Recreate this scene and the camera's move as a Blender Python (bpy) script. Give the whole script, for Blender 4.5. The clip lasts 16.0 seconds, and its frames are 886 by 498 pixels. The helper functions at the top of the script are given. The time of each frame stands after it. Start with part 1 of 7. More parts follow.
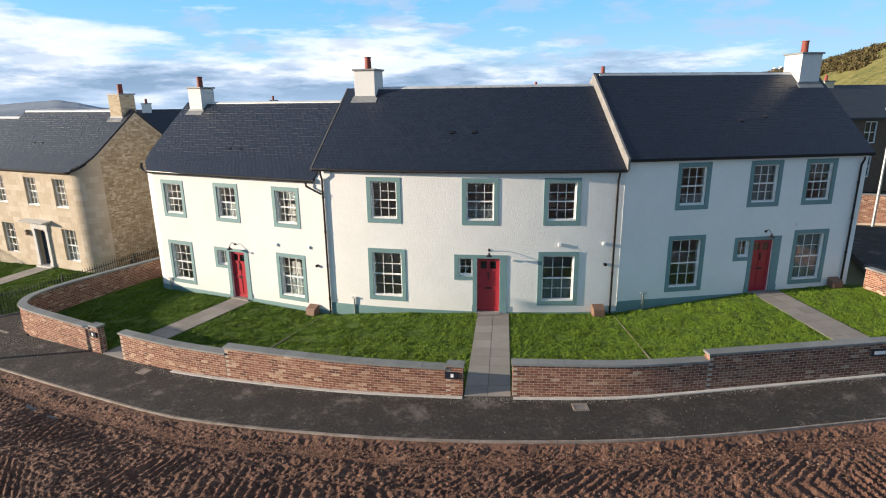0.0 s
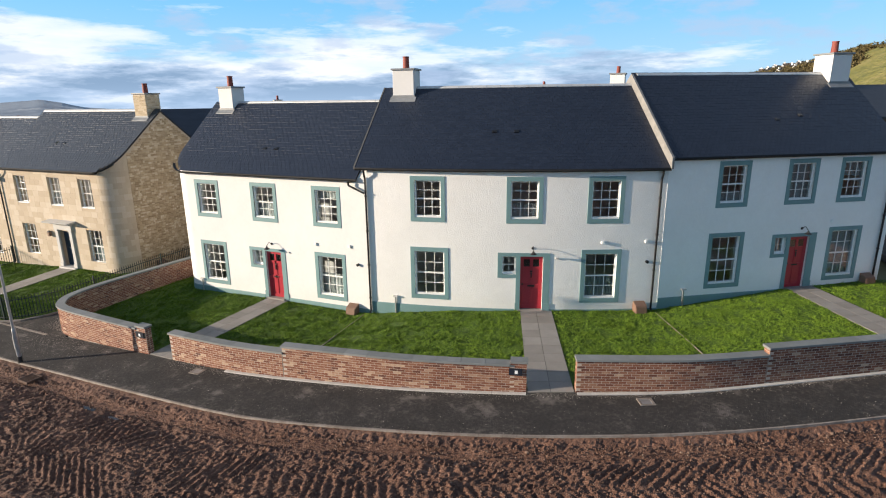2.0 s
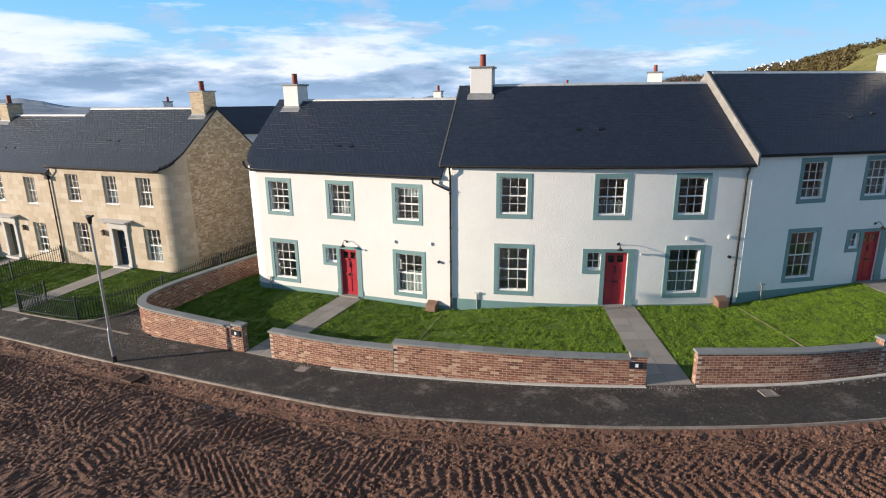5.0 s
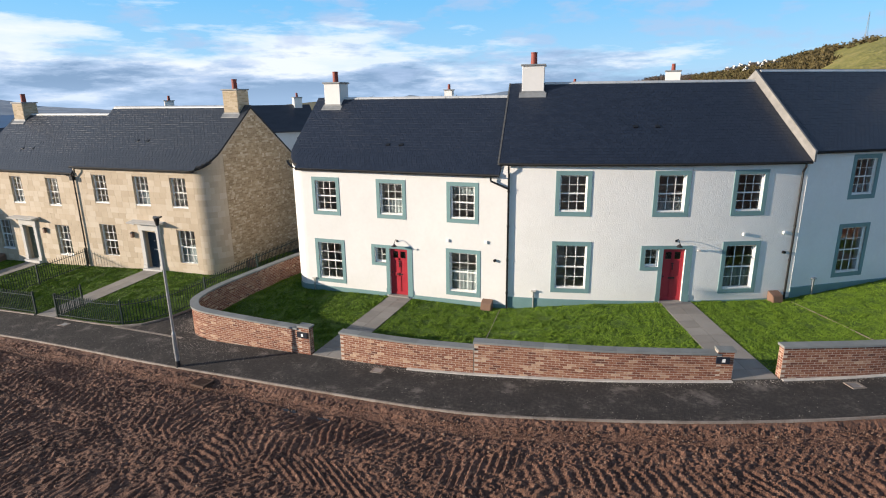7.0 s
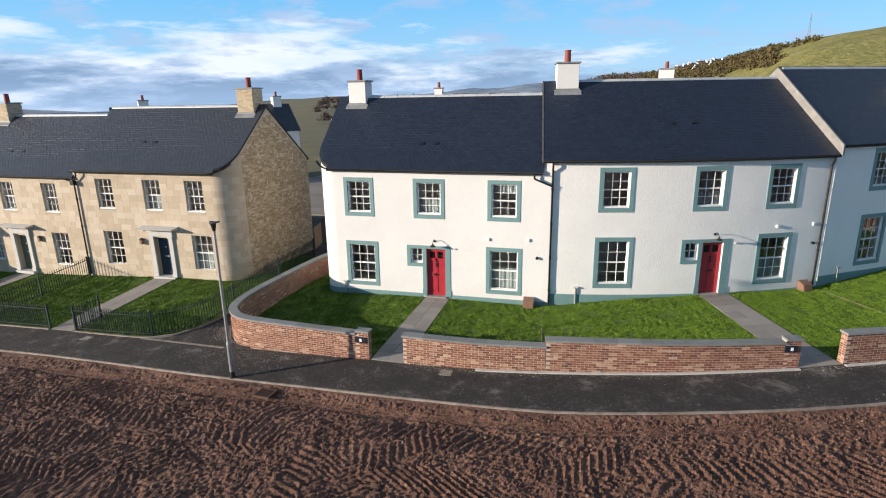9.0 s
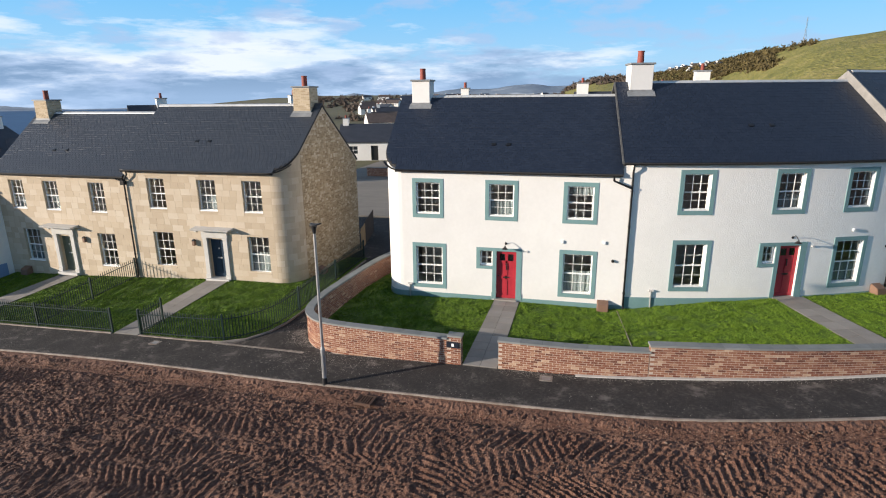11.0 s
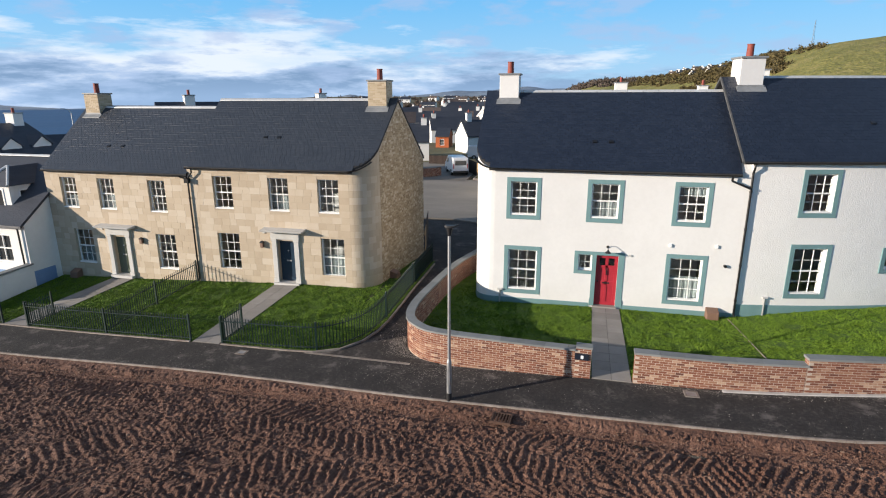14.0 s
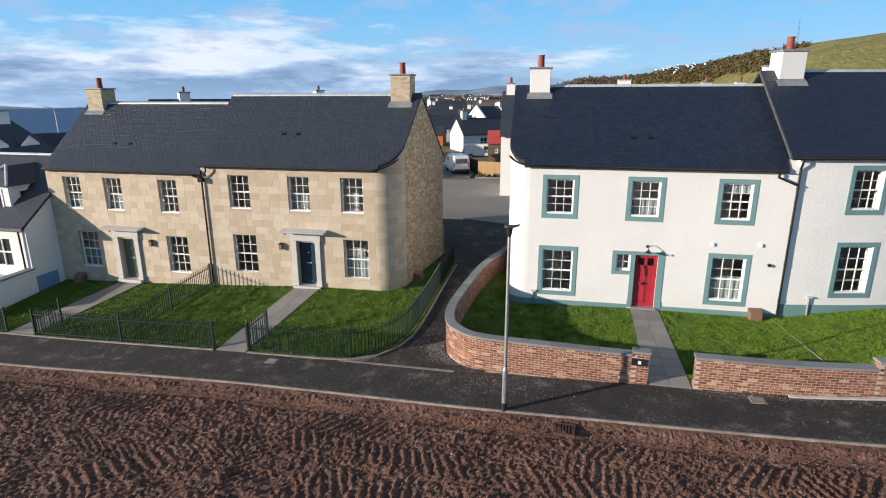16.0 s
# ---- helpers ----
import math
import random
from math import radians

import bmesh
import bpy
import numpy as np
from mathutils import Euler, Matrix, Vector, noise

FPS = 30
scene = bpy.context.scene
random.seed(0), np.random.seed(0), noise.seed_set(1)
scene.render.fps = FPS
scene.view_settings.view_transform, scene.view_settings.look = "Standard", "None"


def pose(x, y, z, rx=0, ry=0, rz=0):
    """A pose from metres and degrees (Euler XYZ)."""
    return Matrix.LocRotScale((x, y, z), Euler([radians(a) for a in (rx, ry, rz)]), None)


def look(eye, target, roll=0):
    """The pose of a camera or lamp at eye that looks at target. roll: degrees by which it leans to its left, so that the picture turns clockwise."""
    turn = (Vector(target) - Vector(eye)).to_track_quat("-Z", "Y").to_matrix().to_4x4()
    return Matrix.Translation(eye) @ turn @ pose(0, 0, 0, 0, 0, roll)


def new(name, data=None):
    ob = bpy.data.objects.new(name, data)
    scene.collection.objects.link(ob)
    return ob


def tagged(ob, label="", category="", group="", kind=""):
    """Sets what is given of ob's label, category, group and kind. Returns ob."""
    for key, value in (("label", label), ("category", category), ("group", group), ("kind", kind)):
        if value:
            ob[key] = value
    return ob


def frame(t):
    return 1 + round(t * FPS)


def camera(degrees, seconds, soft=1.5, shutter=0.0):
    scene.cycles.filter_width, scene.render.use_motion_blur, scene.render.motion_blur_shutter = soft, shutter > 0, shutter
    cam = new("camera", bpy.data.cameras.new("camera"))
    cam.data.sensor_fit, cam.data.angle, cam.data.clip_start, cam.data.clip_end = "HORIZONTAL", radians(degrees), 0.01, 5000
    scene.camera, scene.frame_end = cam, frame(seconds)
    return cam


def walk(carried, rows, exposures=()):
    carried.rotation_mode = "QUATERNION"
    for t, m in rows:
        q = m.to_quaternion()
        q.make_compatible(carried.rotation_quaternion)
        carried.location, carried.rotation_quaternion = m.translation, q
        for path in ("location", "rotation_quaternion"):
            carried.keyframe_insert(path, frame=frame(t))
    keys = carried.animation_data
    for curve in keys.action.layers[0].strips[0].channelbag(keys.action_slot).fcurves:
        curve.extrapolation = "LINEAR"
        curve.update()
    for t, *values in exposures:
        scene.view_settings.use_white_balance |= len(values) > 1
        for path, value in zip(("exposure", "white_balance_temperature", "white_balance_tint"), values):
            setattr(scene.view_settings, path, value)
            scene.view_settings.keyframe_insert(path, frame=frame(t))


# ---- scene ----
cam = camera(76.8, 16.0, soft=1.1)
PATH = [
    (0, (0.726, -0.409, 8.027), (-0.059, 1.357, 7.511), -0.7),
    (0.5, (0.303, -0.611, 7.991), (-0.468, 1.161, 7.478), -0.7),
    (1, (-0.16, -0.825, 7.985), (-0.92, 0.953, 7.473), -0.7),
    (1.5, (-0.593, -1.053, 7.999), (-1.346, 0.727, 7.484), -0.7),
    (2, (-1.099, -1.329, 8.032), (-1.846, 0.453, 7.515), -0.7),
    (2.5, (-1.612, -1.582, 8.043), (-2.35, 0.203, 7.525), -0.7),
    (3, (-2.139, -1.832, 8.053), (-2.874, -0.046, 7.534), -0.7),
    (3.5, (-2.656, -2.047, 8.05), (-3.39, -0.26, 7.532), -0.6),
    (4, (-3.236, -2.316, 8.048), (-3.964, -0.527, 7.529), -0.6),
    (6.5, (-6.564, -3.561, 8.017), (-7.217, -1.744, 7.493), -0.7),
    (7, (-7.324, -3.772, 8.01), (-7.958, -1.949, 7.486), -0.7),
    (7.5, (-8.07, -3.965, 7.986), (-8.666, -2.129, 7.462), -0.7),
    (8, (-8.907, -4.177, 7.998), (-9.455, -2.327, 7.471), -0.8),
    (10.5, (-13.07, -4.901, 8.085), (-13.525, -3.028, 7.553), -0.7),
    (11, (-13.908, -4.97, 8.072), (-14.356, -3.095, 7.541), -0.5),
    (11.5, (-14.672, -4.973, 8.046), (-15.117, -3.096, 7.516), -0.5),
    (12, (-15.422, -4.926, 8.022), (-15.867, -3.049, 7.492), -0.4),
    (12.5, (-16.09, -4.868, 7.953), (-16.533, -2.99, 7.427), -0.3),
    (13, (-16.782, -4.774, 7.909), (-17.224, -2.896, 7.382), -0.3),
    (13.5, (-17.408, -4.682, 7.848), (-17.845, -2.803, 7.321), -0.2),
    (14, (-18.058, -4.571, 7.789), (-18.486, -2.689, 7.264), -0.1),
    (14.5, (-18.566, -4.421, 7.731), (-18.978, -2.535, 7.207), -0.1),
    (15, (-19.072, -4.249, 7.711), (-19.474, -2.362, 7.185), -0.1),
    (15.5, (-19.523, -4.142, 7.67), (-19.918, -2.253, 7.143), -0.1),
    (16, (-20.036, -4.092, 7.622), (-20.409, -2.2, 7.094), -0.1),
]
walk(cam, [(t, look(eye, target, roll)) for t, eye, target, roll in PATH],
     exposures=((0, 0.80, 6950, 10), (2, 0.76, 6900, 10), (4, 0.72, 6780, 10), (8, 0.67, 6600, 10), (12, 0.62, 6480, 10), (16, 0.55, 6380, 10)))

# ---- light ----
SUN_AZ, SUN_EL = math.radians(209.9), math.radians(11.4)   # from where the sun shines, counted from +x
sun_way = Vector((math.cos(SUN_AZ) * math.cos(SUN_EL), math.sin(SUN_AZ) * math.cos(SUN_EL), math.sin(SUN_EL)))
sun = new("sun", bpy.data.lights.new("sun", "SUN"))
sun.data.energy, sun.data.angle, sun.data.color = 5.0, radians(0.6), (1.0, 0.865, 0.71)
sun.matrix_world = look((0, 0, 60), Vector((0, 0, 60)) - sun_way)

world = bpy.data.worlds.new("sky")
scene.world = world
world.use_nodes = True
wt = world.node_tree
wt.nodes.clear()


def wnode(kind, **values):
    n = wt.nodes.new(kind)
    for k, v in values.items():
        n.inputs[k].default_value = v
    return n


sky = wt.nodes.new("ShaderNodeTexSky")
sky.sky_type, sky.sun_disc = "NISHITA", False
sky.sun_elevation, sky.sun_rotation = radians(16), math.pi / 2 - SUN_AZ
sky.air_density, sky.dust_density, sky.ozone_density = 1.0, 0.4, 2.0
wco = wt.nodes.new("ShaderNodeTexCoord")
# clouds lie on a flat layer: direction divided by its height
wsep = wt.nodes.new("ShaderNodeSeparateXYZ")
wt.links.new(wco.outputs["Generated"], wsep.inputs[0])


def wmath(op, a, b=None, clamp=False):
    n = wt.nodes.new("ShaderNodeMath")
    n.operation, n.use_clamp = op, clamp
    for i, v in enumerate((a, b)):
        if v is None:
            continue
        if isinstance(v, (int, float)):
            n.inputs[i].default_value = v
        else:
            wt.links.new(v, n.inputs[i])
    return n.outputs[0]


high = wmath("MAXIMUM", wsep.outputs[2], 0.0)


def wnoise(scale, detail, rough, shift, stretch):
    m = wt.nodes.new("ShaderNodeMapping")
    m.inputs["Location"].default_value, m.inputs["Scale"].default_value = shift, stretch
    wt.links.new(wco.outputs["Generated"], m.inputs[0])
    n = wnode("ShaderNodeTexNoise", Scale=scale, Detail=detail, Roughness=rough)
    wt.links.new(m.outputs[0], n.inputs["Vector"])
    return n.outputs["Fac"]


def wramp(fac, stops):
    r = wt.nodes.new("ShaderNodeValToRGB")
    while len(r.color_ramp.elements) < len(stops):
        r.color_ramp.elements.new(0.5)
    for e, (p, c) in zip(r.color_ramp.elements, stops):
        e.position, e.color = p, (*c, 1)
    wt.links.new(fac, r.inputs[0])
    return r.outputs[0]


def wmix(fac, a, b):
    m = wt.nodes.new("ShaderNodeMix")
    m.data_type = "RGBA"
    for i, v in ((0, fac), (6, a), (7, b)):
        if isinstance(v, tuple):
            m.inputs[i].default_value = (*v, 1)
        elif isinstance(v, float):
            m.inputs[i].default_value = v
        else:
            wt.links.new(v, m.inputs[i])
    return m.outputs[2]


# clear air: paler towards the horizon
air = wramp(high, [(0.0, (3.4, 5.1, 7.3)), (0.05, (2.6, 5.0, 7.5)), (0.15, (1.2, 4.4, 8.0))])
near = wramp(high, [(0.0, (0.9, 0.9, 0.9)), (0.16, (0.75, 0.75, 0.75)), (0.45, (0, 0, 0))])
veiled = wmix(0.10, sky.outputs[0], (4.2, 4.5, 4.8))
clear = wmix(near, veiled, air)
# clouds: long level banks low in the sky, thicker towards -x
west = wmath("MULTIPLY", wmath("ADD", wsep.outputs[0], 0.15), -0.26)
level_low = wmath("SUBTRACT", 0.24, wmath("MULTIPLY", high, 3.1))
bank = wnoise(3.6, 9.0, 0.60, (3.1, 1.7, 0.35), (1.0, 1.0, 6.0))
cover = wmath("ADD", wmath("ADD", bank, west), wmath("MAXIMUM", level_low, -0.30))
veil = wramp(cover, [(0.50, (0, 0, 0)), (0.60, (0.7, 0.7, 0.7)), (0.72, (0.95, 0.95, 0.95))])
# the banks are dark below, at the horizon, and white where the sun reaches their tops
lift = wmath("MULTIPLY", wmath("SUBTRACT", high, 0.06), 3.6)
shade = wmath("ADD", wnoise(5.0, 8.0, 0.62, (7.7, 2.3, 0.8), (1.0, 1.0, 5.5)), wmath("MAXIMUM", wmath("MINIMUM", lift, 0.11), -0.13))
tone = wramp(shade, [(0.34, (1.8, 2.8, 4.4)), (0.44, (3.5, 4.6, 6.4)), (0.54, (6.7, 7.2, 7.9))])
banked = wmix(veil, clear, tone)
# a few small grey-violet puffs in the clear part
puff = wramp(wnoise(7.5, 6.0, 0.55, (1.3, 4.4, 2.1), (1.0, 1.0, 3.2)), [(0.54, (0, 0, 0)), (0.64, (0.6, 0.6, 0.6))])
clouded = wmix(puff, banked, (3.3, 4.4, 6.4))
haze = wramp(high, [(0.0, (0.40, 0.40, 0.40)), (0.03, (0, 0, 0))])
hazed = wmix(haze, clouded, (3.4, 4.9, 7.1))
bg = wnode("ShaderNodeBackground", Strength=0.088)
wt.links.new(hazed, bg.inputs[0])
wout = wt.nodes.new("ShaderNodeOutputWorld")
wt.links.new(bg.outputs[0], wout.inputs[0])


# ---- materials ----
def surf(name, colours, scale=3.0, rough=0.8, bump=0.3, bump_scale=40.0, bump_dist=0.01, rnd=None, spread=0.25,
         stain=None, metal=0.0, stretch=(1, 1, 1), gloss_var=0.1, fine=0.35):
    """A material whose colour runs over the given list by noise at two scales, with relief; rnd: 'object' or 'island' varies each piece."""
    m = bpy.data.materials.new(name)
    m.use_nodes = True
    t = m.node_tree
    p = t.nodes["Principled BSDF"]
    geo = t.nodes.new("ShaderNodeNewGeometry")
    mp = t.nodes.new("ShaderNodeMapping")
    mp.inputs["Scale"].default_value = stretch
    t.links.new(geo.outputs["Position"], mp.inputs[0])

    def noise_at(s, detail=4.0, r=0.6):
        n = t.nodes.new("ShaderNodeTexNoise")
        n.inputs["Scale"].default_value, n.inputs["Detail"].default_value, n.inputs["Roughness"].default_value = s, detail, r
        t.links.new(mp.outputs[0], n.inputs["Vector"])
        return n.outputs["Fac"]

    def mth(op, a, b):
        n = t.nodes.new("ShaderNodeMath")
        n.operation = op
        for i, v in enumerate((a, b)):
            if isinstance(v, (int, float)):
                n.inputs[i].default_value = v
            else:
                t.links.new(v, n.inputs[i])
        return n.outputs[0]

    big, small = noise_at(scale), noise_at(scale * 9.0, 3.0)
    fac = mth("ADD", mth("MULTIPLY", big, 1 - fine), mth("MULTIPLY", small, fine))
    if rnd:
        src = t.nodes.new("ShaderNodeObjectInfo").outputs["Random"] if rnd == "object" else geo.outputs["Random Per Island"]
        fac = mth("ADD", mth("MULTIPLY", fac, 1 - spread), mth("MULTIPLY", src, spread))
        lo, hi = 0.5 * (1 - spread) - 0.13 * (1 - spread), 0.5 * (1 - spread) + 0.13 * (1 - spread) + spread
    else:
        lo, hi = 0.34, 0.66
    ramp = t.nodes.new("ShaderNodeValToRGB")
    while len(ramp.color_ramp.elements) < len(colours):
        ramp.color_ramp.elements.new(0.5)
    for i, (e, c) in enumerate(zip(ramp.color_ramp.elements, colours)):
        e.position, e.color = lo + (hi - lo) * i / max(1, len(colours) - 1), (*c, 1)
    t.links.new(fac, ramp.inputs[0])
    colour = ramp.outputs[0]
    if stain:
        sc, at, amount, scol = stain
        r2 = t.nodes.new("ShaderNodeValToRGB")
        r2.color_ramp.elements[0].position, r2.color_ramp.elements[1].position = at, at + 0.14
        r2.color_ramp.elements[0].color, r2.color_ramp.elements[1].color = (0, 0, 0, 1), (amount, amount, amount, 1)
        t.links.new(noise_at(sc, 6.0, 0.65), r2.inputs[0])
        mx = t.nodes.new("ShaderNodeMix")
        mx.data_type = "RGBA"
        t.links.new(r2.outputs[0], mx.inputs[0])
        t.links.new(colour, mx.inputs[6])
        mx.inputs[7].default_value = (*scol, 1)
        colour = mx.outputs[2]
    t.links.new(colour, p.inputs["Base Color"])
    t.links.new(mth("ADD", mth("MULTIPLY", small, gloss_var * 2), rough - gloss_var), p.inputs["Roughness"])
    p.inputs["Metallic"].default_value = metal
    if bump:
        b = t.nodes.new("ShaderNodeBump")
        b.inputs["Strength"].default_value, b.inputs["Distance"].default_value = bump, bump_dist
        t.links.new(noise_at(bump_scale, 3.0, 0.6), b.inputs["Height"])
        t.links.new(b.outputs[0], p.inputs["Normal"])
    return m


W = {}
W["render_smooth"] = surf("smooth_white_render", [(0.65, 0.645, 0.635), (0.71, 0.705, 0.695)], 0.8, 0.85, 0.25, 60, 0.004, stain=(0.35, 0.62, 0.25, (0.70, 0.68, 0.63)))
W["render_rough"] = surf("rough_cast_white_render", [(0.75, 0.74, 0.72), (0.81, 0.80, 0.78)], 0.8, 0.9, 0.5, 24.0, 0.021, stain=(0.5, 0.62, 0.25, (0.68, 0.66, 0.62)))
W["render_faint"] = surf("lightly_cast_white_render", [(0.80, 0.79, 0.77), (0.86, 0.85, 0.83)], 0.8, 0.88, 0.4, 12.0, 0.015, stain=(0.35, 0.62, 0.25, (0.70, 0.68, 0.63)))
W["inside"] = surf("plain_inside_wall", [(0.54, 0.56, 0.58), (0.60, 0.62, 0.64)], 1.0, 0.9, 0)
W["teal"] = surf("teal_masonry_paint", [(0.135, 0.245, 0.255), (0.165, 0.285, 0.295)], 2.0, 0.6, 0.2, 90, 0.002)
for tint, tones in (("slate", [(0.025, 0.031, 0.043), (0.034, 0.041, 0.054), (0.048, 0.055, 0.068)]), ("blue_slate", [(0.009, 0.014, 0.028), (0.014, 0.021, 0.038), (0.022, 0.030, 0.050)])):
    W[tint] = surf(tint + "_piece", tones, 14.0, 0.40, 0.7, 38, 0.008, rnd="object", spread=0.16, gloss_var=0.16)
    W[tint + "_rest"] = surf(tint + "_field", tones, 14.0, 0.40, 0.7, 38, 0.008, rnd="island", spread=0.16, gloss_var=0.16)
W["slate_base"] = surf("slate_underlay", [(0.02, 0.02, 0.022), (0.03, 0.03, 0.032)], 3.0, 0.9, 0)
W["zinc"] = surf("pale_zinc_ridge", [(0.50, 0.52, 0.53), (0.66, 0.67, 0.68)], 2.0, 0.45, 0.1, 30, 0.004, rnd="object", spread=0.2, metal=0.3)
W["lead"] = surf("grey_lead_flashing", [(0.16, 0.17, 0.18), (0.26, 0.27, 0.28)], 3.0, 0.5, 0.2, 25, 0.005)
W["black"] = surf("black_gutter_plastic", [(0.007, 0.007, 0.008), (0.011, 0.011, 0.012)], 3.0, 0.32, 0)
W["white_paint"] = surf("white_window_paint", [(0.78, 0.78, 0.77), (0.84, 0.84, 0.83)], 2.0, 0.4, 0)
W["red"] = surf("red_door_paint", [(0.34, 0.022, 0.036), (0.41, 0.030, 0.046)], 2.0, 0.38, 0.05, 30, 0.002)
W["dark_blue"] = surf("dark_blue_door_paint", [(0.012, 0.030, 0.055), (0.018, 0.042, 0.072)], 2.0, 0.35, 0)
W["sage"] = surf("grey_green_door_paint", [(0.10, 0.12, 0.09), (0.13, 0.15, 0.11)], 2.0, 0.4, 0)
W["ashlar"] = surf("sandstone_block", [(0.41, 0.33, 0.24), (0.48, 0.395, 0.295), (0.55, 0.475, 0.38)], 2.2, 0.85, 0.4, 35, 0.006, rnd="object", spread=0.52)
W["mortar"] = surf("sand_mortar", [(0.42, 0.34, 0.25), (0.48, 0.395, 0.295)], 4.0, 0.95, 0.3, 50, 0.004)
W["rubble"] = surf("rubble_stone", [(0.27, 0.19, 0.11), (0.36, 0.265, 0.165), (0.45, 0.345, 0.22), (0.62, 0.53, 0.40)], 2.5, 0.9, 0.5, 30, 0.010, rnd="island", spread=0.55)
W["dressed"] = surf("pale_dressed_stone", [(0.46, 0.45, 0.43), (0.54, 0.53, 0.51)], 2.0, 0.8, 0.3, 40, 0.004)
W["verge"] = surf("grey_verge_mortar", [(0.055, 0.056, 0.058), (0.105, 0.106, 0.106)], 4.0, 0.85, 0.4, 30, 0.006)
W["skew"] = surf("weathered_skew_stone", [(0.17, 0.165, 0.16), (0.28, 0.27, 0.26)], 3.0, 0.85, 0.4, 30, 0.006)
W["brick"] = surf("clay_brick", [(0.085, 0.034, 0.025), (0.15, 0.053, 0.032), (0.19, 0.068, 0.040), (0.205, 0.08, 0.047), (0.22, 0.09, 0.054), (0.25, 0.115, 0.07), (0.29, 0.15, 0.095), (0.52, 0.38, 0.27)], 9.0, 0.9, 0.6, 60, 0.008, rnd="object", spread=0.72)
W["brick_rest"] = surf("clay_brick_joined", [(0.085, 0.034, 0.025), (0.15, 0.053, 0.032), (0.19, 0.068, 0.040), (0.205, 0.08, 0.047), (0.22, 0.09, 0.054), (0.25, 0.115, 0.07), (0.29, 0.15, 0.095), (0.52, 0.38, 0.27)], 9.0, 0.9, 0.6, 60, 0.008, rnd="island", spread=0.72)
W["brick_mortar"] = surf("brick_mortar", [(0.40, 0.325, 0.265), (0.51, 0.43, 0.36)], 5.0, 0.95, 0.3, 60, 0.004)
W["coping"] = surf("grey_concrete_coping", [(0.15, 0.16, 0.16), (0.24, 0.25, 0.25)], 3.0, 0.75, 0.3, 50, 0.004, rnd="object", spread=0.25)
W["tarmac"] = surf("fresh_asphalt", [(0.011, 0.0098, 0.0095), (0.028, 0.0245, 0.0235), (0.075, 0.064, 0.059)], 1.3, 0.92, 1.0, 45, 0.025, fine=0.6, stain=(1.3, 0.565, 0.75, (0.17, 0.148, 0.135)))
W["road_far"] = surf("worn_road", [(0.17, 0.155, 0.135), (0.25, 0.225, 0.195)], 0.35, 0.85, 0.2, 30, 0.01, stretch=(0.4, 1, 1))
W["kerb"] = surf("concrete_edging", [(0.15, 0.12, 0.10), (0.32, 0.28, 0.25)], 3.0, 0.85, 0.3, 40, 0.006, stain=(1.6, 0.56, 0.7, (0.18, 0.11, 0.08)))
W["paving"] = surf("paving_flag", [(0.20, 0.185, 0.17), (0.30, 0.28, 0.26)], 2.0, 0.85, 0.3, 50, 0.004, rnd="object", spread=0.3)
W["joint"] = surf("paving_joint", [(0.09, 0.085, 0.08), (0.13, 0.12, 0.11)], 4.0, 0.95, 0)
W["mud"] = surf("red_brown_earth", [(0.070, 0.032, 0.021), (0.152, 0.072, 0.047), (0.28, 0.152, 0.104)], 1.1, 0.85, 1.0, 40, 0.06, stain=(0.6, 0.58, 0.55, (0.17, 0.070, 0.042)), fine=0.6)
W["turf"] = surf("lawn_turf", [(0.026, 0.056, 0.005), (0.050, 0.098, 0.007), (0.080, 0.135, 0.012)], 1.2, 0.95, 0.8, 30, 0.03, fine=0.5)
W["blade"] = surf("grass_blade", [(0.046, 0.104, 0.005), (0.112, 0.200, 0.009), (0.205, 0.315, 0.021)], 1.0, 0.8, 0, rnd="island", spread=0.4)
W["green_iron"] = surf("dark_green_railing_paint", [(0.003, 0.017, 0.016), (0.005, 0.025, 0.024)], 3.0, 0.45, 0)
W["galv"] = surf("galvanised_steel", [(0.34, 0.35, 0.36), (0.46, 0.47, 0.48)], 4.0, 0.45, 0, metal=0.7)
W["dark_metal"] = surf("dark_grey_metal", [(0.02, 0.02, 0.022), (0.04, 0.04, 0.042)], 4.0, 0.45, 0, metal=0.4)
W["terracotta"] = surf("terracotta_pot", [(0.20, 0.042, 0.030), (0.28, 0.062, 0.042)], 4.0, 0.7, 0.2, 40, 0.003)
W["brown_box"] = surf("brown_meter_box", [(0.165, 0.095, 0.064), (0.21, 0.122, 0.084)], 4.0, 0.6, 0)
W["blind"] = surf("pale_window_blind", [(0.17, 0.20, 0.21), (0.22, 0.25, 0.265)], 2.0, 0.9, 0, stretch=(6, 6, 0.5))
W["plaque"] = surf("dark_slate_plaque", [(0.010, 0.014, 0.024), (0.016, 0.020, 0.032)], 4.0, 0.4, 0)
W["number"] = surf("white_figure_bar", [(0.75, 0.75, 0.75), (0.8, 0.8, 0.8)], 4.0, 0.5, 0)
W["blue_plinth"] = surf("blue_masonry_paint", [(0.16, 0.27, 0.46), (0.19, 0.31, 0.52)], 2.0, 0.6, 0)

W["haunch"] = surf("pale_mortar_haunch", [(0.40, 0.38, 0.36), (0.60, 0.58, 0.56)], 3.0, 0.9, 0.4, 30, 0.008)
W["water"] = surf("muddy_water", [(0.03, 0.022, 0.018), (0.04, 0.03, 0.025)], 2.0, 0.08, 0, gloss_var=0.02)
W["field"] = surf("dull_winter_grass", [(0.075, 0.075, 0.030), (0.115, 0.105, 0.048), (0.15, 0.125, 0.07)], 0.02, 0.95, 0.4, 1.5, 0.2, stain=(0.012, 0.55, 0.7, (0.08, 0.05, 0.035)))

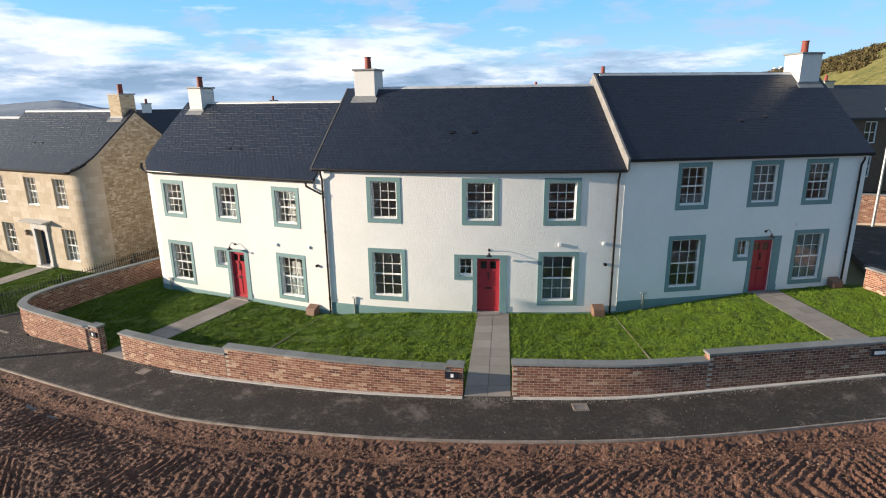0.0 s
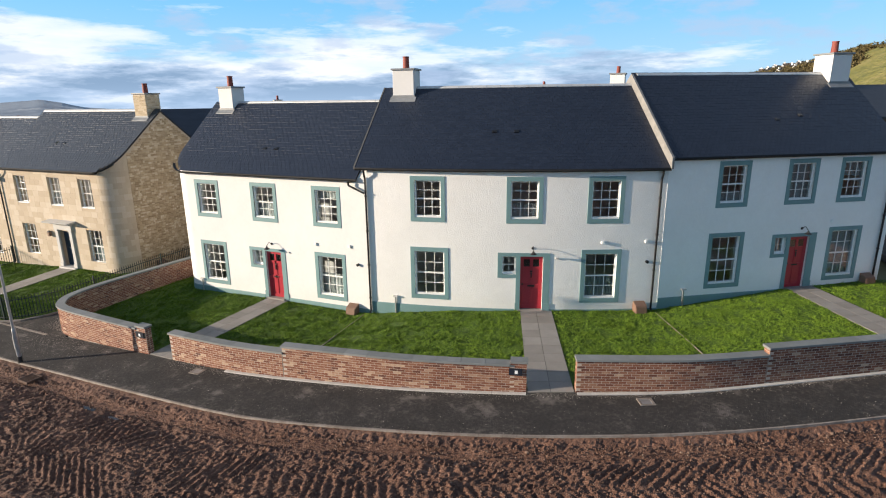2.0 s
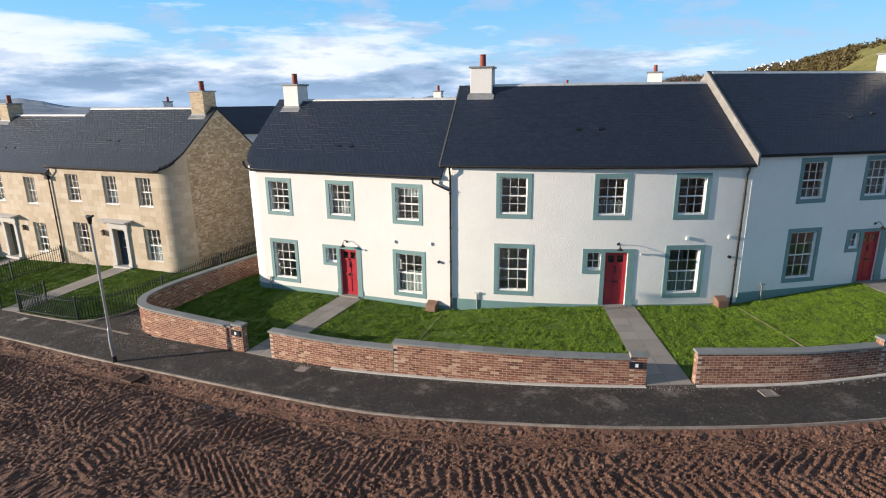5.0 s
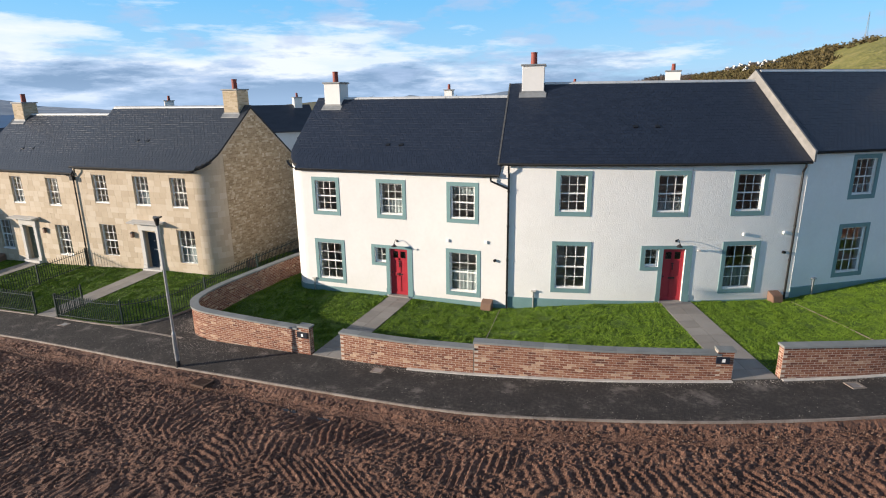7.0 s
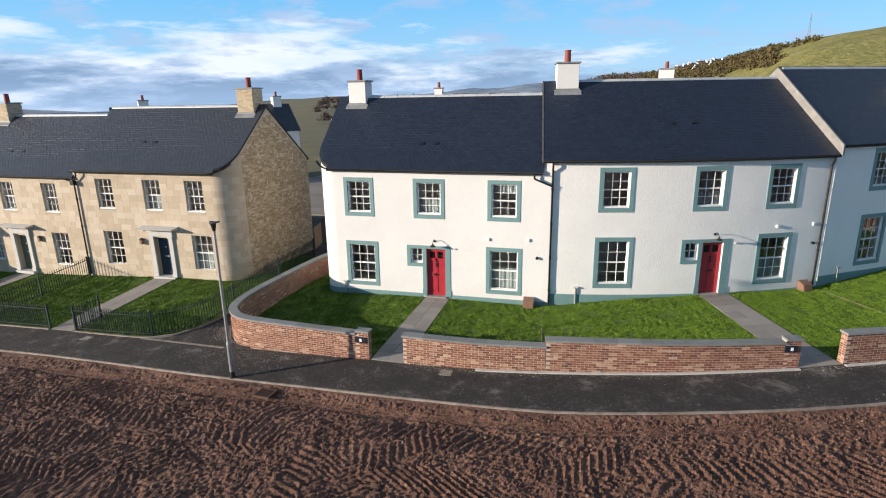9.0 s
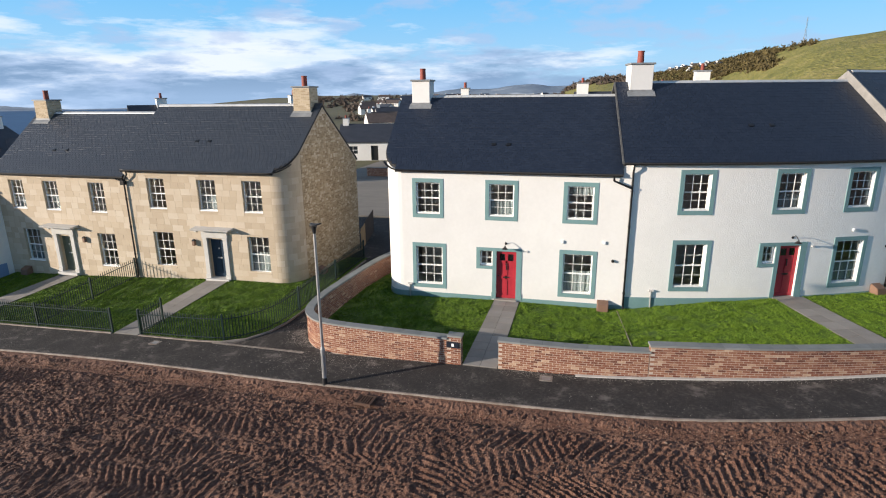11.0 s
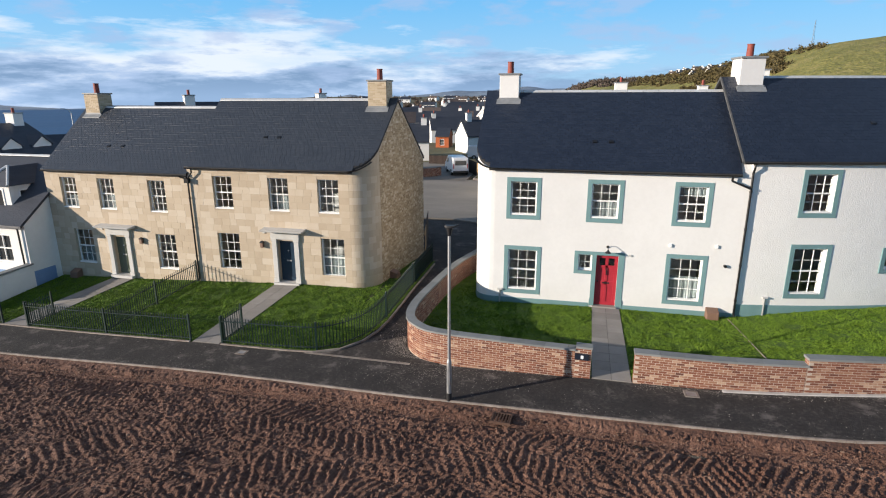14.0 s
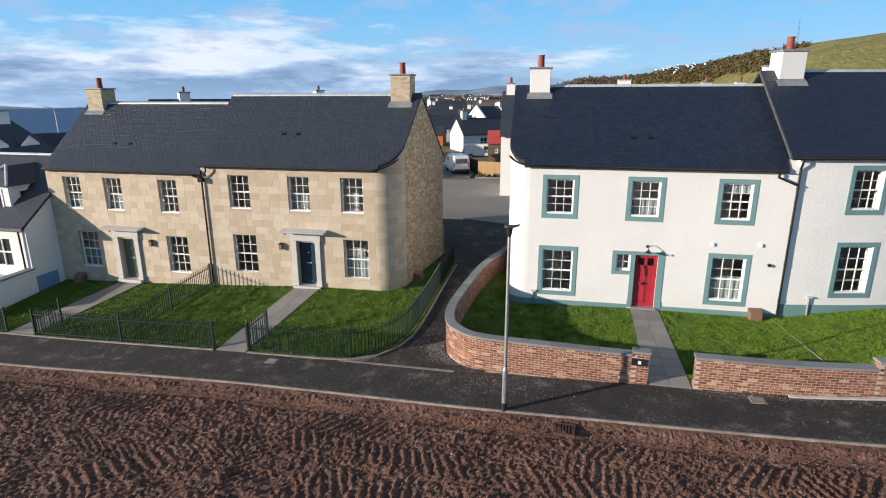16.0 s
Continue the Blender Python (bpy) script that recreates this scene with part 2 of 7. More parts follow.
glass = bpy.data.materials.new("window_glass")
glass.use_nodes = True
gt = glass.node_tree
gp = gt.nodes["Principled BSDF"]
gp.inputs["Base Color"].default_value = (0.9, 0.95, 0.95, 1)
gp.inputs["Roughness"].default_value = 0.02
gp.inputs["Transmission Weight"].default_value = 1.0
gp.inputs["IOR"].default_value = 1.45
W["glass"] = glass


# ---- building helpers ----
LOC = {}


def link(name, mesh, parent=None, m=None, label=""):
    ob = new(name, mesh)
    m = m if m is not None else Matrix()
    LOC[ob.name] = m
    if parent is not None:
        ob.parent = parent
        ob.matrix_basis = LOC[parent.name].inverted() @ m
    else:
        ob.matrix_basis = m
    if label:
        ob["label"] = label
    return ob


def thing(name, at, label, category, group="", kind=""):
    return tagged(link(name, None, None, Matrix.Translation(at)), label, category, group, kind)


def mesh_of(bm, material, smooth=False):
    me = bpy.data.meshes.new("mesh")
    bmesh.ops.recalc_face_normals(bm, faces=bm.faces)
    bm.to_mesh(me)
    bm.free()
    me.materials.append(W[material] if isinstance(material, str) else material)
    if smooth:
        me.shade_smooth()
    return me


def part(name, bm, material, parent, label="", m=None, smooth=False):
    """Links a bmesh as one mesh under a thing. Its coordinates are the world's, or local to the pose m."""
    if m is None:
        m = Matrix.Translation(LOC[parent.name].translation) if parent else Matrix()
        bmesh.ops.transform(bm, matrix=m.inverted(), verts=bm.verts)
    return link(name, mesh_of(bm, material, smooth), parent, m, label)


def hexa(bm, corners):
    """A box from eight corners: four below, then four above, in the same turn."""
    v = [bm.verts.new(c) for c in corners]
    for f in ((0, 1, 2, 3), (4, 5, 6, 7), (0, 1, 5, 4), (1, 2, 6, 5), (2, 3, 7, 6), (3, 0, 4, 7)):
        bm.faces.new([v[i] for i in f])
    return v


def box(bm, x0, x1, y0, y1, z0, z1):
    return hexa(bm, [(x0, y0, z0), (x1, y0, z0), (x1, y1, z0), (x0, y1, z0), (x0, y0, z1), (x1, y0, z1), (x1, y1, z1), (x0, y1, z1)])


def bevelled(bm, width=0.01):
    bmesh.ops.bevel(bm, geom=list(bm.edges), offset=width, segments=1, affect="EDGES", profile=0.5)
    return bm


def rod(bm, a, b, r0, r1=None, n=10):
    """A round bar from a to b."""
    a, b = Vector(a), Vector(b)
    r1 = r0 if r1 is None else r1
    q = (b - a).to_track_quat("Z", "Y")
    rings = []
    for p, r in ((a, r0), (b, r1)):
        rings.append([bm.verts.new(p + q @ Vector((r * math.cos(2 * math.pi * i / n), r * math.sin(2 * math.pi * i / n), 0))) for i in range(n)])
    for i in range(n):
        bm.faces.new((rings[0][i], rings[0][(i + 1) % n], rings[1][(i + 1) % n], rings[1][i]))
    bm.faces.new(rings[0][::-1])
    bm.faces.new(rings[1])


def pipe(bm, points, r, n=8):
    for a, b in zip(points, points[1:]):
        rod(bm, a, b, r, r, n)


def sweep(bm, points, section):
    """A closed section (pairs: outward to the right of the way, up) carried along points (x, y, z)."""
    rows = []
    for i, p in enumerate(points):
        a, b = Vector(points[max(0, i - 1)]), Vector(points[min(len(points) - 1, i + 1)])
        t = (b - a)
        t.z = 0
        t.normalize()
        right = Vector((t.y, -t.x, 0))
        rows.append([bm.verts.new(Vector(p) + right * o + Vector((0, 0, u))) for o, u in section])
    n = len(section)
    for r0, r1 in zip(rows, rows[1:]):
        for j in range(n):
            bm.faces.new((r0[j], r0[(j + 1) % n], r1[(j + 1) % n], r1[j]))
    bm.faces.new(rows[0])
    bm.faces.new(rows[-1][::-1])


def lerp_table(table, x):
    return float(np.interp(x, [a for a, _ in table], [b for _, b in table]))


def polyline(points, step):
    """Points at even steps along a smooth curve through the given ones, with the way along it."""
    pts = [Vector(p) for p in points]
    fine = []
    for i in range(len(pts) - 1):
        p0, p1, p2, p3 = pts[max(0, i - 1)], pts[i], pts[i + 1], pts[min(len(pts) - 1, i + 2)]
        for k in range(24):
            u = k / 24
            fine.append(0.5 * ((2 * p1) + (p2 - p0) * u + (2 * p0 - 5 * p1 + 4 * p2 - p3) * u * u + (3 * p1 - p0 - 3 * p2 + p3) * u ** 3))
    fine.append(pts[-1])
    run = [0.0]
    for a, b in zip(fine, fine[1:]):
        run.append(run[-1] + (b - a).length)
    count = max(1, round(run[-1] / step))
    out, j = [], 0
    for k in range(count + 1):
        want = run[-1] * k / count
        while j < len(run) - 2 and run[j + 1] < want:
            j += 1
        u = (want - run[j]) / max(1e-9, run[j + 1] - run[j])
        out.append(fine[j].lerp(fine[j + 1], u))
    return out


# ---- ground ----
WALL_LINE = [(-60, 13.2), (-40.5, 12.06), (-36.5, 11.8), (-31, 11.6), (-26.5, 11.37), (-22, 11.15), (-19.4, 11.02), (-17.1, 10.92), (-15.95, 10.84),
             (-13.6, 10.79), (-11.5, 10.95), (-7.8, 11.45), (-4.35, 12.26), (-3.1, 12.66), (-0.39, 13.63), (2.33, 15.08), (6.13, 17.22), (12, 20.6)]
KERB_LINE = [(-60, 11.1), (-40, 9.95), (-36.3, 9.78), (-30.1, 9.68), (-25.7, 9.42), (-22.6, 9.18), (-20.5, 9.07), (-18.3, 8.98), (-16, 8.87),
             (-12.5, 8.76), (-10.5, 8.85), (-8.07, 9.25), (-5.17, 9.9), (-2.59, 10.69), (-0.16, 11.62), (2.22, 12.77), (5.5, 14.6), (12, 18.3)]
FRONT_LINE = [(-60, 18.0), (-42, 17.4), (-12, 16.85), (-9.5, 17.24), (-6, 18.1), (-3.3, 19.1), (-1.35, 20.05), (6.75, 25.2), (12, 28.5)]
FRONT_LEVEL = [(-60, -1.3), (-44, -0.86), (-38, -0.66), (-34.7, -0.50), (-32, -0.38), (-29.4, -0.29), (-21.5, -0.28), (-17, -0.19), (-12.6, -0.24),
               (-11.5, -0.16), (-10.3, 0.0), (-8.7, 0.15), (-6, 0.27), (-4.7, 0.29), (-2.8, 0.27), (-1.3, 0.27), (0.8, 0.47), (3.1, 0.72), (6, 0.80), (12, 0.9)]


def level(x, y):
    """Height of the ground near the houses."""
    road = -0.03 + 0.037 * (min(max(x, -60), 14) + 11.5)
    a, b = lerp_table(WALL_LINE, x), lerp_table(FRONT_LINE, x)
    u = min(max((y - a - 0.1) / (b - a), 0), 1)
    near = road + (lerp_table(FRONT_LEVEL, x) - road) * u
    behind = min(max((y - b - 6) / 12, 0), 1)
    return near + (-0.6 - near) * behind * (1 if x < -2 else 0.3)


def mud_height(x, y):
    """Crumbled earth: broad swells, then clumps with sharp hollows between them."""
    wx, wy = x + 0.10 * noise.noise((x * 2.2, y * 2.2, 7)), y + 0.10 * noise.noise((x * 2.2, y * 2.2, 8))
    h = 0.045 * noise.noise((x * 0.6, y * 0.7, 2)) + 0.035 * noise.noise((x * 1.9, y * 1.9, 4))
    h += 0.072 * abs(noise.noise((wx * 3.7, wy * 3.7, 9))) + 0.076 * abs(noise.noise((wx * 7.9, wy * 7.9, 5))) - 0.034
    h += 0.058 * noise.noise((x * 13, y * 13, 11)) * (0.6 + 0.9 * abs(noise.noise((x * 1.3, y * 1.3, 14))))
    return h


TRACKS = []
track_rng = random.Random(5)
for i in range(46):
    tx, turn = -46 + 59 * (i + track_rng.uniform(0.0, 1.0)) / 46, track_rng.choice((-62, -35, 28, 50, 75, 90)) + track_rng.uniform(-9, 9)
    ty = 7.0 - 4.6 * track_rng.random() + (0.0 if tx < -8 else (tx + 8) * 0.42)
    TRACKS.append((tx, ty, radians(turn), track_rng.uniform(0.32, 0.5), track_rng.uniform(0.9, 2.0), track_rng.choice((-0.9, 0.9, 0.5, -0.5)), track_rng.uniform(0.22, 0.28)))
# rows of cleat marks left along the edging: distance from it, half width, lean of the cleats, pitch
TREADS = [(1.42, 0.48, 0.65, 0.25), (2.32, 0.44, -0.45, 0.26), (3.2, 0.48, -1.5, 0.27), (4.1, 0.5, 0.8, 0.25), (5.1, 0.5, -0.95, 0.26), (6.1, 0.5, 0.9, 0.25), (7.1, 0.5, -0.8, 0.26)]


PUDDLES = [(-15.9, 7.9, 0.34, 0.09), (-14.75, 7.75, 0.26, 0.07)]


def earth(X, Y):
    """Relief of the churned earth: clods, ruts and cleated tracks (arrays)."""
    rough = np.vectorize(lambda a, b: mud_height(a, b))(X, Y)
    patchy = np.clip(0.60 + 1.8 * np.vectorize(lambda a, b: noise.noise((a * 0.42, b * 0.6, 21)))(X, Y), 0.0, 1)
    warp = np.vectorize(lambda a, b: noise.noise((a * 0.55, b * 0.55, 33)))(X, Y)
    base = rough.copy()
    beside = np.interp(X, *zip(*KERB_LINE)) - Y
    clear = np.clip((beside - 0.94) / 0.12, 0, 1)

    def press(ground, lump, bend, free, u, v, half, inside, lean, pitch):
        """Cleats pressed into the ground: thin crumbled ridges between broad flat hollows."""
        inside = inside * np.clip((half - np.abs(v)) / 0.10, 0, 1) * free
        wave = 0.5 + 0.5 * np.cos(2 * math.pi * (u + lean * v + 0.16 * bend + 0.55 * (lump - 0.03)) / pitch)
        shape = 0.50 * lump + 0.064 * wave ** 2.0 - 0.022
        return ground * (1 - inside) + inside * shape

    for k, (off, half, lean, pitch) in enumerate(TREADS):
        gate = np.vectorize(lambda a: noise.noise((a * 0.16, k * 3.7, 5)))(X)
        v = beside - off - 0.14 * np.sin(0.35 * X + 2 * k)
        base = press(base, rough, warp, clear, X, v, half, np.clip((0.85 if k == 0 else 0.50) + 1.7 * gate, 0, 1) * patchy, lean, pitch)
    for tx, ty, ang, half, length, lean, pitch in TRACKS:
        near = np.abs(X - tx) + np.abs(Y - ty) < 4
        u = (X[near] - tx) * math.cos(ang) + (Y[near] - ty) * math.sin(ang)
        v = -(X[near] - tx) * math.sin(ang) + (Y[near] - ty) * math.cos(ang)
        cover = np.clip((length - np.abs(u)) / 0.4, 0, 1) * 0.85
        base[near] = press(base[near], rough[near], warp[near], clear[near], u, v, half, cover, lean, pitch)
    # a bank of loose earth by the edging, then a smooth wheel rut along it
    rut = np.clip(1 - np.abs(beside - 0.66 - 0.05 * np.sin(1.1 * X)) / 0.26, 0, 1)
    rut = np.clip(rut * 1.6, 0, 1)
    base = base * (1 - 0.85 * rut) - 0.07 * rut
    for px, py, a, b in PUDDLES:
        near = ((X - px) / a) ** 2 + ((Y - py) / b) ** 2
        base = base - np.clip(1.6 - near, 0, 1) * (base + 0.03)
    return base


fine_x, fine_y = np.arange(-46, 12, 0.048), np.concatenate([np.arange(-14, 4.2, 0.16), np.arange(4.2, 9.2, 0.045), np.arange(9.2, 15.5, 0.066)])
far_steps = np.cumsum(0.5 * 1.32 ** np.arange(28))
xs = np.concatenate([(-46 - far_steps)[::-1], fine_x, 12 + far_steps])
ys = np.concatenate([(-14 - far_steps)[::-1], fine_y, np.arange(15.9, 60, 0.8), 60 + far_steps])
GX, GY = np.meshgrid(xs, ys)
kerb_y = np.interp(GX, *zip(*KERB_LINE))
rising = np.vectorize(level)(GX, GY)
is_mud = (GX > -50) & (GX < 17) & (GY > -16) & (GY < 20)
relief = np.zeros_like(GX)
relief[is_mud] = earth(GX[is_mud], GY[is_mud]) * np.clip((GY[is_mud] + 14) / 6, 0.0, 1) * np.clip((GX[is_mud] + 46.5) / 3, 0, 1) * np.clip((12.5 - GX[is_mud]) / 3, 0, 1)
edge = np.clip((kerb_y - GY) / 0.4, 0.15, 1)
bank = 0.10 * np.clip((kerb_y - 0.15 - GY) / 0.7, 0, 1)
GZ = np.where(GY < kerb_y + 0.05, rising + relief * edge - 0.05 - bank, rising - 0.16)
# the land falls to the sea towards the far left
su, sv_ = -0.77 * GX + 0.64 * GY, 0.64 * GX + 0.77 * GY
seaward = (sv_ < 0.28 * su) & (su > 60)
GZ = np.where(seaward, GZ - 0.08 * (su - 60) * np.clip((0.28 * su - sv_) / 40, 0, 1), GZ)
GZ = np.where((GX + 17) ** 2 + (GY + 4.5) ** 2 > 120 ** 2, np.minimum(GZ, -2.0), GZ)
GZ = np.maximum(GZ, -90)
nx, ny = len(xs), len(ys)
verts = np.stack([GX, GY, GZ], -1).reshape(-1, 3)
idx = np.arange(nx * ny).reshape(ny, nx)
faces = np.stack([idx[:-1, :-1], idx[:-1, 1:], idx[1:, 1:], idx[1:, :-1]], -1).reshape(-1, 4)
gme = bpy.data.meshes.new("ground")
gme.from_pydata(verts.tolist(), [], faces.tolist())
gme.materials.append(W["mud"])
gme.materials.append(W["field"])
cy, cx = (GY[:-1, :-1] + GY[1:, 1:]) / 2, (GX[:-1, :-1] + GX[1:, 1:]) / 2
gme.polygons.foreach_set("material_index", ((cy > kerb_y[:-1, :-1] + 0.5) | (np.abs(cx + 16) > 90) | (cy < -60)).astype(np.int32).ravel())
gme.shade_flat()
tagged(new("ground", gme), "churned red-brown earth with cleated machine tracks", "ground", kind="structure")


def strip(name, lo, hi, x0, x1, step, dz, thick, material, label, category):
    """A slab between two lines y = lo(x) and y = hi(x), following the ground."""
    bm = bmesh.new()
    rows = []
    n = max(1, round((x1 - x0) / step))
    for i in range(n + 1):
        x = x0 + (x1 - x0) * i / n
        a, b = lerp_table(lo, x), lerp_table(hi, x)
        row = []
        for k in range(5):
            y = a + (b - a) * k / 4
            row.append(bm.verts.new((x, y, level(x, y) + dz)))
        row += [bm.verts.new(v.co - Vector((0, 0, thick))) for v in (row[-1], row[0])]
        rows.append(row)
    for r, s in zip(rows, rows[1:]):
        for k in range(7):
            bm.faces.new((r[k], s[k], s[(k + 1) % 7], r[(k + 1) % 7]))
    bm.faces.new(rows[0])
    bm.faces.new(rows[-1])
    return tagged(part(name, bm, material, None, smooth=False), label, category, kind="structure")


strip("pavement", KERB_LINE, WALL_LINE, -60, 12, 0.5, 0.0, 0.3, "tarmac", "dark fresh asphalt footway with scuffs and grit", "pavement")

for px, py, a, b in PUDDLES:
    bm = bmesh.new()
    ring = [bm.verts.new((px + a * 0.95 * math.cos(q) * (1 + 0.15 * math.sin(3 * q)), py + b * 0.95 * math.sin(q) * (1 + 0.2 * math.cos(2 * q)), 0)) for q in [i * 2 * math.pi / 24 for i in range(24)]]
    z = level(px, py) - 0.05 - 0.10 * min(max((lerp_table(KERB_LINE, px) - 0.15 - py) / 0.7, 0), 1) - 0.03
    for v in ring:
        v.co.z = z + 0.006
    bm.faces.new(ring)
    tagged(part("puddle", bm, "water", None), "small muddy puddle in a rut", "puddle", "puddles", "structure")


# ---- houses ----
class House:
    """Local plan: s along the front, d inwards from it, z up. k bends the front (1/m)."""

    def __init__(self, x, y, turn, length, depth, eave, ridge, base, k=0.0, round_left=0.0, round_right=0.0, shear=0.0):
        self.x, self.y, self.a, self.k = x, y, radians(turn), k
        self.L, self.D, self.eave, self.ridge, self.base = length, depth, eave, ridge, base
        self.rl, self.rr, self.shear = round_left, round_right, shear

    def at(self, s, d=0.0, z=0.0):
        if self.k:
            a = self.a + self.k * s
            px, py = self.x + (math.sin(a) - math.sin(self.a)) / self.k, self.y + (math.cos(self.a) - math.cos(a)) / self.k
        else:
            a = self.a
            px, py = self.x + s * math.cos(a), self.y + s * math.sin(a)
        return Vector((px - math.sin(a) * d, py + math.cos(a) * d, z))

    def place(self, s, d=0.0, z=0.0):
        """x along the front, y inwards, z up."""
        return Matrix.Translation(self.at(s, d, z)) @ Matrix.Rotation(self.a + self.k * s, 4, "Z")

    def ends(self, d):
        """Where the plan begins and ends at the depth d."""
        cut = [r - math.sqrt(max(0, r * r - (r - d) ** 2)) if d < r else 0.0 for r in (self.rl, self.rr)]
        return cut[0], self.L + self.shear * d - cut[1]

    def roof_z(self, d):
        rise = (self.ridge - self.eave) / (self.D / 2)
        return self.eave + rise * min(d, self.D - d)


def outline(h, cuts):
    """The plan's outline, front first: (s, d), with the cuts of the openings on the front."""
    front = [h.rl, h.L - h.rr] + list(cuts)
    edges = sorted(set(round(c, 4) for c in front))
    out = []
    for a, b in zip(edges, edges[1:]):
        inside = any(abs(a - c0) < 1e-3 and abs(b - c1) < 1e-3 for c0, c1 in zip(cuts[::2], cuts[1::2]))
        n = 1 if inside or not h.k else max(1, round((b - a) / 0.2))
        out += [(a + (b - a) * i / n, 0.0) for i in range(n)]
    out.append((edges[-1], 0.0))
    if h.rr:
        for i in range(1, 9):
            q = i / 8 * math.pi / 2
            d = h.rr - h.rr * math.cos(q)
            out.append((h.L - h.rr + h.rr * math.sin(q) + h.shear * d, d))
    n = 6
    d0 = h.rr
    out += [(h.L + h.shear * (d0 + (h.D - d0) * i / n), d0 + (h.D - d0) * i / n) for i in range(1, n + 1)]
    out.append((h.L + h.shear * h.D / 2, h.D / 2))
    # put the ridge point in order on the right side
    side = [p for p in out if p[1] > max(d0, 1e-6)]
    rest = [p for p in out if p[1] <= max(d0, 1e-6)]
    out = rest + sorted(set(side), key=lambda p: p[1])
    m = 12 if h.k else 1
    out += [(h.L + h.shear * h.D + (0 - h.L - h.shear * h.D) * i / m, h.D) for i in range(1, m + 1)]
    left = sorted({h.D / 2, *[h.rl + (h.D - h.rl) * i / n for i in range(n)]}, reverse=True)
    out += [(0.0, d) for d in left]
    if h.rl:
        for i in range(1, 9):
            q = i / 8 * math.pi / 2
            out.append((h.rl - h.rl * math.cos(q), h.rl - h.rl * math.sin(q)))
    if (out[-1][0] - out[0][0]) ** 2 + (out[-1][1] - out[0][1]) ** 2 < 1e-6:
        out.pop()
    return out


def walls(h, house, openings, material, thick=0.32):
    """The outer wall as one shell with openings (s0, s1, z0, z1) that go through it."""
    cuts = sorted({round(v, 4) for o in openings for v in o[:2]})
    plan = outline(h, cuts)
    levels = sorted({h.base, h.eave - 0.12, *[z for o in openings for z in o[2:4]]})
    n = len(plan)
    bm = bmesh.new()
    outer, inner = [], []
    for i, (s, d) in enumerate(plan):
        a, b = plan[i - 1], plan[(i + 1) % n]
        tx, ty = b[0] - a[0], b[1] - a[1]
        size = math.hypot(tx, ty) or 1
        nx_, ny_ = -ty / size, tx / size
        corner = 1.35 if (d in (0.0, h.D) and (abs(s) < 1e-6 or abs(s - h.L - h.shear * d) < 1e-6)) else 1.0
        si, di = s + nx_ * thick * corner, d + ny_ * thick * corner
        top = h.roof_z(d) - 0.06
        topi = h.roof_z(min(max(di, 0), h.D)) - 0.06
        outer.append([bm.verts.new(h.at(s, d, z)) for z in levels] + [bm.verts.new(h.at(s, d, top))])
        inner.append([bm.verts.new(h.at(si, di, z)) for z in levels] + [bm.verts.new(h.at(si, di, topi))])
    for i in range(n):
        j = (i + 1) % n
        (s0, d0), (s1, d1) = plan[i], plan[j]
        for r in range(len(levels)):
            z = (levels[r] + (levels[r + 1] if r + 1 < len(levels) else h.eave)) / 2
            mid = (s0 + s1) / 2
            hole = d0 == d1 == 0 and any(o[0] < mid < o[1] and o[2] < z < o[3] for o in openings)
            if hole:
                continue
            bm.faces.new((outer[i][r], outer[j][r], outer[j][r + 1], outer[i][r + 1]))
            bm.faces.new((inner[i][r], inner[i][r + 1], inner[j][r + 1], inner[j][r]))
        bm.faces.new((outer[i][-1], outer[j][-1], inner[j][-1], inner[i][-1]))
        bm.faces.new((outer[i][0], outer[j][0], inner[j][0], inner[i][0]))
    for s0, s1, z0, z1 in openings:
        q = [[h.at(s, d, z) for d in (0, thick)] for s, z in ((s0, z0), (s1, z0), (s1, z1), (s0, z1))]
        v = [[bm.verts.new(p) for p in pair] for pair in q]
        for i in range(4):
            bm.faces.new((v[i][0], v[(i + 1) % 4][0], v[(i + 1) % 4][1], v[i][1]))
    bmesh.ops.remove_doubles(bm, verts=bm.verts, dist=0.0008)
    return part("wall", bm, material, house)


SLATE = {}


def slate_mesh(kind, material):
    if (kind, material) not in SLATE:
        bm = bmesh.new()
        w, l, t = kind
        box(bm, 0.004, w - 0.004, -l, 0.0, 0.0, t)
        SLATE[kind, material] = mesh_of(bm, material)
    return SLATE[kind, material]


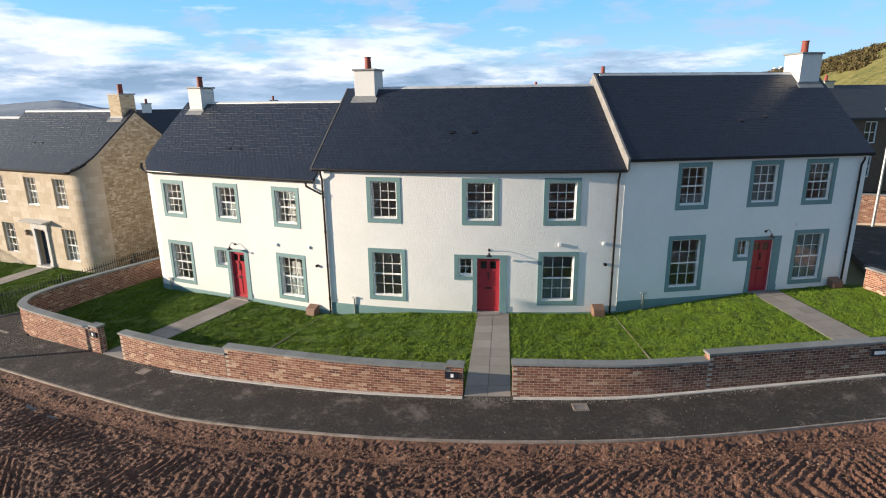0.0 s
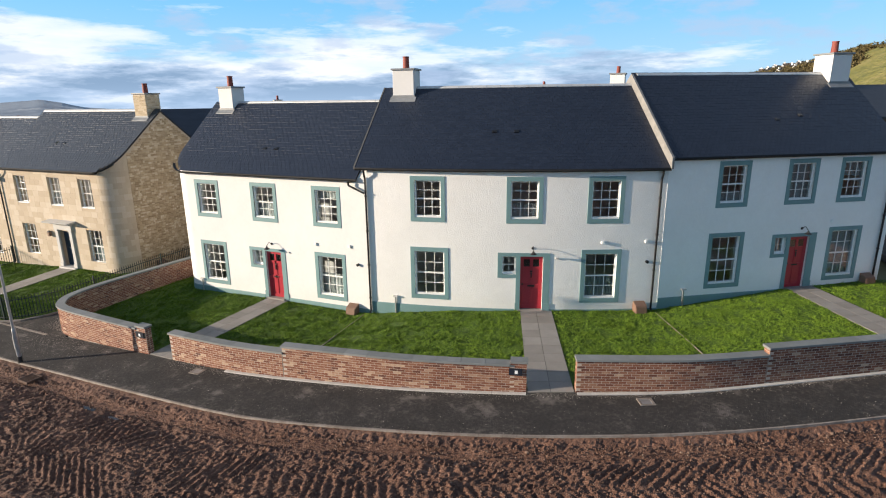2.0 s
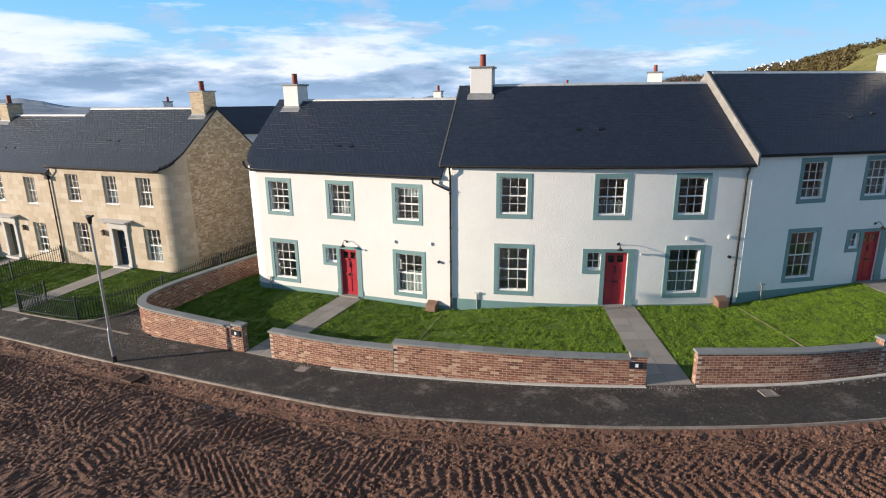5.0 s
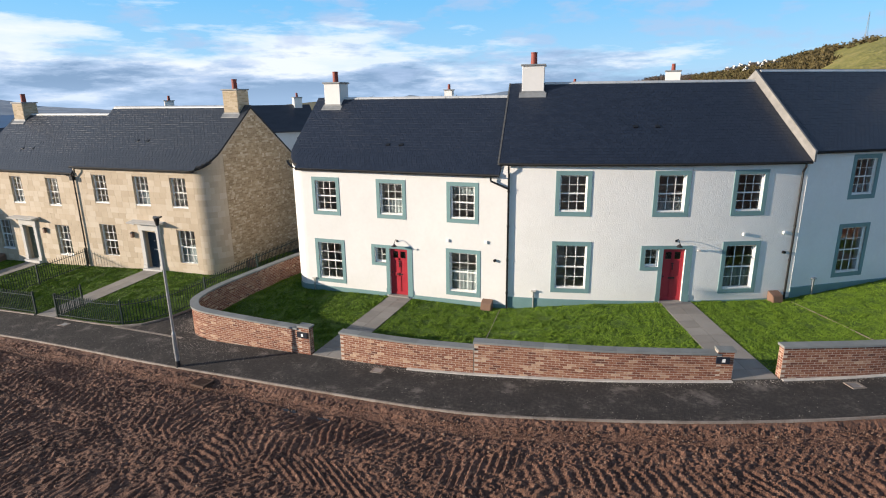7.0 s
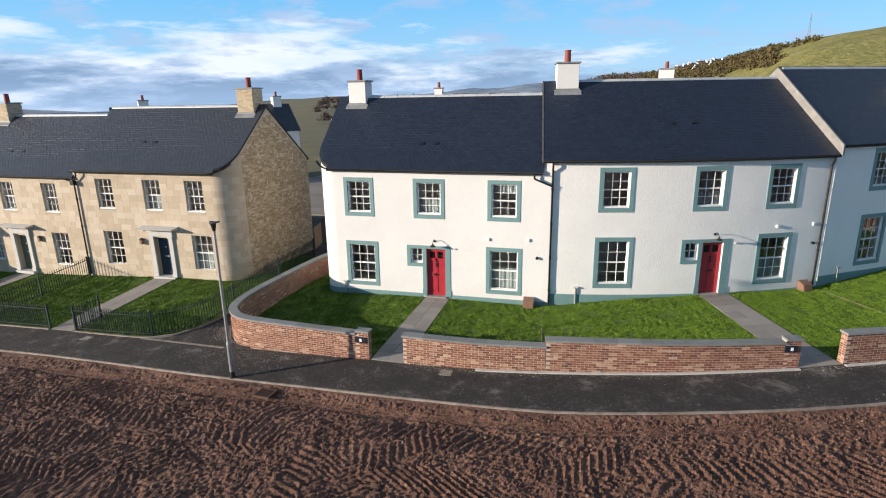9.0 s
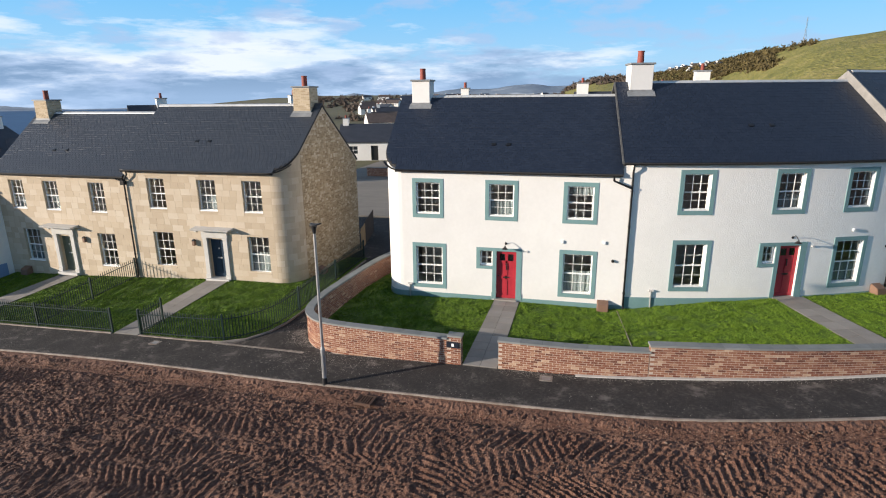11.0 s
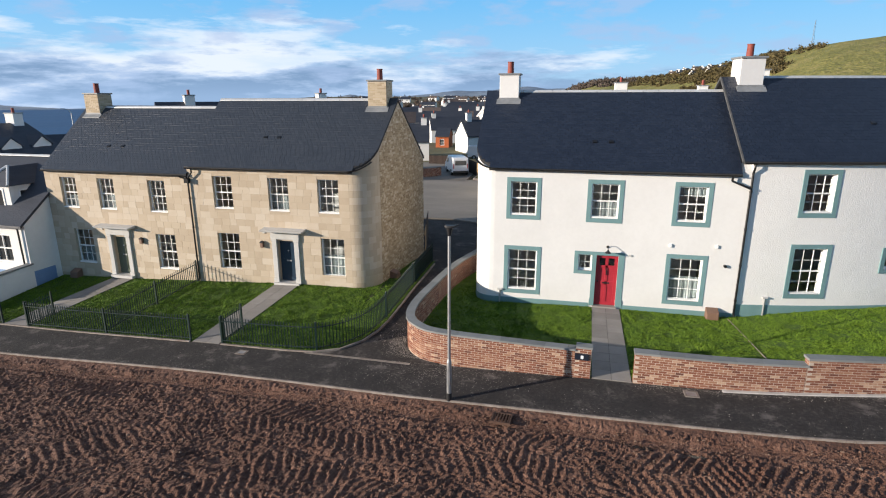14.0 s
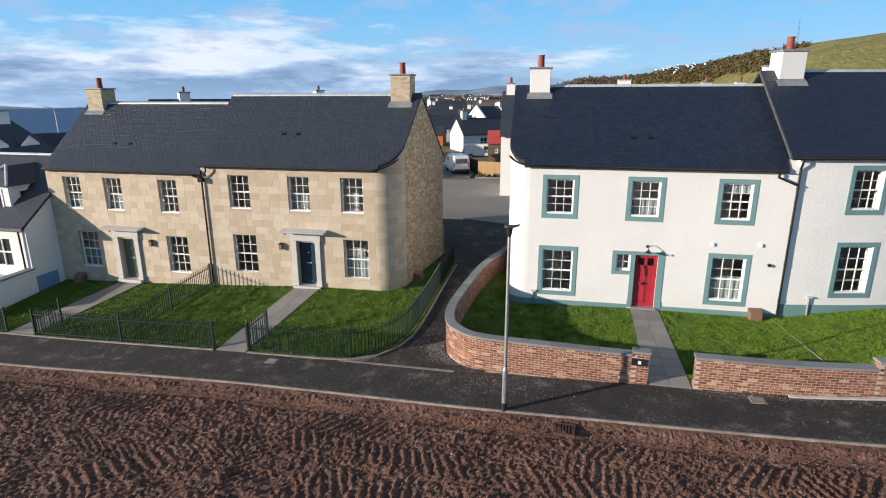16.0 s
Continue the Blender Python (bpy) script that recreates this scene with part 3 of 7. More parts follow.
def roof(h, house, over=0.14, course=0.15, wide=0.21, seed=1, left_over=0.05, right_over=0.05, slate="slate"):
    rng = random.Random(seed)
    run = h.D / 2
    rise = (h.ridge - h.eave) / run
    slope = math.atan(rise)
    length = run / math.cos(slope)
    bm = bmesh.new()
    rows = []
    ds = [-over] + [run * i / 14 for i in range(15)]
    ds = sorted(set(ds + [max(h.rl, h.rr) * i / 6 for i in range(1, 7)]))
    m = 16 if h.k else 2
    back = [h.D - d for d in reversed(ds[:-1])]
    for d in ds + back:
        lo, hi = h.ends(min(max(d, 0.02), h.D)) if d < run else (0.0, h.L + h.shear * d)
        lo, hi = lo - left_over, hi + right_over
        z = h.eave + rise * (d if d <= run else h.D - d)
        row = [bm.verts.new(h.at(lo + (hi - lo) * i / m, d, z)) for i in range(m + 1)]
        row += [bm.verts.new(v.co - Vector((0, 0, 0.09))) for v in reversed(row)]
        rows.append(row)
    for a, b in zip(rows, rows[1:]):
        k = len(a)
        for i in range(k):
            bm.faces.new((a[i], a[(i + 1) % k], b[(i + 1) % k], b[i]))
    bm.faces.new(rows[0])
    bm.faces.new(rows[-1])
    base = part("roof", bm, "slate_base", house, "dark grey slate roof laid in level courses")
    # slates of the front slope, course by course
    count = int((length + over) / course)
    rest_v, rest_f = [], []
    single = 0
    o = LOC[base.name].translation
    for c in range(count + 1):
        along = min(c * course + 0.02, length + over - 0.03)
        d = -over + along * math.cos(slope)
        lo, hi = h.ends(max(d, 0.02))
        lo, hi = lo - left_over, hi + right_over
        n = max(1, round((hi - lo) / wide))
        half = 0.5 if c % 2 else 0.0
        w = (hi - lo) / n
        for i in range(n + (1 if half else 0)):
            s0 = lo + (i - half) * w
            s1 = min(s0 + w, hi)
            s0 = max(s0, lo)
            if s1 - s0 < 0.05:
                continue
            tilt = rng.uniform(-0.003, 0.003)
            t = rng.uniform(0.010, 0.017)
            if single < 300 and h.L * 0.02 < s0 and c < 14:
                single += 1
                z = h.eave + rise * d
                mtx = h.place(s0, d, z + 0.004) @ Matrix.Rotation(slope - 0.02, 4, "X") @ Matrix.Rotation(tilt, 4, "Y")
                kind = (round(s1 - s0, 3), round(course * 1.25, 3), 0.013)
                link("slate", slate_mesh(kind, slate), base, mtx @ Matrix.Translation((0, kind[1] - course * 0.1, 0)))
                continue
            q = len(rest_v)
            for dd, lift in ((d - 0.01, 0.007), (d + course * 1.2 * math.cos(slope), 0.001)):
                zz = h.eave + rise * dd
                for s in (s0 + 0.004, s1 - 0.004):
                    for th in (-0.004, t):
                        p = h.at(s, dd, zz + lift + th + (tilt if s > s0 + 0.01 else -tilt))
                        rest_v.append(tuple(p - o))
            b = q
            rest_f += [(b, b + 2, b + 3, b + 1), (b + 4, b + 5, b + 7, b + 6), (b + 1, b + 3, b + 7, b + 5), (b, b + 1, b + 5, b + 4), (b + 2, b + 6, b + 7, b + 3)]
    me = bpy.data.meshes.new("mesh")
    me.from_pydata(rest_v, [], rest_f)
    me.materials.append(W[slate + "_rest"])
    tagged(link("slate_field", me, base, Matrix.Translation(o)), kind="stuff")
    return base


def ridge_tiles(h, house, material="zinc", step=0.6, lo=0.0, hi=None, w=0.085):
    hi = h.L + h.shear * h.D / 2 if hi is None else hi
    n = round((hi - lo) / step)
    l = (hi - lo) / n
    bm = bmesh.new()
    sl = (h.ridge - h.eave) / (h.D / 2)
    for a, b in (((-w, -w * sl), (0, 0.0)), ((0, 0.0), (w, -w * sl))):
        hexa(bm, [(0.006, a[0], a[1] + 0.015), (l - 0.006, a[0], a[1] + 0.015), (l - 0.006, b[0], b[1] + 0.015), (0.006, b[0], b[1] + 0.015),
                  (0.006, a[0], a[1] + 0.045), (l - 0.006, a[0], a[1] + 0.045), (l - 0.006, b[0], b[1] + 0.05), (0.006, b[0], b[1] + 0.05)])
    me = mesh_of(bm, material)
    for i in range(n):
        link("ridge_tile", me, house, h.place(lo + i * l, h.D / 2, h.ridge + 0.01))


def gutter(h, house, lo, hi, d=-0.17, corner=None):
    bm = bmesh.new()
    pts = []
    if corner == "left":
        for i in range(9):
            q = i / 8 * 0.62 * math.pi / 2
            q = 0.62 * math.pi / 2 - q
            r = h.rl + 0.19
            dd = h.rl - r * math.cos(q)
            pts.append(h.at(h.rl - r * math.sin(q), dd, h.roof_z(max(h.rl - h.rl * math.cos(q), 0)) - 0.10))
    m = 14 if h.k else 2
    a, b = (h.rl if corner == "left" else lo), (h.L - h.rr if corner == "right" else hi)
    pts += [h.at(a + (b - a) * i / m, d, h.eave - 0.155) for i in range(1 if corner == "left" else 0, m + 1)]
    if corner == "right":
        for i in range(1, 9):
            q = i / 8 * 0.62 * math.pi / 2
            r = h.rr + 0.19
            dd = h.rr - r * math.cos(q)
            pts.append(h.at(h.L - h.rr + r * math.sin(q), dd, h.roof_z(max(h.rr - h.rr * math.cos(q), 0)) - 0.10))
    sec = [(0.055 * math.cos(t), 0.055 * math.sin(t)) for t in [math.pi * (1 + i / 6) for i in range(7)]]
    sec += [(0.045 * math.cos(t), 0.045 * math.sin(t)) for t in [math.pi * (2 - i / 6) for i in range(7)]]
    sweep(bm, pts, sec)
    return part("gutter", bm, "black", house, "black half-round gutter", smooth=False)


def frame_ring(bm, w, z0, z1, band, y0, y1, foot=None):
    """One closed frame round an opening that is w wide about x = 0; the band goes outwards (foot: its height below)."""
    a, f = w / 2, band if foot is None else foot
    inn = [(-a, z0), (a, z0), (a, z1), (-a, z1)]
    out = [(-a - band, z0 - f), (a + band, z0 - f), (a + band, z1 + band), (-a - band, z1 + band)]
    rows = [[bm.verts.new((x, y, z)) for x, z in ring] for ring, y in ((inn, y0), (out, y0), (out, y1), (inn, y1))]
    for r in range(4):
        p, q = rows[r], rows[(r + 1) % 4]
        for i in range(4):
            bm.faces.new((p[i], p[(i + 1) % 4], q[(i + 1) % 4], q[i]))


CACHE = {}


def cached(key, make):
    if key not in CACHE:
        CACHE[key] = make()
    return CACHE[key]


def sash_window(h, house, s, z0, z1, width, surround=0.16, surround_mat="teal", depth=0.085, cols=3, rows=4, blind=0.0, stone_sill=False):
    """A sash window in the opening width x (z1 - z0) about s: surround > sash frame, glazing bars, panes, sill, blind."""
    key = (round(width, 3), round(z1 - z0, 3), surround, surround_mat, cols, rows, stone_sill)
    hh = z1 - z0
    m = h.place(s, 0, z0)

    def make_ring():
        bm = bmesh.new()
        if surround:
            frame_ring(bm, width, 0.0, hh, surround, -0.018, 0.03)
        else:
            box(bm, -width / 2 - 0.01, width / 2 + 0.01, -0.03, 0.10, -0.03, 0.0)
        return mesh_of(bevelled(bm, 0.004), surround_mat)

    def make_sash():
        bm = bmesh.new()
        frame_ring(bm, width - 0.10, 0.07, hh - 0.05, 0.05, 0.0, 0.09, 0.07)
        return mesh_of(bevelled(bm, 0.004), "white_paint")

    def make_meeting():
        bm = bmesh.new()
        box(bm, -width / 2 + 0.05, width / 2 - 0.05, 0.01, 0.08, hh / 2 - 0.024, hh / 2 + 0.024)
        return mesh_of(bm, "white_paint")

    aw, b0, b1 = width / 2 - 0.05, 0.07, hh - 0.05

    def make_upright():
        bm = bmesh.new()
        box(bm, -0.0095, 0.0095, 0.015, 0.050, b0, b1)
        return mesh_of(bm, "white_paint")

    def make_cross():
        bm = bmesh.new()
        box(bm, -aw, aw, 0.016, 0.049, -0.009, 0.009)
        return mesh_of(bm, "white_paint")

    def make_pane():
        bm = bmesh.new()
        box(bm, 0, (width - 0.10) / cols, 0.036, 0.042, 0, (hh - 0.12) / rows)
        return mesh_of(bm, "glass")

    def make_sill():
        bm = bmesh.new()
        box(bm, -width / 2 + 0.002, width / 2 - 0.002, -depth + 0.012, 0.0, 0.002, 0.065)
        return mesh_of(bevelled(bm, 0.004), "white_paint")

    win = link("window", cached(("ring", *key), make_ring), house, m, "multi-pane sash window, teal painted surround" if surround else "multi-pane white sash window with stone sill")
    inset = m @ Matrix.Translation((0, depth, 0))
    link("sash_frame", cached(("sash", *key), make_sash), win, inset, "white painted timber sash")
    if rows >= 4:
        link("meeting_rail", cached(("meeting", *key), make_meeting), win, inset)
    for i in range(1, cols):
        link("glazing_bar", cached(("upright", *key), make_upright), win, inset @ Matrix.Translation((-aw + 2 * aw * i / cols, 0, 0)))
    for j in range(1, rows):
        if not (rows >= 4 and j == rows // 2):
            link("glazing_bar", cached(("cross", *key), make_cross), win, inset @ Matrix.Translation((0, 0, b0 + (b1 - b0) * j / rows)))
    link("sill", cached(("sill", *key), make_sill), win, inset, "white sloping inner sill")
    pw, ph = (width - 0.10) / cols, (hh - 0.12) / rows
    for i in range(cols):
        for j in range(rows):
            p = link("pane", cached(("pane", *key), make_pane), win, inset @ Matrix.Translation((-width / 2 + 0.05 + i * pw, 0, 0.07 + j * ph)))
            p.visible_shadow = False
    if blind:
        bm = bmesh.new()
        b0, b1 = (0.02, hh * blind) if blind > 0 else (hh * (1 + blind), hh - 0.02)
        n = 14
        for i in range(n):
            x0, x1 = -width / 2 + 0.03 + (width - 0.06) * i / n, -width / 2 + 0.03 + (width - 0.06) * (i + 1) / n
            y0, y1 = (0.13, 0.145) if i % 2 else (0.145, 0.13)
            hexa(bm, [(x0, y0, b0), (x1, y1, b0), (x1, y1 + 0.006, b0), (x0, y0 + 0.006, b0), (x0, y0, b1), (x1, y1, b1), (x1, y1 + 0.006, b1), (x0, y0 + 0.006, b1)])
        link("blind", mesh_of(bm, "blind"), win, inset, "pale pleated blind")
    return win


def chimney(h, house, s, width, deep, top, material, pot_h=0.47, cap="lead", d=None):
    """A stack on the ridge with flashing, cap and one round pot."""
    d = h.D / 2 if d is None else d
    m = h.place(s, d, 0)
    bm = bmesh.new()
    box(bm, -width / 2, width / 2, -deep / 2, deep / 2, h.ridge - 0.75, top)
    stack = part("chimney", bevelled(bm, 0.01), material, house, "square chimney stack with a thin cap", m)
    bm = bmesh.new()
    box(bm, -width / 2 - 0.06, width / 2 + 0.06, -deep / 2 - 0.06, deep / 2 + 0.06, top, top + 0.07)
    part("cap", bevelled(bm, 0.012), cap, stack, "grey cap slab", m)
    bm = bmesh.new()
    rise = (h.ridge - h.eave) / (h.D / 2)
    zf = h.ridge - rise * deep / 2
    box(bm, -width / 2 - 0.04, width / 2 + 0.04, -deep / 2 - 0.03, -deep / 2 - 0.002, zf - 0.10, zf + 0.10)
    hexa(bm, [(-width / 2 - 0.10, -deep / 2 - 0.20, zf - 0.20 * rise + 0.02), (width / 2 + 0.10, -deep / 2 - 0.20, zf - 0.20 * rise + 0.02),
              (width / 2 + 0.10, -deep / 2, zf + 0.02), (-width / 2 - 0.10, -deep / 2, zf + 0.02),
              (-width / 2 - 0.10, -deep / 2 - 0.20, zf - 0.20 * rise + 0.045), (width / 2 + 0.10, -deep / 2 - 0.20, zf - 0.20 * rise + 0.045),
              (width / 2 + 0.10, -deep / 2, zf + 0.045), (-width / 2 - 0.10, -deep / 2, zf + 0.045)])
    part("flashing", bm, "lead", stack, "lead flashing at the foot", m)
    bm = bmesh.new()
    rod(bm, (0, 0, top + 0.05), (0, 0, top + 0.05 + pot_h), 0.135, 0.12, 16)
    rod(bm, (0, 0, top + 0.03 + pot_h), (0, 0, top + 0.07 + pot_h), 0.135, 0.135, 16)
    part("chimney_pot", bm, "terracotta", stack, "red clay chimney pot", m, smooth=False)


def plinth(h, house, top, material, lo=None, hi=None, out=0.022, gaps=()):
    pts = []
    if h.rl and lo is None:
        for i in range(9):
            q = (1 - i / 8) * math.pi / 2
            pts.append((h.rl - (h.rl) * math.sin(q), h.rl - (h.rl) * math.cos(q)))
    a, b = (h.rl if lo is None else lo), (h.L if hi is None else hi)
    spans, at = [], a
    for g0, g1 in gaps:
        spans.append((at, g0))
        at = g1
    spans.append((at, b))
    for i, (u, v) in enumerate(spans):
        n = max(1, round((v - u) / 0.6))
        line = (pts if i == 0 else []) + [(u + (v - u) * k / n, 0.0) for k in range(n + 1)]
        bm = bmesh.new()
        sweep(bm, [h.at(s, d, 0) for s, d in line], [(0.0, h.base), (out, h.base), (out, top - 0.02), (0.012, top), (0.0, top)])
        part("plinth", bm, material, house, "painted plinth course at the foot of the wall")


def downpipe(h, house, s, z_top, z_end, offset=0.0, d=-0.08, start_s=None):
    bm = bmesh.new()
    a = start_s if start_s is not None else s
    pts = [h.at(a, -0.17, z_top), h.at(a, -0.17, z_top - 0.10), h.at(s, d, z_top - 0.30 - abs(a - s) * 0.35), h.at(s, d, z_end + 0.08), h.at(s, d - 0.08, z_end)]
    pipe(bm, pts, 0.038, 10)
    ob = part("downpipe", bm, "black", house, "black round downpipe with brackets")
    z = z_top - 1.0
    while z > z_end + 0.3:
        b2 = bmesh.new()
        rod(b2, h.at(s, d, z), h.at(s, d, z + 0.06), 0.052, 0.052, 10)
        part("bracket", b2, "black", ob)
        z -= 1.35


def red_door(h, house, s0, s1, z0, top, small0, small_z0, outer0, outer1):
    """The panelled entrance door with its small side window, in one teal surround."""
    mid = (s0 + s1) / 2
    m = h.place(mid, 0, z0)
    w, hh = s1 - s0, top - z0
    a = w / 2
    off = mid
    b = 0.16
    bm = bmesh.new()
    so0, so1 = outer0 - off, outer1 - off
    sm0 = small0 - off
    z_s = small_z0 - z0
    box(bm, a, so1, -0.02, 0.03, 0, hh + 0.13)
    box(bm, a - 0.0, so1 + 0.02, -0.035, -0.02, 0, 0.28)
    box(bm, -a - b, -a, -0.02, 0.03, 0, hh + 0.13)
    box(bm, -a - b - 0.02, -a, -0.035, -0.02, 0, 0.28)
    box(bm, so0, -a - b, -0.02, 0.03, hh, hh + 0.13)
    box(bm, -a, a, -0.02, 0.03, hh, hh + 0.13)
    box(bm, so0, sm0, -0.02, 0.03, z_s - 0.13, hh)
    box(bm, sm0, -a - b, -0.02, 0.03, z_s - 0.13, z_s)
    door = part("door", bm, "teal", house, "red panelled front door with a small side window in a teal surround", m)
    bm = bmesh.new()
    box(bm, -a, a, 0.12, 0.165, 0.02, hh)
    leaf = part("door_leaf", bm, "red", door, "red painted timber leaf", m)
    bm = bmesh.new()
    for x0, x1, q0, q1 in ((-a + 0.02, a - 0.02, 0.03, 0.16), (-a + 0.02, a - 0.02, hh - 0.13, hh - 0.02), (-a + 0.02, -a + 0.12, 0.16, hh - 0.13), (a - 0.12, a - 0.02, 0.16, hh - 0.13),
                           (-0.05, 0.05, 0.16, hh - 0.13), (-a + 0.12, a - 0.12, hh - 0.52, hh - 0.42), (-a + 0.12, a - 0.12, 0.85, 1.0)):
        box(bm, x0, x1, 0.10, 0.12, q0, q1)
    part("stile_frame", bevelled(bm, 0.004), "red", door, "raised stiles and rails", m)
    for x0, x1 in ((-a + 0.13, -0.06), (0.06, a - 0.13)):
        bm = bmesh.new()
        box(bm, x0, x1, 0.113, 0.12, hh - 0.42, hh - 0.14)
        part("door_light", bm, "glass", door, "small square glazed light", m).visible_shadow = True
        bm = bmesh.new()
        box(bm, x0, x1, 0.1185, 0.1195, hh - 0.42, hh - 0.14)
        part("light_backing", bm, "black", door, "", m)
    bm = bmesh.new()
    box(bm, -0.13, 0.13, 0.085, 0.10, 0.90, 0.96)
    part("letter_plate", bevelled(bm, 0.005), "dark_metal", door, "dark metal letter plate", m)
    bm = bmesh.new()
    rod(bm, (0, 0.10, 1.42), (0, 0.075, 1.42), 0.035, 0.035, 10)
    box(bm, -0.02, 0.02, 0.07, 0.09, 1.26, 1.42)
    part("knocker", bm, "dark_metal", door, "dark metal door knocker", m)
    bm = bmesh.new()
    box(bm, -0.045, 0.045, 0.092, 0.10, 1.47, 1.53)
    part("number_bar", bm, "dark_metal", door, "plain dark bar", m)
    bm = bmesh.new()
    rod(bm, (-a + 0.09, 0.10, 1.0), (-a + 0.09, 0.05, 1.0), 0.028, 0.028, 10)
    part("door_knob", bm, "dark_metal", door, "round metal knob", m)
    bm = bmesh.new()
    box(bm, -a - 0.05, a + 0.05, -0.12, 0.2, -0.06, 0.02)
    part("threshold", bm, "paving", door, "stone threshold", m)
    bm = bmesh.new()
    for x0, x1 in ((-a, -a + 0.02), (a - 0.02, a)):
        box(bm, x0, x1, 0.09, 0.20, 0.02, hh)
    box(bm, -a + 0.02, a - 0.02, 0.09, 0.2, hh - 0.02, hh)
    part("door_frame", bm, "red", door, "", m)
    # side window
    sw, sh = (-a - b) - sm0, hh - z_s
    bm = bmesh.new()
    x0, x1 = sm0, -a - b
    for q in ((x0, x0 + 0.06, z_s, hh), (x1 - 0.06, x1, z_s, hh), (x0 + 0.06, x1 - 0.06, z_s, z_s + 0.08), (x0 + 0.06, x1 - 0.06, hh - 0.06, hh),
              ((x0 + x1) / 2 - 0.011, (x0 + x1) / 2 + 0.011, z_s + 0.08, hh - 0.06)):
        box(bm, q[0], q[1], 0.13, 0.19, q[2], q[3])
    zc = (z_s + hh) / 2
    box(bm, x0 + 0.06, x1 - 0.06, 0.135, 0.185, zc - 0.011, zc + 0.011)
    part("sidelight_frame", bm, "white_paint", door, "small four-pane white window beside the door", m)
    bm = bmesh.new()
    box(bm, x0 + 0.04, x1 - 0.04, 0.158, 0.164, z_s + 0.05, hh - 0.04)
    part("sidelight_pane", bm, "glass", door, "", m).visible_shadow = False
    return door


def white_house(name, h, label, material, ups, downs, win_up, win_down, door, plinth_top, seed, blinds=(), over=(0.05, 0.05)):
    house = thing(name, h.at(h.L / 2, h.D / 2, h.base), label, "house", "white terraced houses")
    s0, s1, z0, top, small0, small_z0, outer0, outer1 = door
    ops = []
    for s in ups:
        ops.append((s - win_up[0] / 2, s + win_up[0] / 2, win_up[1], win_up[2]))
    for s in downs:
        ops.append((s - win_down[0] / 2, s + win_down[0] / 2, win_down[1], win_down[2]))
    ops += [(s0, s1, z0, top), (small0, s0 - 0.16, small_z0, top)]
    walls(h, house, ops, material)
    for i, s in enumerate(ups):
        sash_window(h, house, s, win_up[1], win_up[2], win_up[0], blind=blinds[i] if i < len(blinds) else 0)
    for i, s in enumerate(downs):
        sash_window(h, house, s, win_down[1], win_down[2], win_down[0], blind=blinds[3 + i] if 3 + i < len(blinds) else 0)
    red_door(h, house, *door)
    for nm, zz in (("ground_floor", z0 - 0.02), ("upper_floor", (win_up[1] + win_down[2]) / 2 - 0.05), ("attic_floor", h.eave - 0.30)):
        bm = bmesh.new()
        n = 10 if h.k else 1
        c = max(h.rl, h.rr, 0.3) * 0.6
        for i in range(n):
            a, b = c + (h.L - 2 * c) * i / n, c + (h.L - 2 * c) * (i + 1) / n
            hexa(bm, [h.at(s, d, z) for z in (zz - 0.15, zz) for s, d in ((a, 0.33), (b, 0.33), (b, h.D - 0.33), (a, h.D - 0.33))])
        part(nm, bm, "inside", house)
    bm = bmesh.new()
    c = 0.9
    n = 10 if h.k else 1
    for i in range(n):
        a, b = c + (h.L - 2 * c) * i / n, c + (h.L - 2 * c) * (i + 1) / n
        hexa(bm, [h.at(s, d, z) for z in (z0, h.eave - 0.46) for s, d in ((a, 2.6), (b, 2.6), (b, 2.7), (a, 2.7))])
    part("inner_wall", bm, "inside", house)
    plinth(h, house, plinth_top, "teal", gaps=[(s0 - 0.20, outer1 + 0.02)])
    roof(h, house, seed=seed, left_over=over[0], right_over=over[1], slate="blue_slate")
    return house


H4 = House(-21.65, 16.85, 0.0, 9.85, 6.3, 5.29, 8.0, -0.7, round_left=0.8)
H5 = House(-11.80, 16.878, 6.67, 11.0, 6.3, 5.73, 8.50, -0.6, k=0.0326)
H6 = House(-1.35, 20.05, 32.3, 9.57, 6.4, 6.07, 8.88, -0.3)

house4 = white_house("house", H4, "smooth white rendered two-storey house with a rounded corner and slate roof", "render_smooth", (1.91, 4.93, 7.98), (1.94, 8.0),
                     (0.99, 3.36, 4.665), (1.13, 0.32, 1.97), (4.77, 5.58, -0.13, 1.93, 4.09, 1.28, 3.94, 5.80), -0.03, 3, (0, 0.5, -0.3, 0, 0.55), (0.05, -0.38))
house5 = white_house("house", H5, "rough-cast white two-storey house with a gently curved front and slate roof", "render_rough", (2.35, 5.90, 8.80), (2.38, 8.75),
                     (0.99, 3.80, 5.18), (1.15, 0.77, 2.50), (5.80, 6.63, 0.30, 2.40, 5.12, 1.70, 4.96, 6.88), 0.33, 5, (0, 0.4, 0, 0, 0.5), (0.41, 0.02))
# the pale blinds of this house are added in place of reflections in its panes
house6 = white_house("house", H6, "white rendered two-storey house in shade with a slate roof", "render_faint", (2.63, 5.46, 7.68), (2.60, 7.70),
                     (0.97, 4.23, 5.61), (1.15, 1.12, 2.95), (5.32, 6.15, 0.72, 2.80, 4.68, 2.15, 4.53, 6.45), 0.72, 7, (0.3, 0.95, -0.4, 0, 0.95), (0.0, 0.12))
ridge_tiles(H4, house4, "zinc", lo=0.9, w=0.07)
ridge_tiles(H5, house5, "zinc", lo=1.15, step=0.6, w=0.07)
ridge_tiles(H6, house6, "zinc", lo=0.2, hi=8.5, w=0.07)
gutter(H4, house4, 0.8, 9.42, corner="left")
gutter(H5, house5, -0.38, 10.9)
gutter(H6, house6, 0.2, 9.6)
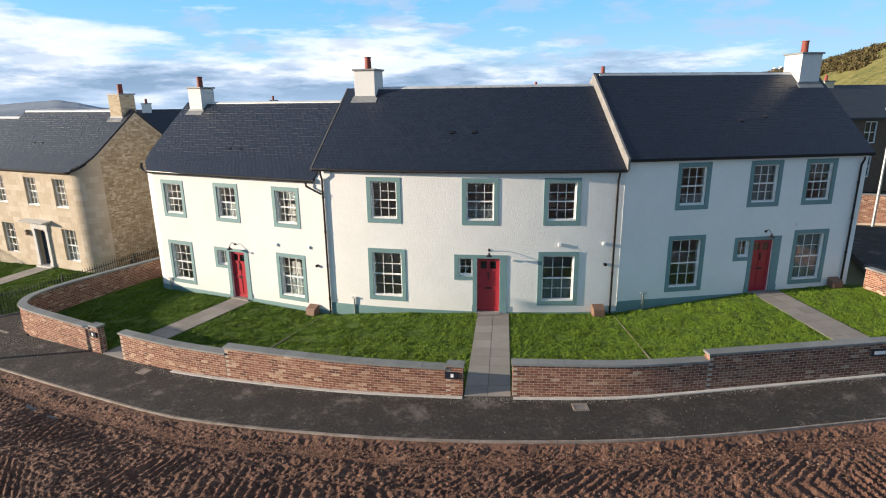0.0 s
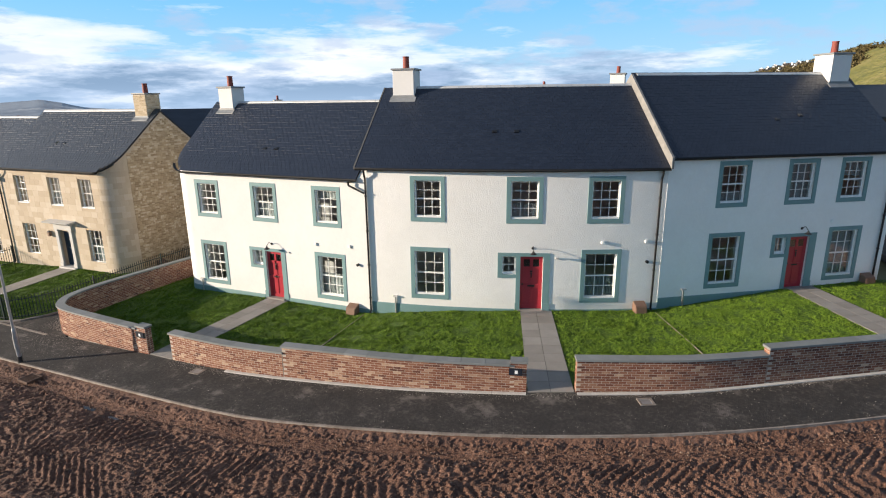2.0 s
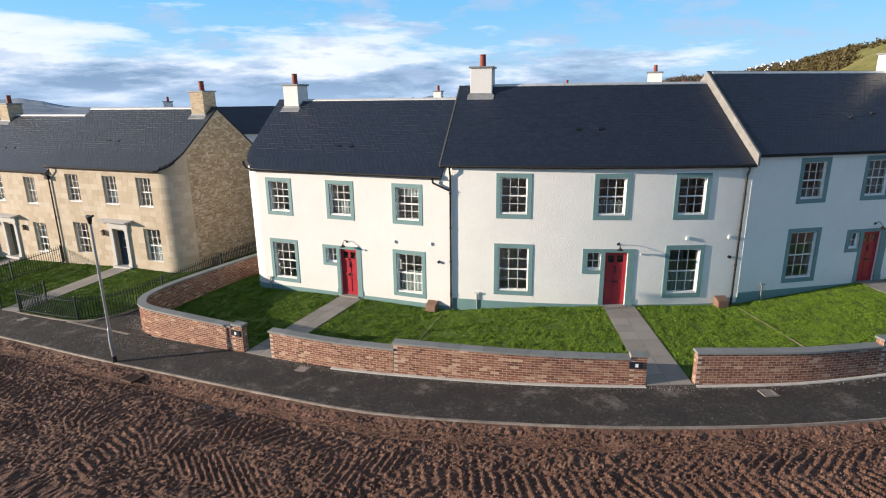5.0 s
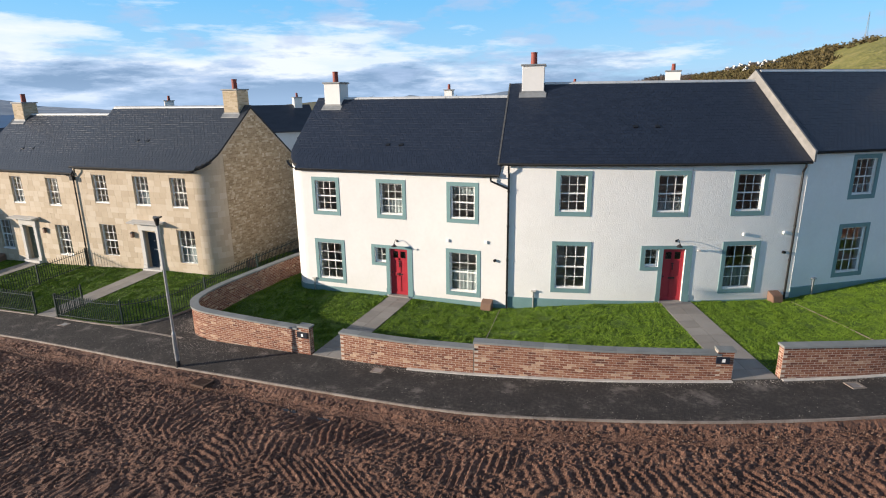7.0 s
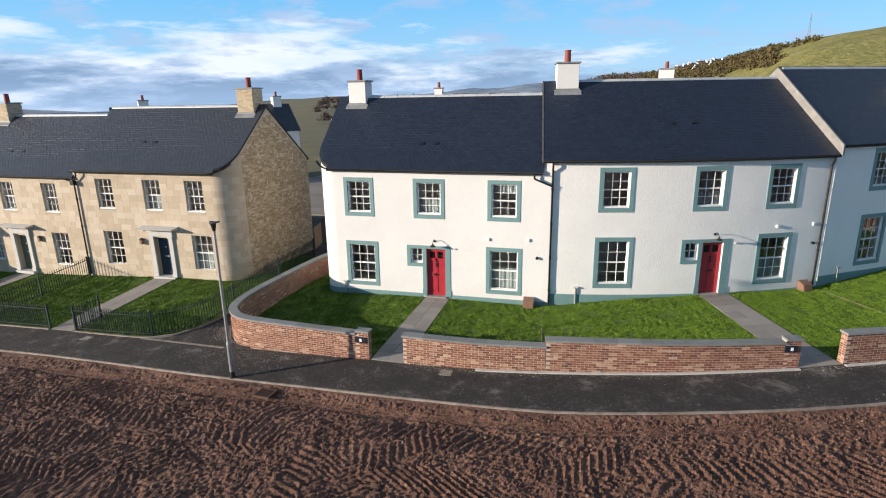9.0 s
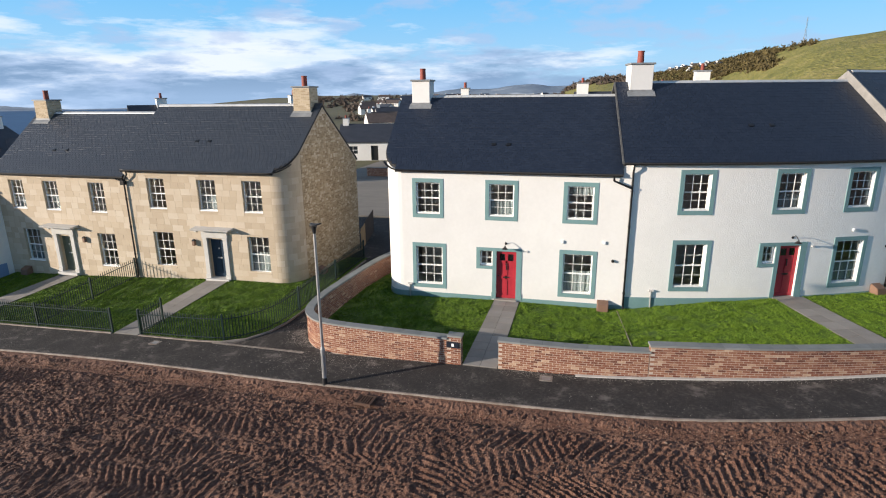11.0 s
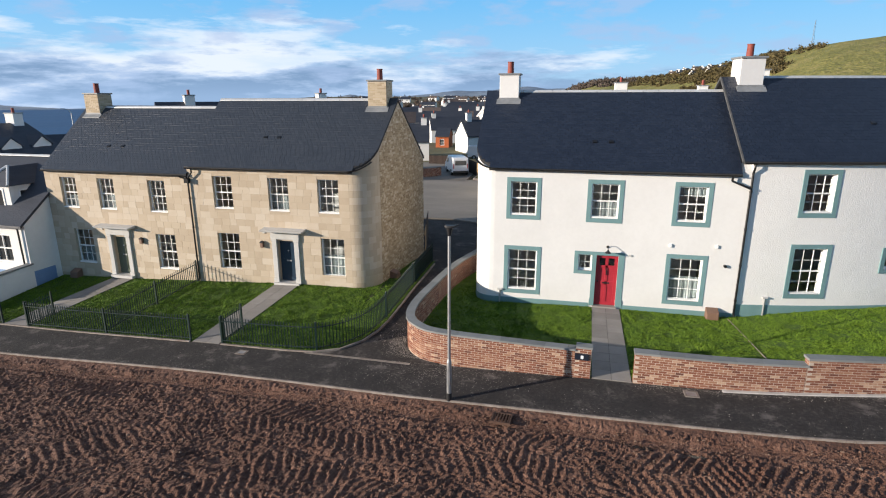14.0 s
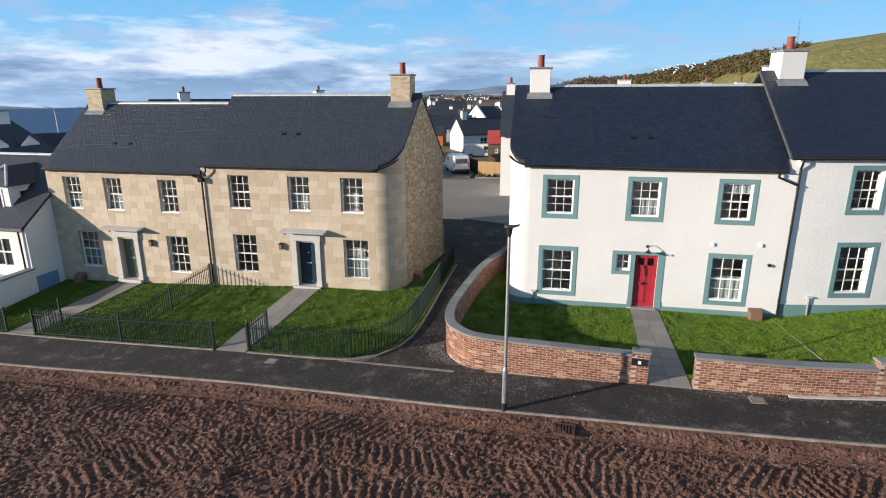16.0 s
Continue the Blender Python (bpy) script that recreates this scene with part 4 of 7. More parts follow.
chimney(H4, house4, 0.93, 0.80, 0.80, 8.66, "render_smooth")
chimney(H5, house5, 0.64, 0.88, 0.88, 9.18, "render_smooth")
chimney(H6, house6, 8.95, 0.90, 0.95, 9.62, "render_smooth")


# skew stones and flashings between the white houses
def skew(h, house, s0, s1, rise_over=0.13, material="skew", down=0.1):
    """A raised stone verge up the front and back slope."""
    bm = bmesh.new()
    run = h.D / 2
    for d0, z0, d1, z1 in ((-0.20, h.roof_z(0) - 0.13, run, h.ridge), (run, h.ridge, h.D + 0.1, h.eave)):
        hexa(bm, [h.at(s, d, z + o) for o in (-down, rise_over) for s, d, z in ((s0, d0, z0), (s1, d0, z0), (s1, d1, z1), (s0, d1, z1))])
    part("skew", bm, material, house, "pale weathered stone skew along the roof verge")


skew(H6, house6, -0.02, 0.06, 0.04, down=0.36)
bm = bmesh.new()
for d0, d1 in ((-0.14, 3.15), (3.15, 6.4)):
    hexa(bm, [H5.at(s, d, (H5.roof_z(d) if d > 0 else H5.eave - 0.12) + o) for o in (-0.06, 0.035) for s, d in ((-0.46, d0), (-0.40, d0), (-0.40, d1), (-0.46, d1))])
part("verge_trim", bm, "verge", house5, "grey mortared verge strip")

downpipe(H5, house5, -0.04, 5.52, -0.12)
downpipe(H5, house5, 10.72, 5.52, 0.26)
downpipe(H6, house6, 9.25, 5.82, 0.75)
bm = bmesh.new()
pipe(bm, [H4.at(9.15, -0.17, 5.06), H4.at(9.15, -0.15, 4.93), H4.at(9.80, -0.12, 4.66)], 0.038, 10)
part("branch_pipe", bm, "black", house4, "black branch pipe under the gutter end")


def roof_vents(h, house, spots):
    for s, d in spots:
        bm = bmesh.new()
        sl = math.atan((h.ridge - h.eave) / (h.D / 2))
        hexa(bm, [(-0.09, -0.06, 0.0), (0.09, -0.06, 0.0), (0.09, 0.09, 0.0), (-0.09, 0.09, 0.0), (-0.08, -0.05, 0.035), (0.08, -0.05, 0.035), (0.09, 0.09, 0.010), (-0.09, 0.09, 0.010)])
        m = h.place(s, d, h.roof_z(d) + 0.02) @ Matrix.Rotation(sl, 4, "X")
        part("roof_vent", bm, "black", house, "small black hooded roof vent", m)


roof_vents(H4, house4, ((4.45, 0.95), (5.05, 0.95)))
roof_vents(H5, house5, ((4.75, 1.25), (5.60, 1.25)))
roof_vents(H6, house6, ((5.05, 1.2), (6.15, 1.35)))


# ---- sandstone houses ----
BLOCK = {}


def block_mesh(w, hh, proud=0.006, material="ashlar"):
    key = (round(w, 2), round(hh, 2), material)
    if key not in BLOCK:
        bm = bmesh.new()
        box(bm, 0.002, key[0] - 0.002, -proud, 0.02, 0.002, key[1] - 0.002)
        BLOCK[key] = mesh_of(bevelled(bm, 0.002), material)
    return BLOCK[key]


def curved_block(h, wall, q0, q1, z, ch, proud=0.006):
    """One stone of the rounded corner, between two angles of its quarter circle."""
    bm = bmesh.new()
    rings = []
    k = 4
    gap = 0.004 / h.rr
    for i in range(k + 1):
        q = q0 + gap + (q1 - q0 - 2 * gap) * i / k
        ring = []
        for r, zz in ((h.rr - 0.02, z + 0.004), (h.rr + proud, z + 0.004), (h.rr + proud, z + ch - 0.004), (h.rr - 0.02, z + ch - 0.004)):
            d = h.rr - r * math.cos(q)
            ring.append(bm.verts.new(h.at(h.L - h.rr + r * math.sin(q) + h.shear * d, d, zz)))
        rings.append(ring)
    for a, b in zip(rings, rings[1:]):
        for c in range(4):
            bm.faces.new((a[c], a[(c + 1) % 4], b[(c + 1) % 4], b[c]))
    bm.faces.new(rings[0])
    bm.faces.new(rings[-1])
    part("stone_block", bm, "ashlar", wall, m=Matrix.Identity(4))


def ashlar_front(h, wall, openings, seed, course=0.29):
    rng = random.Random(seed)
    z, row = h.base + 0.25, 0
    while z < h.eave - 0.15:
        ch = min(course, h.eave - 0.10 - z)
        solid = [(h.rl, h.L - h.rr)]
        for s0, s1, z0, z1 in openings:
            if z0 - 0.06 < z + ch * 0.5 < z1 + 0.02:
                cut = []
                for a, b in solid:
                    if s1 <= a or s0 >= b:
                        cut.append((a, b))
                    else:
                        cut += [(a, s0)] * (s0 - a > 0.04) + [(s1, b)] * (b - s1 > 0.04)
                solid = cut
        for a, b in solid:
            n = max(1, round((b - a) / rng.uniform(0.34, 0.52)))
            cuts = [a] + sorted(a + (b - a) * (i + rng.uniform(-0.22, 0.22)) / n for i in range(1, n)) + [b]
            for u, v in zip(cuts, cuts[1:]):
                w = round(v - u, 2)
                ob = link("stone_block", block_mesh(w, ch), wall, h.place(u, 0, z))
                ob.matrix_basis = ob.matrix_basis @ Matrix.Diagonal(((v - u) / w, 1, 1, 1))
        if h.rr:
            n = 4
            for i in range(n + row % 2):
                q0 = max(0.0, (i - 0.5 * (row % 2)) / n) * math.pi / 2
                q1 = min(1.0, (i + 1 - 0.5 * (row % 2)) / n) * math.pi / 2
                if z + ch < h.roof_z(h.rr - h.rr * math.cos(q1)) - 0.1:
                    curved_block(h, wall, q0, q1, z, ch)
        z += ch
        row += 1


def stone_entry(h, house, c, z0, leaf, leaf_label):
    """Pilasters, entablature and a thin projecting cornice round a recessed door."""
    m = h.place(c, 0, z0)
    bm = bmesh.new()
    for x in (-0.64, 0.42):
        box(bm, x, x + 0.22, -0.10, 0.05, 0.0, 2.02)
        box(bm, x - 0.02, x + 0.24, -0.13, -0.10, 0.0, 0.22)
        box(bm, x - 0.02, x + 0.24, -0.13, -0.10, 1.93, 2.02)
    entry = part("door", bevelled(bm, 0.006), "dressed", house, leaf_label + " between pale stone pilasters", m)
    bm = bmesh.new()
    box(bm, -0.68, 0.68, -0.12, 0.05, 2.02, 2.38)
    box(bm, -0.72, 0.72, -0.17, 0.05, 2.33, 2.40)
    part("entablature", bevelled(bm, 0.008), "dressed", entry, "pale dressed stone entablature", m)
    bm = bmesh.new()
    hexa(bm, [(-0.98, -0.46, 2.40), (0.98, -0.46, 2.40), (0.98, 0.05, 2.40), (-0.98, 0.05, 2.40), (-1.0, -0.50, 2.47), (1.0, -0.50, 2.47), (1.0, 0.05, 2.53), (-1.0, 0.05, 2.53)])
    part("canopy", bevelled(bm, 0.008), "dressed", entry, "thin projecting stone canopy", m)
    bm = bmesh.new()
    box(bm, -0.42, 0.42, 0.20, 0.25, 0.04, 2.02)
    lf = part("door_leaf", bm, leaf, entry, leaf_label, m)
    bm = bmesh.new()
    for q in ((-0.40, -0.28, 0.06, 2.0), (0.28, 0.40, 0.06, 2.0), (-0.28, 0.28, 0.06, 0.24), (-0.28, 0.28, 1.88, 2.0), (-0.28, 0.28, 0.92, 1.06), (-0.05, 0.05, 0.24, 0.92), (-0.05, 0.05, 1.06, 1.88)):
        box(bm, q[0], q[1], 0.18, 0.20, q[2], q[3])
    part("stile_frame", bm, leaf, entry, "", m)
    bm = bmesh.new()
    box(bm, -0.12, 0.12, 0.165, 0.18, 0.96, 1.02)
    rod(bm, (0, 0.18, 1.45), (0, 0.15, 1.45), 0.035, 0.035, 10)
    part("letter_plate", bm, "galv", entry, "bright metal letter plate and knocker", m)
    bm = bmesh.new()
    box(bm, -0.62, 0.62, -0.25, 0.25, -0.10, 0.04)
    part("threshold", bevelled(bm, 0.01), "dressed", entry, "stone doorstep", m)


def stone_house(name, h, label, ups, downs, win_up, win_down, entry, leaf, leaf_label, seed, blinds=(), over=(0.03, 0.03)):
    house = thing(name, h.at(h.L / 2, h.D / 2, h.base), label, "house", "sandstone terraced houses")
    ops = [(s - win_up[0] / 2, s + win_up[0] / 2, win_up[1], win_up[2]) for s in ups]
    ops += [(s - win_down[0] / 2, s + win_down[0] / 2, win_down[1], win_down[2]) for s in downs]
    c, z0 = entry
    ops.append((c - 0.42, c + 0.42, z0, z0 + 2.02))
    wall = walls(h, house, ops, "mortar")
    ashlar_front(h, wall, ops, seed)
    for i, s in enumerate(ups):
        sash_window(h, house, s, win_up[1], win_up[2], win_up[0], 0.0, "ashlar", 0.12, blind=blinds[i] if i < len(blinds) else 0)
    for i, s in enumerate(downs):
        sash_window(h, house, s, win_down[1], win_down[2], win_down[0], 0.0, "ashlar", 0.12, blind=blinds[3 + i] if 3 + i < len(blinds) else 0)
    stone_entry(h, house, c, z0, leaf, leaf_label)
    for nm, zz in (("ground_floor", z0 - 0.02), ("upper_floor", (win_up[1] + win_down[2]) / 2 - 0.05), ("attic_floor", h.eave - 0.30)):
        bm = bmesh.new()
        hexa(bm, [h.at(s, d, z) for z in (zz - 0.15, zz) for s, d in ((0.4, 0.33), (h.L - 0.7, 0.33), (h.L - 0.4, h.D - 0.33), (0.4, h.D - 0.33))])
        part(nm, bm, "inside", house)
    bm = bmesh.new()
    hexa(bm, [h.at(s, d, z) for z in (z0, h.eave - 0.46) for s, d in ((0.4, 2.6), (h.L - 0.4, 2.6), (h.L - 0.4, 2.7), (0.4, 2.7))])
    part("inner_wall", bm, "inside", house)
    roof(h, house, seed=seed, left_over=over[0], right_over=over[1])
    return house, wall


S1 = House(-34.70, 17.20, 0.0, 8.60, 6.2, 4.95, 7.68, -0.9, round_right=0.95, shear=0.10)
S2 = House(-42.75, 17.42, -1.5, 8.06, 6.2, 4.61, 7.32, -1.2)
stone1, stone1_wall = stone_house("house", S1, "two-storey sandstone house with a rounded corner and slate roof", (1.69, 4.39, 6.70), (1.74, 6.78), (0.95, 2.98, 4.44),
                                  (1.08, 0.14, 1.87), (4.58, -0.27), "dark_blue", "dark blue panelled door", 11, (0, 0.5, 0, 0, 0.55))
stone2, stone2_wall = stone_house("house", S2, "two-storey sandstone house with a slate roof, stepped below its neighbour", (1.33, 3.49, 6.30), (1.75, 6.45), (0.92, 2.66, 4.14),
                                  (1.06, -0.08, 1.62), (3.85, -0.55), "sage", "grey-green panelled door", 13, (0.4, 0.5, 0, 0.5, 0))
ridge_tiles(S1, stone1, "zinc", lo=0.0, hi=8.0)
ridge_tiles(S2, stone2, "zinc", lo=1.1, hi=8.0)
gutter(S1, stone1, 0.05, 7.6, corner="right")
gutter(S2, stone2, 0.0, 8.0)
chimney(S1, stone1, 8.10, 0.85, 0.85, 8.46, "ashlar")
chimney(S2, stone2, 0.75, 0.85, 0.85, 7.95, "ashlar")
roof_vents(S1, stone1, ((3.3, 1.25), (3.95, 1.25)))
roof_vents(S2, stone2, ((3.0, 1.05), (3.8, 1.05)))
downpipe(S1, stone1, 0.05, 4.40, -0.45)
bm = bmesh.new()
box(bm, -0.10, 0.10, -0.22, -0.04, 4.12, 4.32)
pipe(bm, [(-0.35, -0.19, 4.42), (-0.30, -0.15, 4.36), (-0.05, -0.13, 4.30)], 0.035)
pipe(bm, [(0.30, -0.19, 4.74), (0.30, -0.17, 4.60), (0.05, -0.13, 4.32)], 0.035)
part("hopper", bm, "black", stone1, "black rainwater hopper head", S1.place(0.05, 0, 0))

# rubble gable of the end house, stone by stone
rng = random.Random(21)
rub_v, rub_f = [], []
ro = LOC[stone1.name].translation
z = S1.base
while z < S1.ridge - 0.1:
    ch = rng.uniform(0.06, 0.11)
    d = 0.96 + rng.uniform(0, 0.03)
    while d < S1.D:
        w = rng.uniform(0.08, 0.24)
        d1 = min(d + w, S1.D)
        if min(S1.roof_z(d), S1.roof_z(d1)) - 0.12 > z + ch:
            out = rng.uniform(0.008, 0.024)
            b = len(rub_v)
            for dd in (d + 0.006, d1 - 0.006):
                for zz in (z + 0.006, z + ch - 0.006):
                    for o in (-0.01, out):
                        j = rng.uniform(-0.008, 0.008) if o > 0 else 0
                        rub_v.append(tuple(S1.at(S1.L + S1.shear * dd + o, dd + j, zz + j) - ro))
            rub_f += [(b + 1, b + 3, b + 7, b + 5), (b, b + 1, b + 5, b + 4), (b + 2, b + 6, b + 7, b + 3), (b, b + 2, b + 3, b + 1), (b + 4, b + 5, b + 7, b + 6)]
        d = d1
    z += ch
me = bpy.data.meshes.new("mesh")
me.from_pydata(rub_v, [], rub_f)
me.materials.append(W["rubble"])
tagged(link("rubble_field", me, stone1_wall, Matrix.Translation(ro), "brown rubble stonework of the gable"), kind="stuff")


def stack_bricks(h, house, s, width, deep, top, seed):
    """Buff bricks on the four faces of a stack, joined."""
    rng = random.Random(seed)
    m = h.place(s, h.D / 2, 0)
    V, F = [], []
    z, r = h.ridge - 0.62, 0
    while z < top - 0.06:
        for face in range(4):
            turn = Matrix.Rotation(face * math.pi / 2, 4, "Z")
            w, reach = (width, deep) if face % 2 == 0 else (deep, width)
            x = -w / 2 - (0.11 if r % 2 else 0)
            while x < w / 2:
                a, b = max(x, -w / 2) + 0.006, min(x + 0.22, w / 2) - 0.006
                if b - a > 0.03:
                    o = len(V)
                    out = 0.010 + rng.uniform(0, 0.004)
                    for px in (a, b):
                        for py in (-reach / 2 + 0.01, -reach / 2 - out):
                            for pz in (z + 0.006, z + 0.069):
                                V.append(tuple(turn @ Vector((px, py, pz))))
                    F += [(o + 2, o + 3, o + 7, o + 6), (o, o + 1, o + 3, o + 2), (o + 4, o + 6, o + 7, o + 5), (o + 1, o + 5, o + 7, o + 3), (o, o + 2, o + 6, o + 4)]
                x += 0.22
        z += 0.075
        r += 1
    me = bpy.data.meshes.new("mesh")
    me.from_pydata(V, [], F)
    me.materials.append(W["buff_brick"])
    tagged(link("stack_brickwork", me, house, m, "buff brick facing of the chimney stack"), kind="stuff")


W["buff_brick"] = surf("buff_brick", [(0.34, 0.26, 0.17), (0.47, 0.38, 0.26), (0.56, 0.47, 0.35)], 3.0, 0.9, 0.4, 50, 0.005, rnd="island", spread=0.6)
stack_bricks(S1, stone1, 8.10, 0.85, 0.85, 8.46, 5)
stack_bricks(S2, stone2, 0.75, 0.85, 0.85, 7.95, 6)


# ---- gardens ----
def area(name, lo, hi, x0, x1, dz, material, label, category, step=0.4, rows=6, thick=0.25):
    bm = bmesh.new()
    cols = []
    n = max(1, round((x1 - x0) / step))
    for i in range(n + 1):
        x = x0 + (x1 - x0) * i / n
        a, b = lerp_table(lo, x), lerp_table(hi, x)
        col = [bm.verts.new((x, a + (b - a) * k / rows, level(x, a + (b - a) * k / rows) + dz)) for k in range(rows + 1)]
        col += [bm.verts.new(v.co - Vector((0, 0, thick))) for v in (col[-1], col[0])]
        cols.append(col)
    k = rows + 3
    for c0, c1 in zip(cols, cols[1:]):
        for j in range(k):
            bm.faces.new((c0[j], c1[j], c1[(j + 1) % k], c0[(j + 1) % k]))
    bm.faces.new(cols[0])
    bm.faces.new(cols[-1])
    return tagged(part(name, bm, material, None), label, category, kind="structure")


LAWN_W_LO = [(-23.1, 13.2), (-22.9, 12.4), (-22.5, 11.8), (-22.0, 11.5), (-19.4, 11.22), (-17.1, 11.12), (-15.95, 11.04), (-13.6, 11.0), (-11.5, 11.15), (-7.8, 11.65), (-4.35, 12.46), (-3.1, 12.88),
             (-0.39, 13.85), (2.33, 15.3), (6.13, 17.42), (8.5, 18.8)]
LAWN_W_HI = [(-23.1, 21.5), (-21.7, 21.5), (-21.64, 17.7), (-21.2, 17.1), (-20.8, 16.86), (-11.8, 16.87), (-9.45, 17.25), (-6.03, 18.13), (-3.29, 19.14), (-1.35, 20.06), (6.74, 25.2), (8.5, 25.4)]
LAWN_S_LO = [(-42.65, 12.25), (-40.5, 12.12), (-36.5, 11.86), (-31, 11.66), (-26.6, 11.48), (-25.6, 11.75), (-25.0, 12.35), (-24.65, 13.3), (-24.5, 14.5)]
LAWN_S_HI = [(-42.65, 17.42), (-34.7, 17.2), (-27.05, 17.2), (-26.5, 17.4), (-26.1, 18.0), (-26.0, 18.6), (-25.95, 22.0), (-24.5, 22.0)]
area("lawn", LAWN_W_LO, LAWN_W_HI, -23.1, 8.5, 0.0, "turf", "mown green lawn in front of the white houses", "lawn")
area("lawn", LAWN_S_LO, LAWN_S_HI, -42.65, -24.5, 0.0, "turf", "mown green lawn in front of the sandstone houses", "lawn")
area("alley", [(-26.3, 11.34), (-22.6, 11.12)], [(-26.3, 33.0), (-22.6, 33.0)], -26.3, -22.6, -0.02, "tarmac", "dark asphalt lane between the houses", "lane", step=0.4, rows=30)
area("yard", [(-31, 23.7), (-26.3, 23.5)], [(-31, 33.0), (-26.3, 33.0)], -31, -26.3, -0.02, "tarmac", "dark asphalt yard behind the sandstone house", "yard", step=0.8, rows=6)
area("pavement", [(-22.6, 11.08), (-21.8, 11.08)], [(-22.6, 11.75), (-21.8, 11.36)], -22.6, -21.8, -0.006, "tarmac", "dark asphalt at the foot of the curved wall", "pavement", step=0.2, rows=4)

PATHS = [((-16.93, 16.83), (-15.9, 16.83), (-17.1, 10.92), (-15.98, 10.82)), ((-6.1, 18.08), (-4.98, 18.40), (-4.33, 12.24), (-3.13, 12.64)),
         ((3.25, 22.95), (4.2, 23.55), (6.25, 17.28), (7.35, 17.9)), ((-30.72, 17.18), (-29.55, 17.18), (-31.05, 11.6), (-29.92, 11.55)), ((-39.55, 17.32), (-38.35, 17.3), (-40.2, 12.05), (-38.95, 11.98))]


def on_path(x, y, grow=0.0):
    for a, b, c, d in PATHS:
        if min(c[1], d[1]) - 0.2 < y < max(a[1], b[1]) + 0.1:
            u = (y - c[1]) / (a[1] - c[1])
            v = (y - d[1]) / (b[1] - d[1])
            if c[0] + (a[0] - c[0]) * u - grow < x < d[0] + (b[0] - d[0]) * v + grow:
                return True
    return False


def flag_path(a, b, c, d, n, across, label):
    bed = bmesh.new()
    q = lambda u, v: Vector(c).lerp(Vector(d), u).lerp(Vector(a).lerp(Vector(b), u), v)
    for i in range(n):
        v0, v1 = i / n, (i + 1) / n
        pts = [q(u, v) for u, v in ((0, v0), (1, v0), (1, v1), (0, v1))]
        hexa(bed, [(p.x, p.y, level(p.x, p.y) + o) for o in (-0.10, 0.018) for p in pts])
    mid = q(0.5, 0.5)
    path = thing("garden_path", (mid.x, mid.y, level(mid.x, mid.y)), label, "path", "garden paths", "structure")
    part("path_bed", bed, "joint", path, "")
    for i in range(n):
        for k in range(across):
            g = 0.012
            pts = [q((k + uu) / across, (i + vv) / n) for uu, vv in ((g, g), (1 - g, g), (1 - g, 1 - g), (g, 1 - g))]
            bm = bmesh.new()
            hexa(bm, [(p.x, p.y, level(p.x, p.y) + o) for o in (-0.03, 0.03) for p in pts])
            part("paving_flag", bm, "paving", path)


for p, n in zip(PATHS, (10, 10, 11, 10, 9)):
    flag_path(*p, n, 2, "grey concrete flag path leading to a front door")


def grass(name, lo, hi, x0, x1, count, seed, label):
    """Short blades over a lawn, a triangle each."""
    rng = np.random.default_rng(seed)
    X = rng.uniform(x0, x1, count)
    a, b = np.interp(X, *zip(*lo)), np.interp(X, *zip(*hi))
    Y = a + (np.minimum(b, a + 10) - a) * rng.uniform(0.005, 0.995, count)
    keep = np.array([not on_path(x, y, 0.01) for x, y in zip(X, Y)])
    X, Y = X[keep], Y[keep]
    Z = np.array([level(x, y) for x, y in zip(X, Y)])
    n = len(X)
    patch = np.array([0.6 * noise.noise((x * 1.3, y * 1.3, 3)) + 0.8 * noise.noise((x * 3.4 + y * 1.2, y * 1.8 - x * 0.7, 7)) + 0.6 * noise.noise((x * 9, y * 9, 5)) for x, y in zip(X, Y)])
    hgt = np.clip(0.040 + 0.045 * patch, 0.012, 0.09) * rng.uniform(0.7, 1.3, n)
    ang, lean = rng.uniform(0, 2 * math.pi, n), rng.uniform(0.01, 0.075, n)
    # blades lie the same way in patches and long mown streaks
    la = np.array([2.0 * noise.noise((x * 1.2 + y * 0.9, y * 2.2 - x * 1.6, 13)) + 2.4 * noise.noise((x * 6.5, y * 6.5, 15)) for x, y in zip(X, Y)]) + rng.normal(0, 0.7, n)
    w = rng.uniform(0.008, 0.016, n)
    P = np.stack([X, Y, Z - 0.005], -1)
    side = np.stack([np.cos(ang) * w, np.sin(ang) * w, np.zeros(n)], -1)
    tip = P + np.stack([np.cos(la) * lean, np.sin(la) * lean, hgt], -1)
    verts = np.stack([P - side, P + side, tip], 1).reshape(-1, 3)
    me = bpy.data.meshes.new("mesh")
    me.vertices.add(3 * n)
    me.vertices.foreach_set("co", verts.ravel())
    me.loops.add(3 * n)
    me.loops.foreach_set("vertex_index", np.arange(3 * n))
    me.polygons.add(n)
    me.polygons.foreach_set("loop_start", np.arange(0, 3 * n, 3))
    me.update()
    me.validate()
    me.materials.append(W["blade"])
    tagged(new(name, me), label, "grass", kind="stuff")


grass("grass", LAWN_W_LO, LAWN_W_HI, -23.05, 8.4, 330000, 1, "short green grass of the front lawns")
grass("grass", LAWN_S_LO, LAWN_S_HI, -42.6, -24.55, 160000, 2, "short green grass behind the railings")

# joint between the turf of two gardens
for a, b in (((-12.05, 16.6), (-11.65, 11.35)), ((-1.35, 19.6), (0.75, 14.75))):
    bm = bmesh.new()
    n = 12
    for i in range(n):
        p, q = Vector(a).lerp(Vector(b), i / n), Vector(a).lerp(Vector(b), (i + 1) / n)
        hexa(bm, [(r.x + o, r.y, level(r.x, r.y) + z) for z in (0.0, 0.030) for r, o in ((p, -0.011), (p, 0.011), (q, 0.011), (q, -0.011))])
    tagged(part("edging", bm, "kerb", None), "thin pale edging strip across the lawn", "edging", kind="structure")

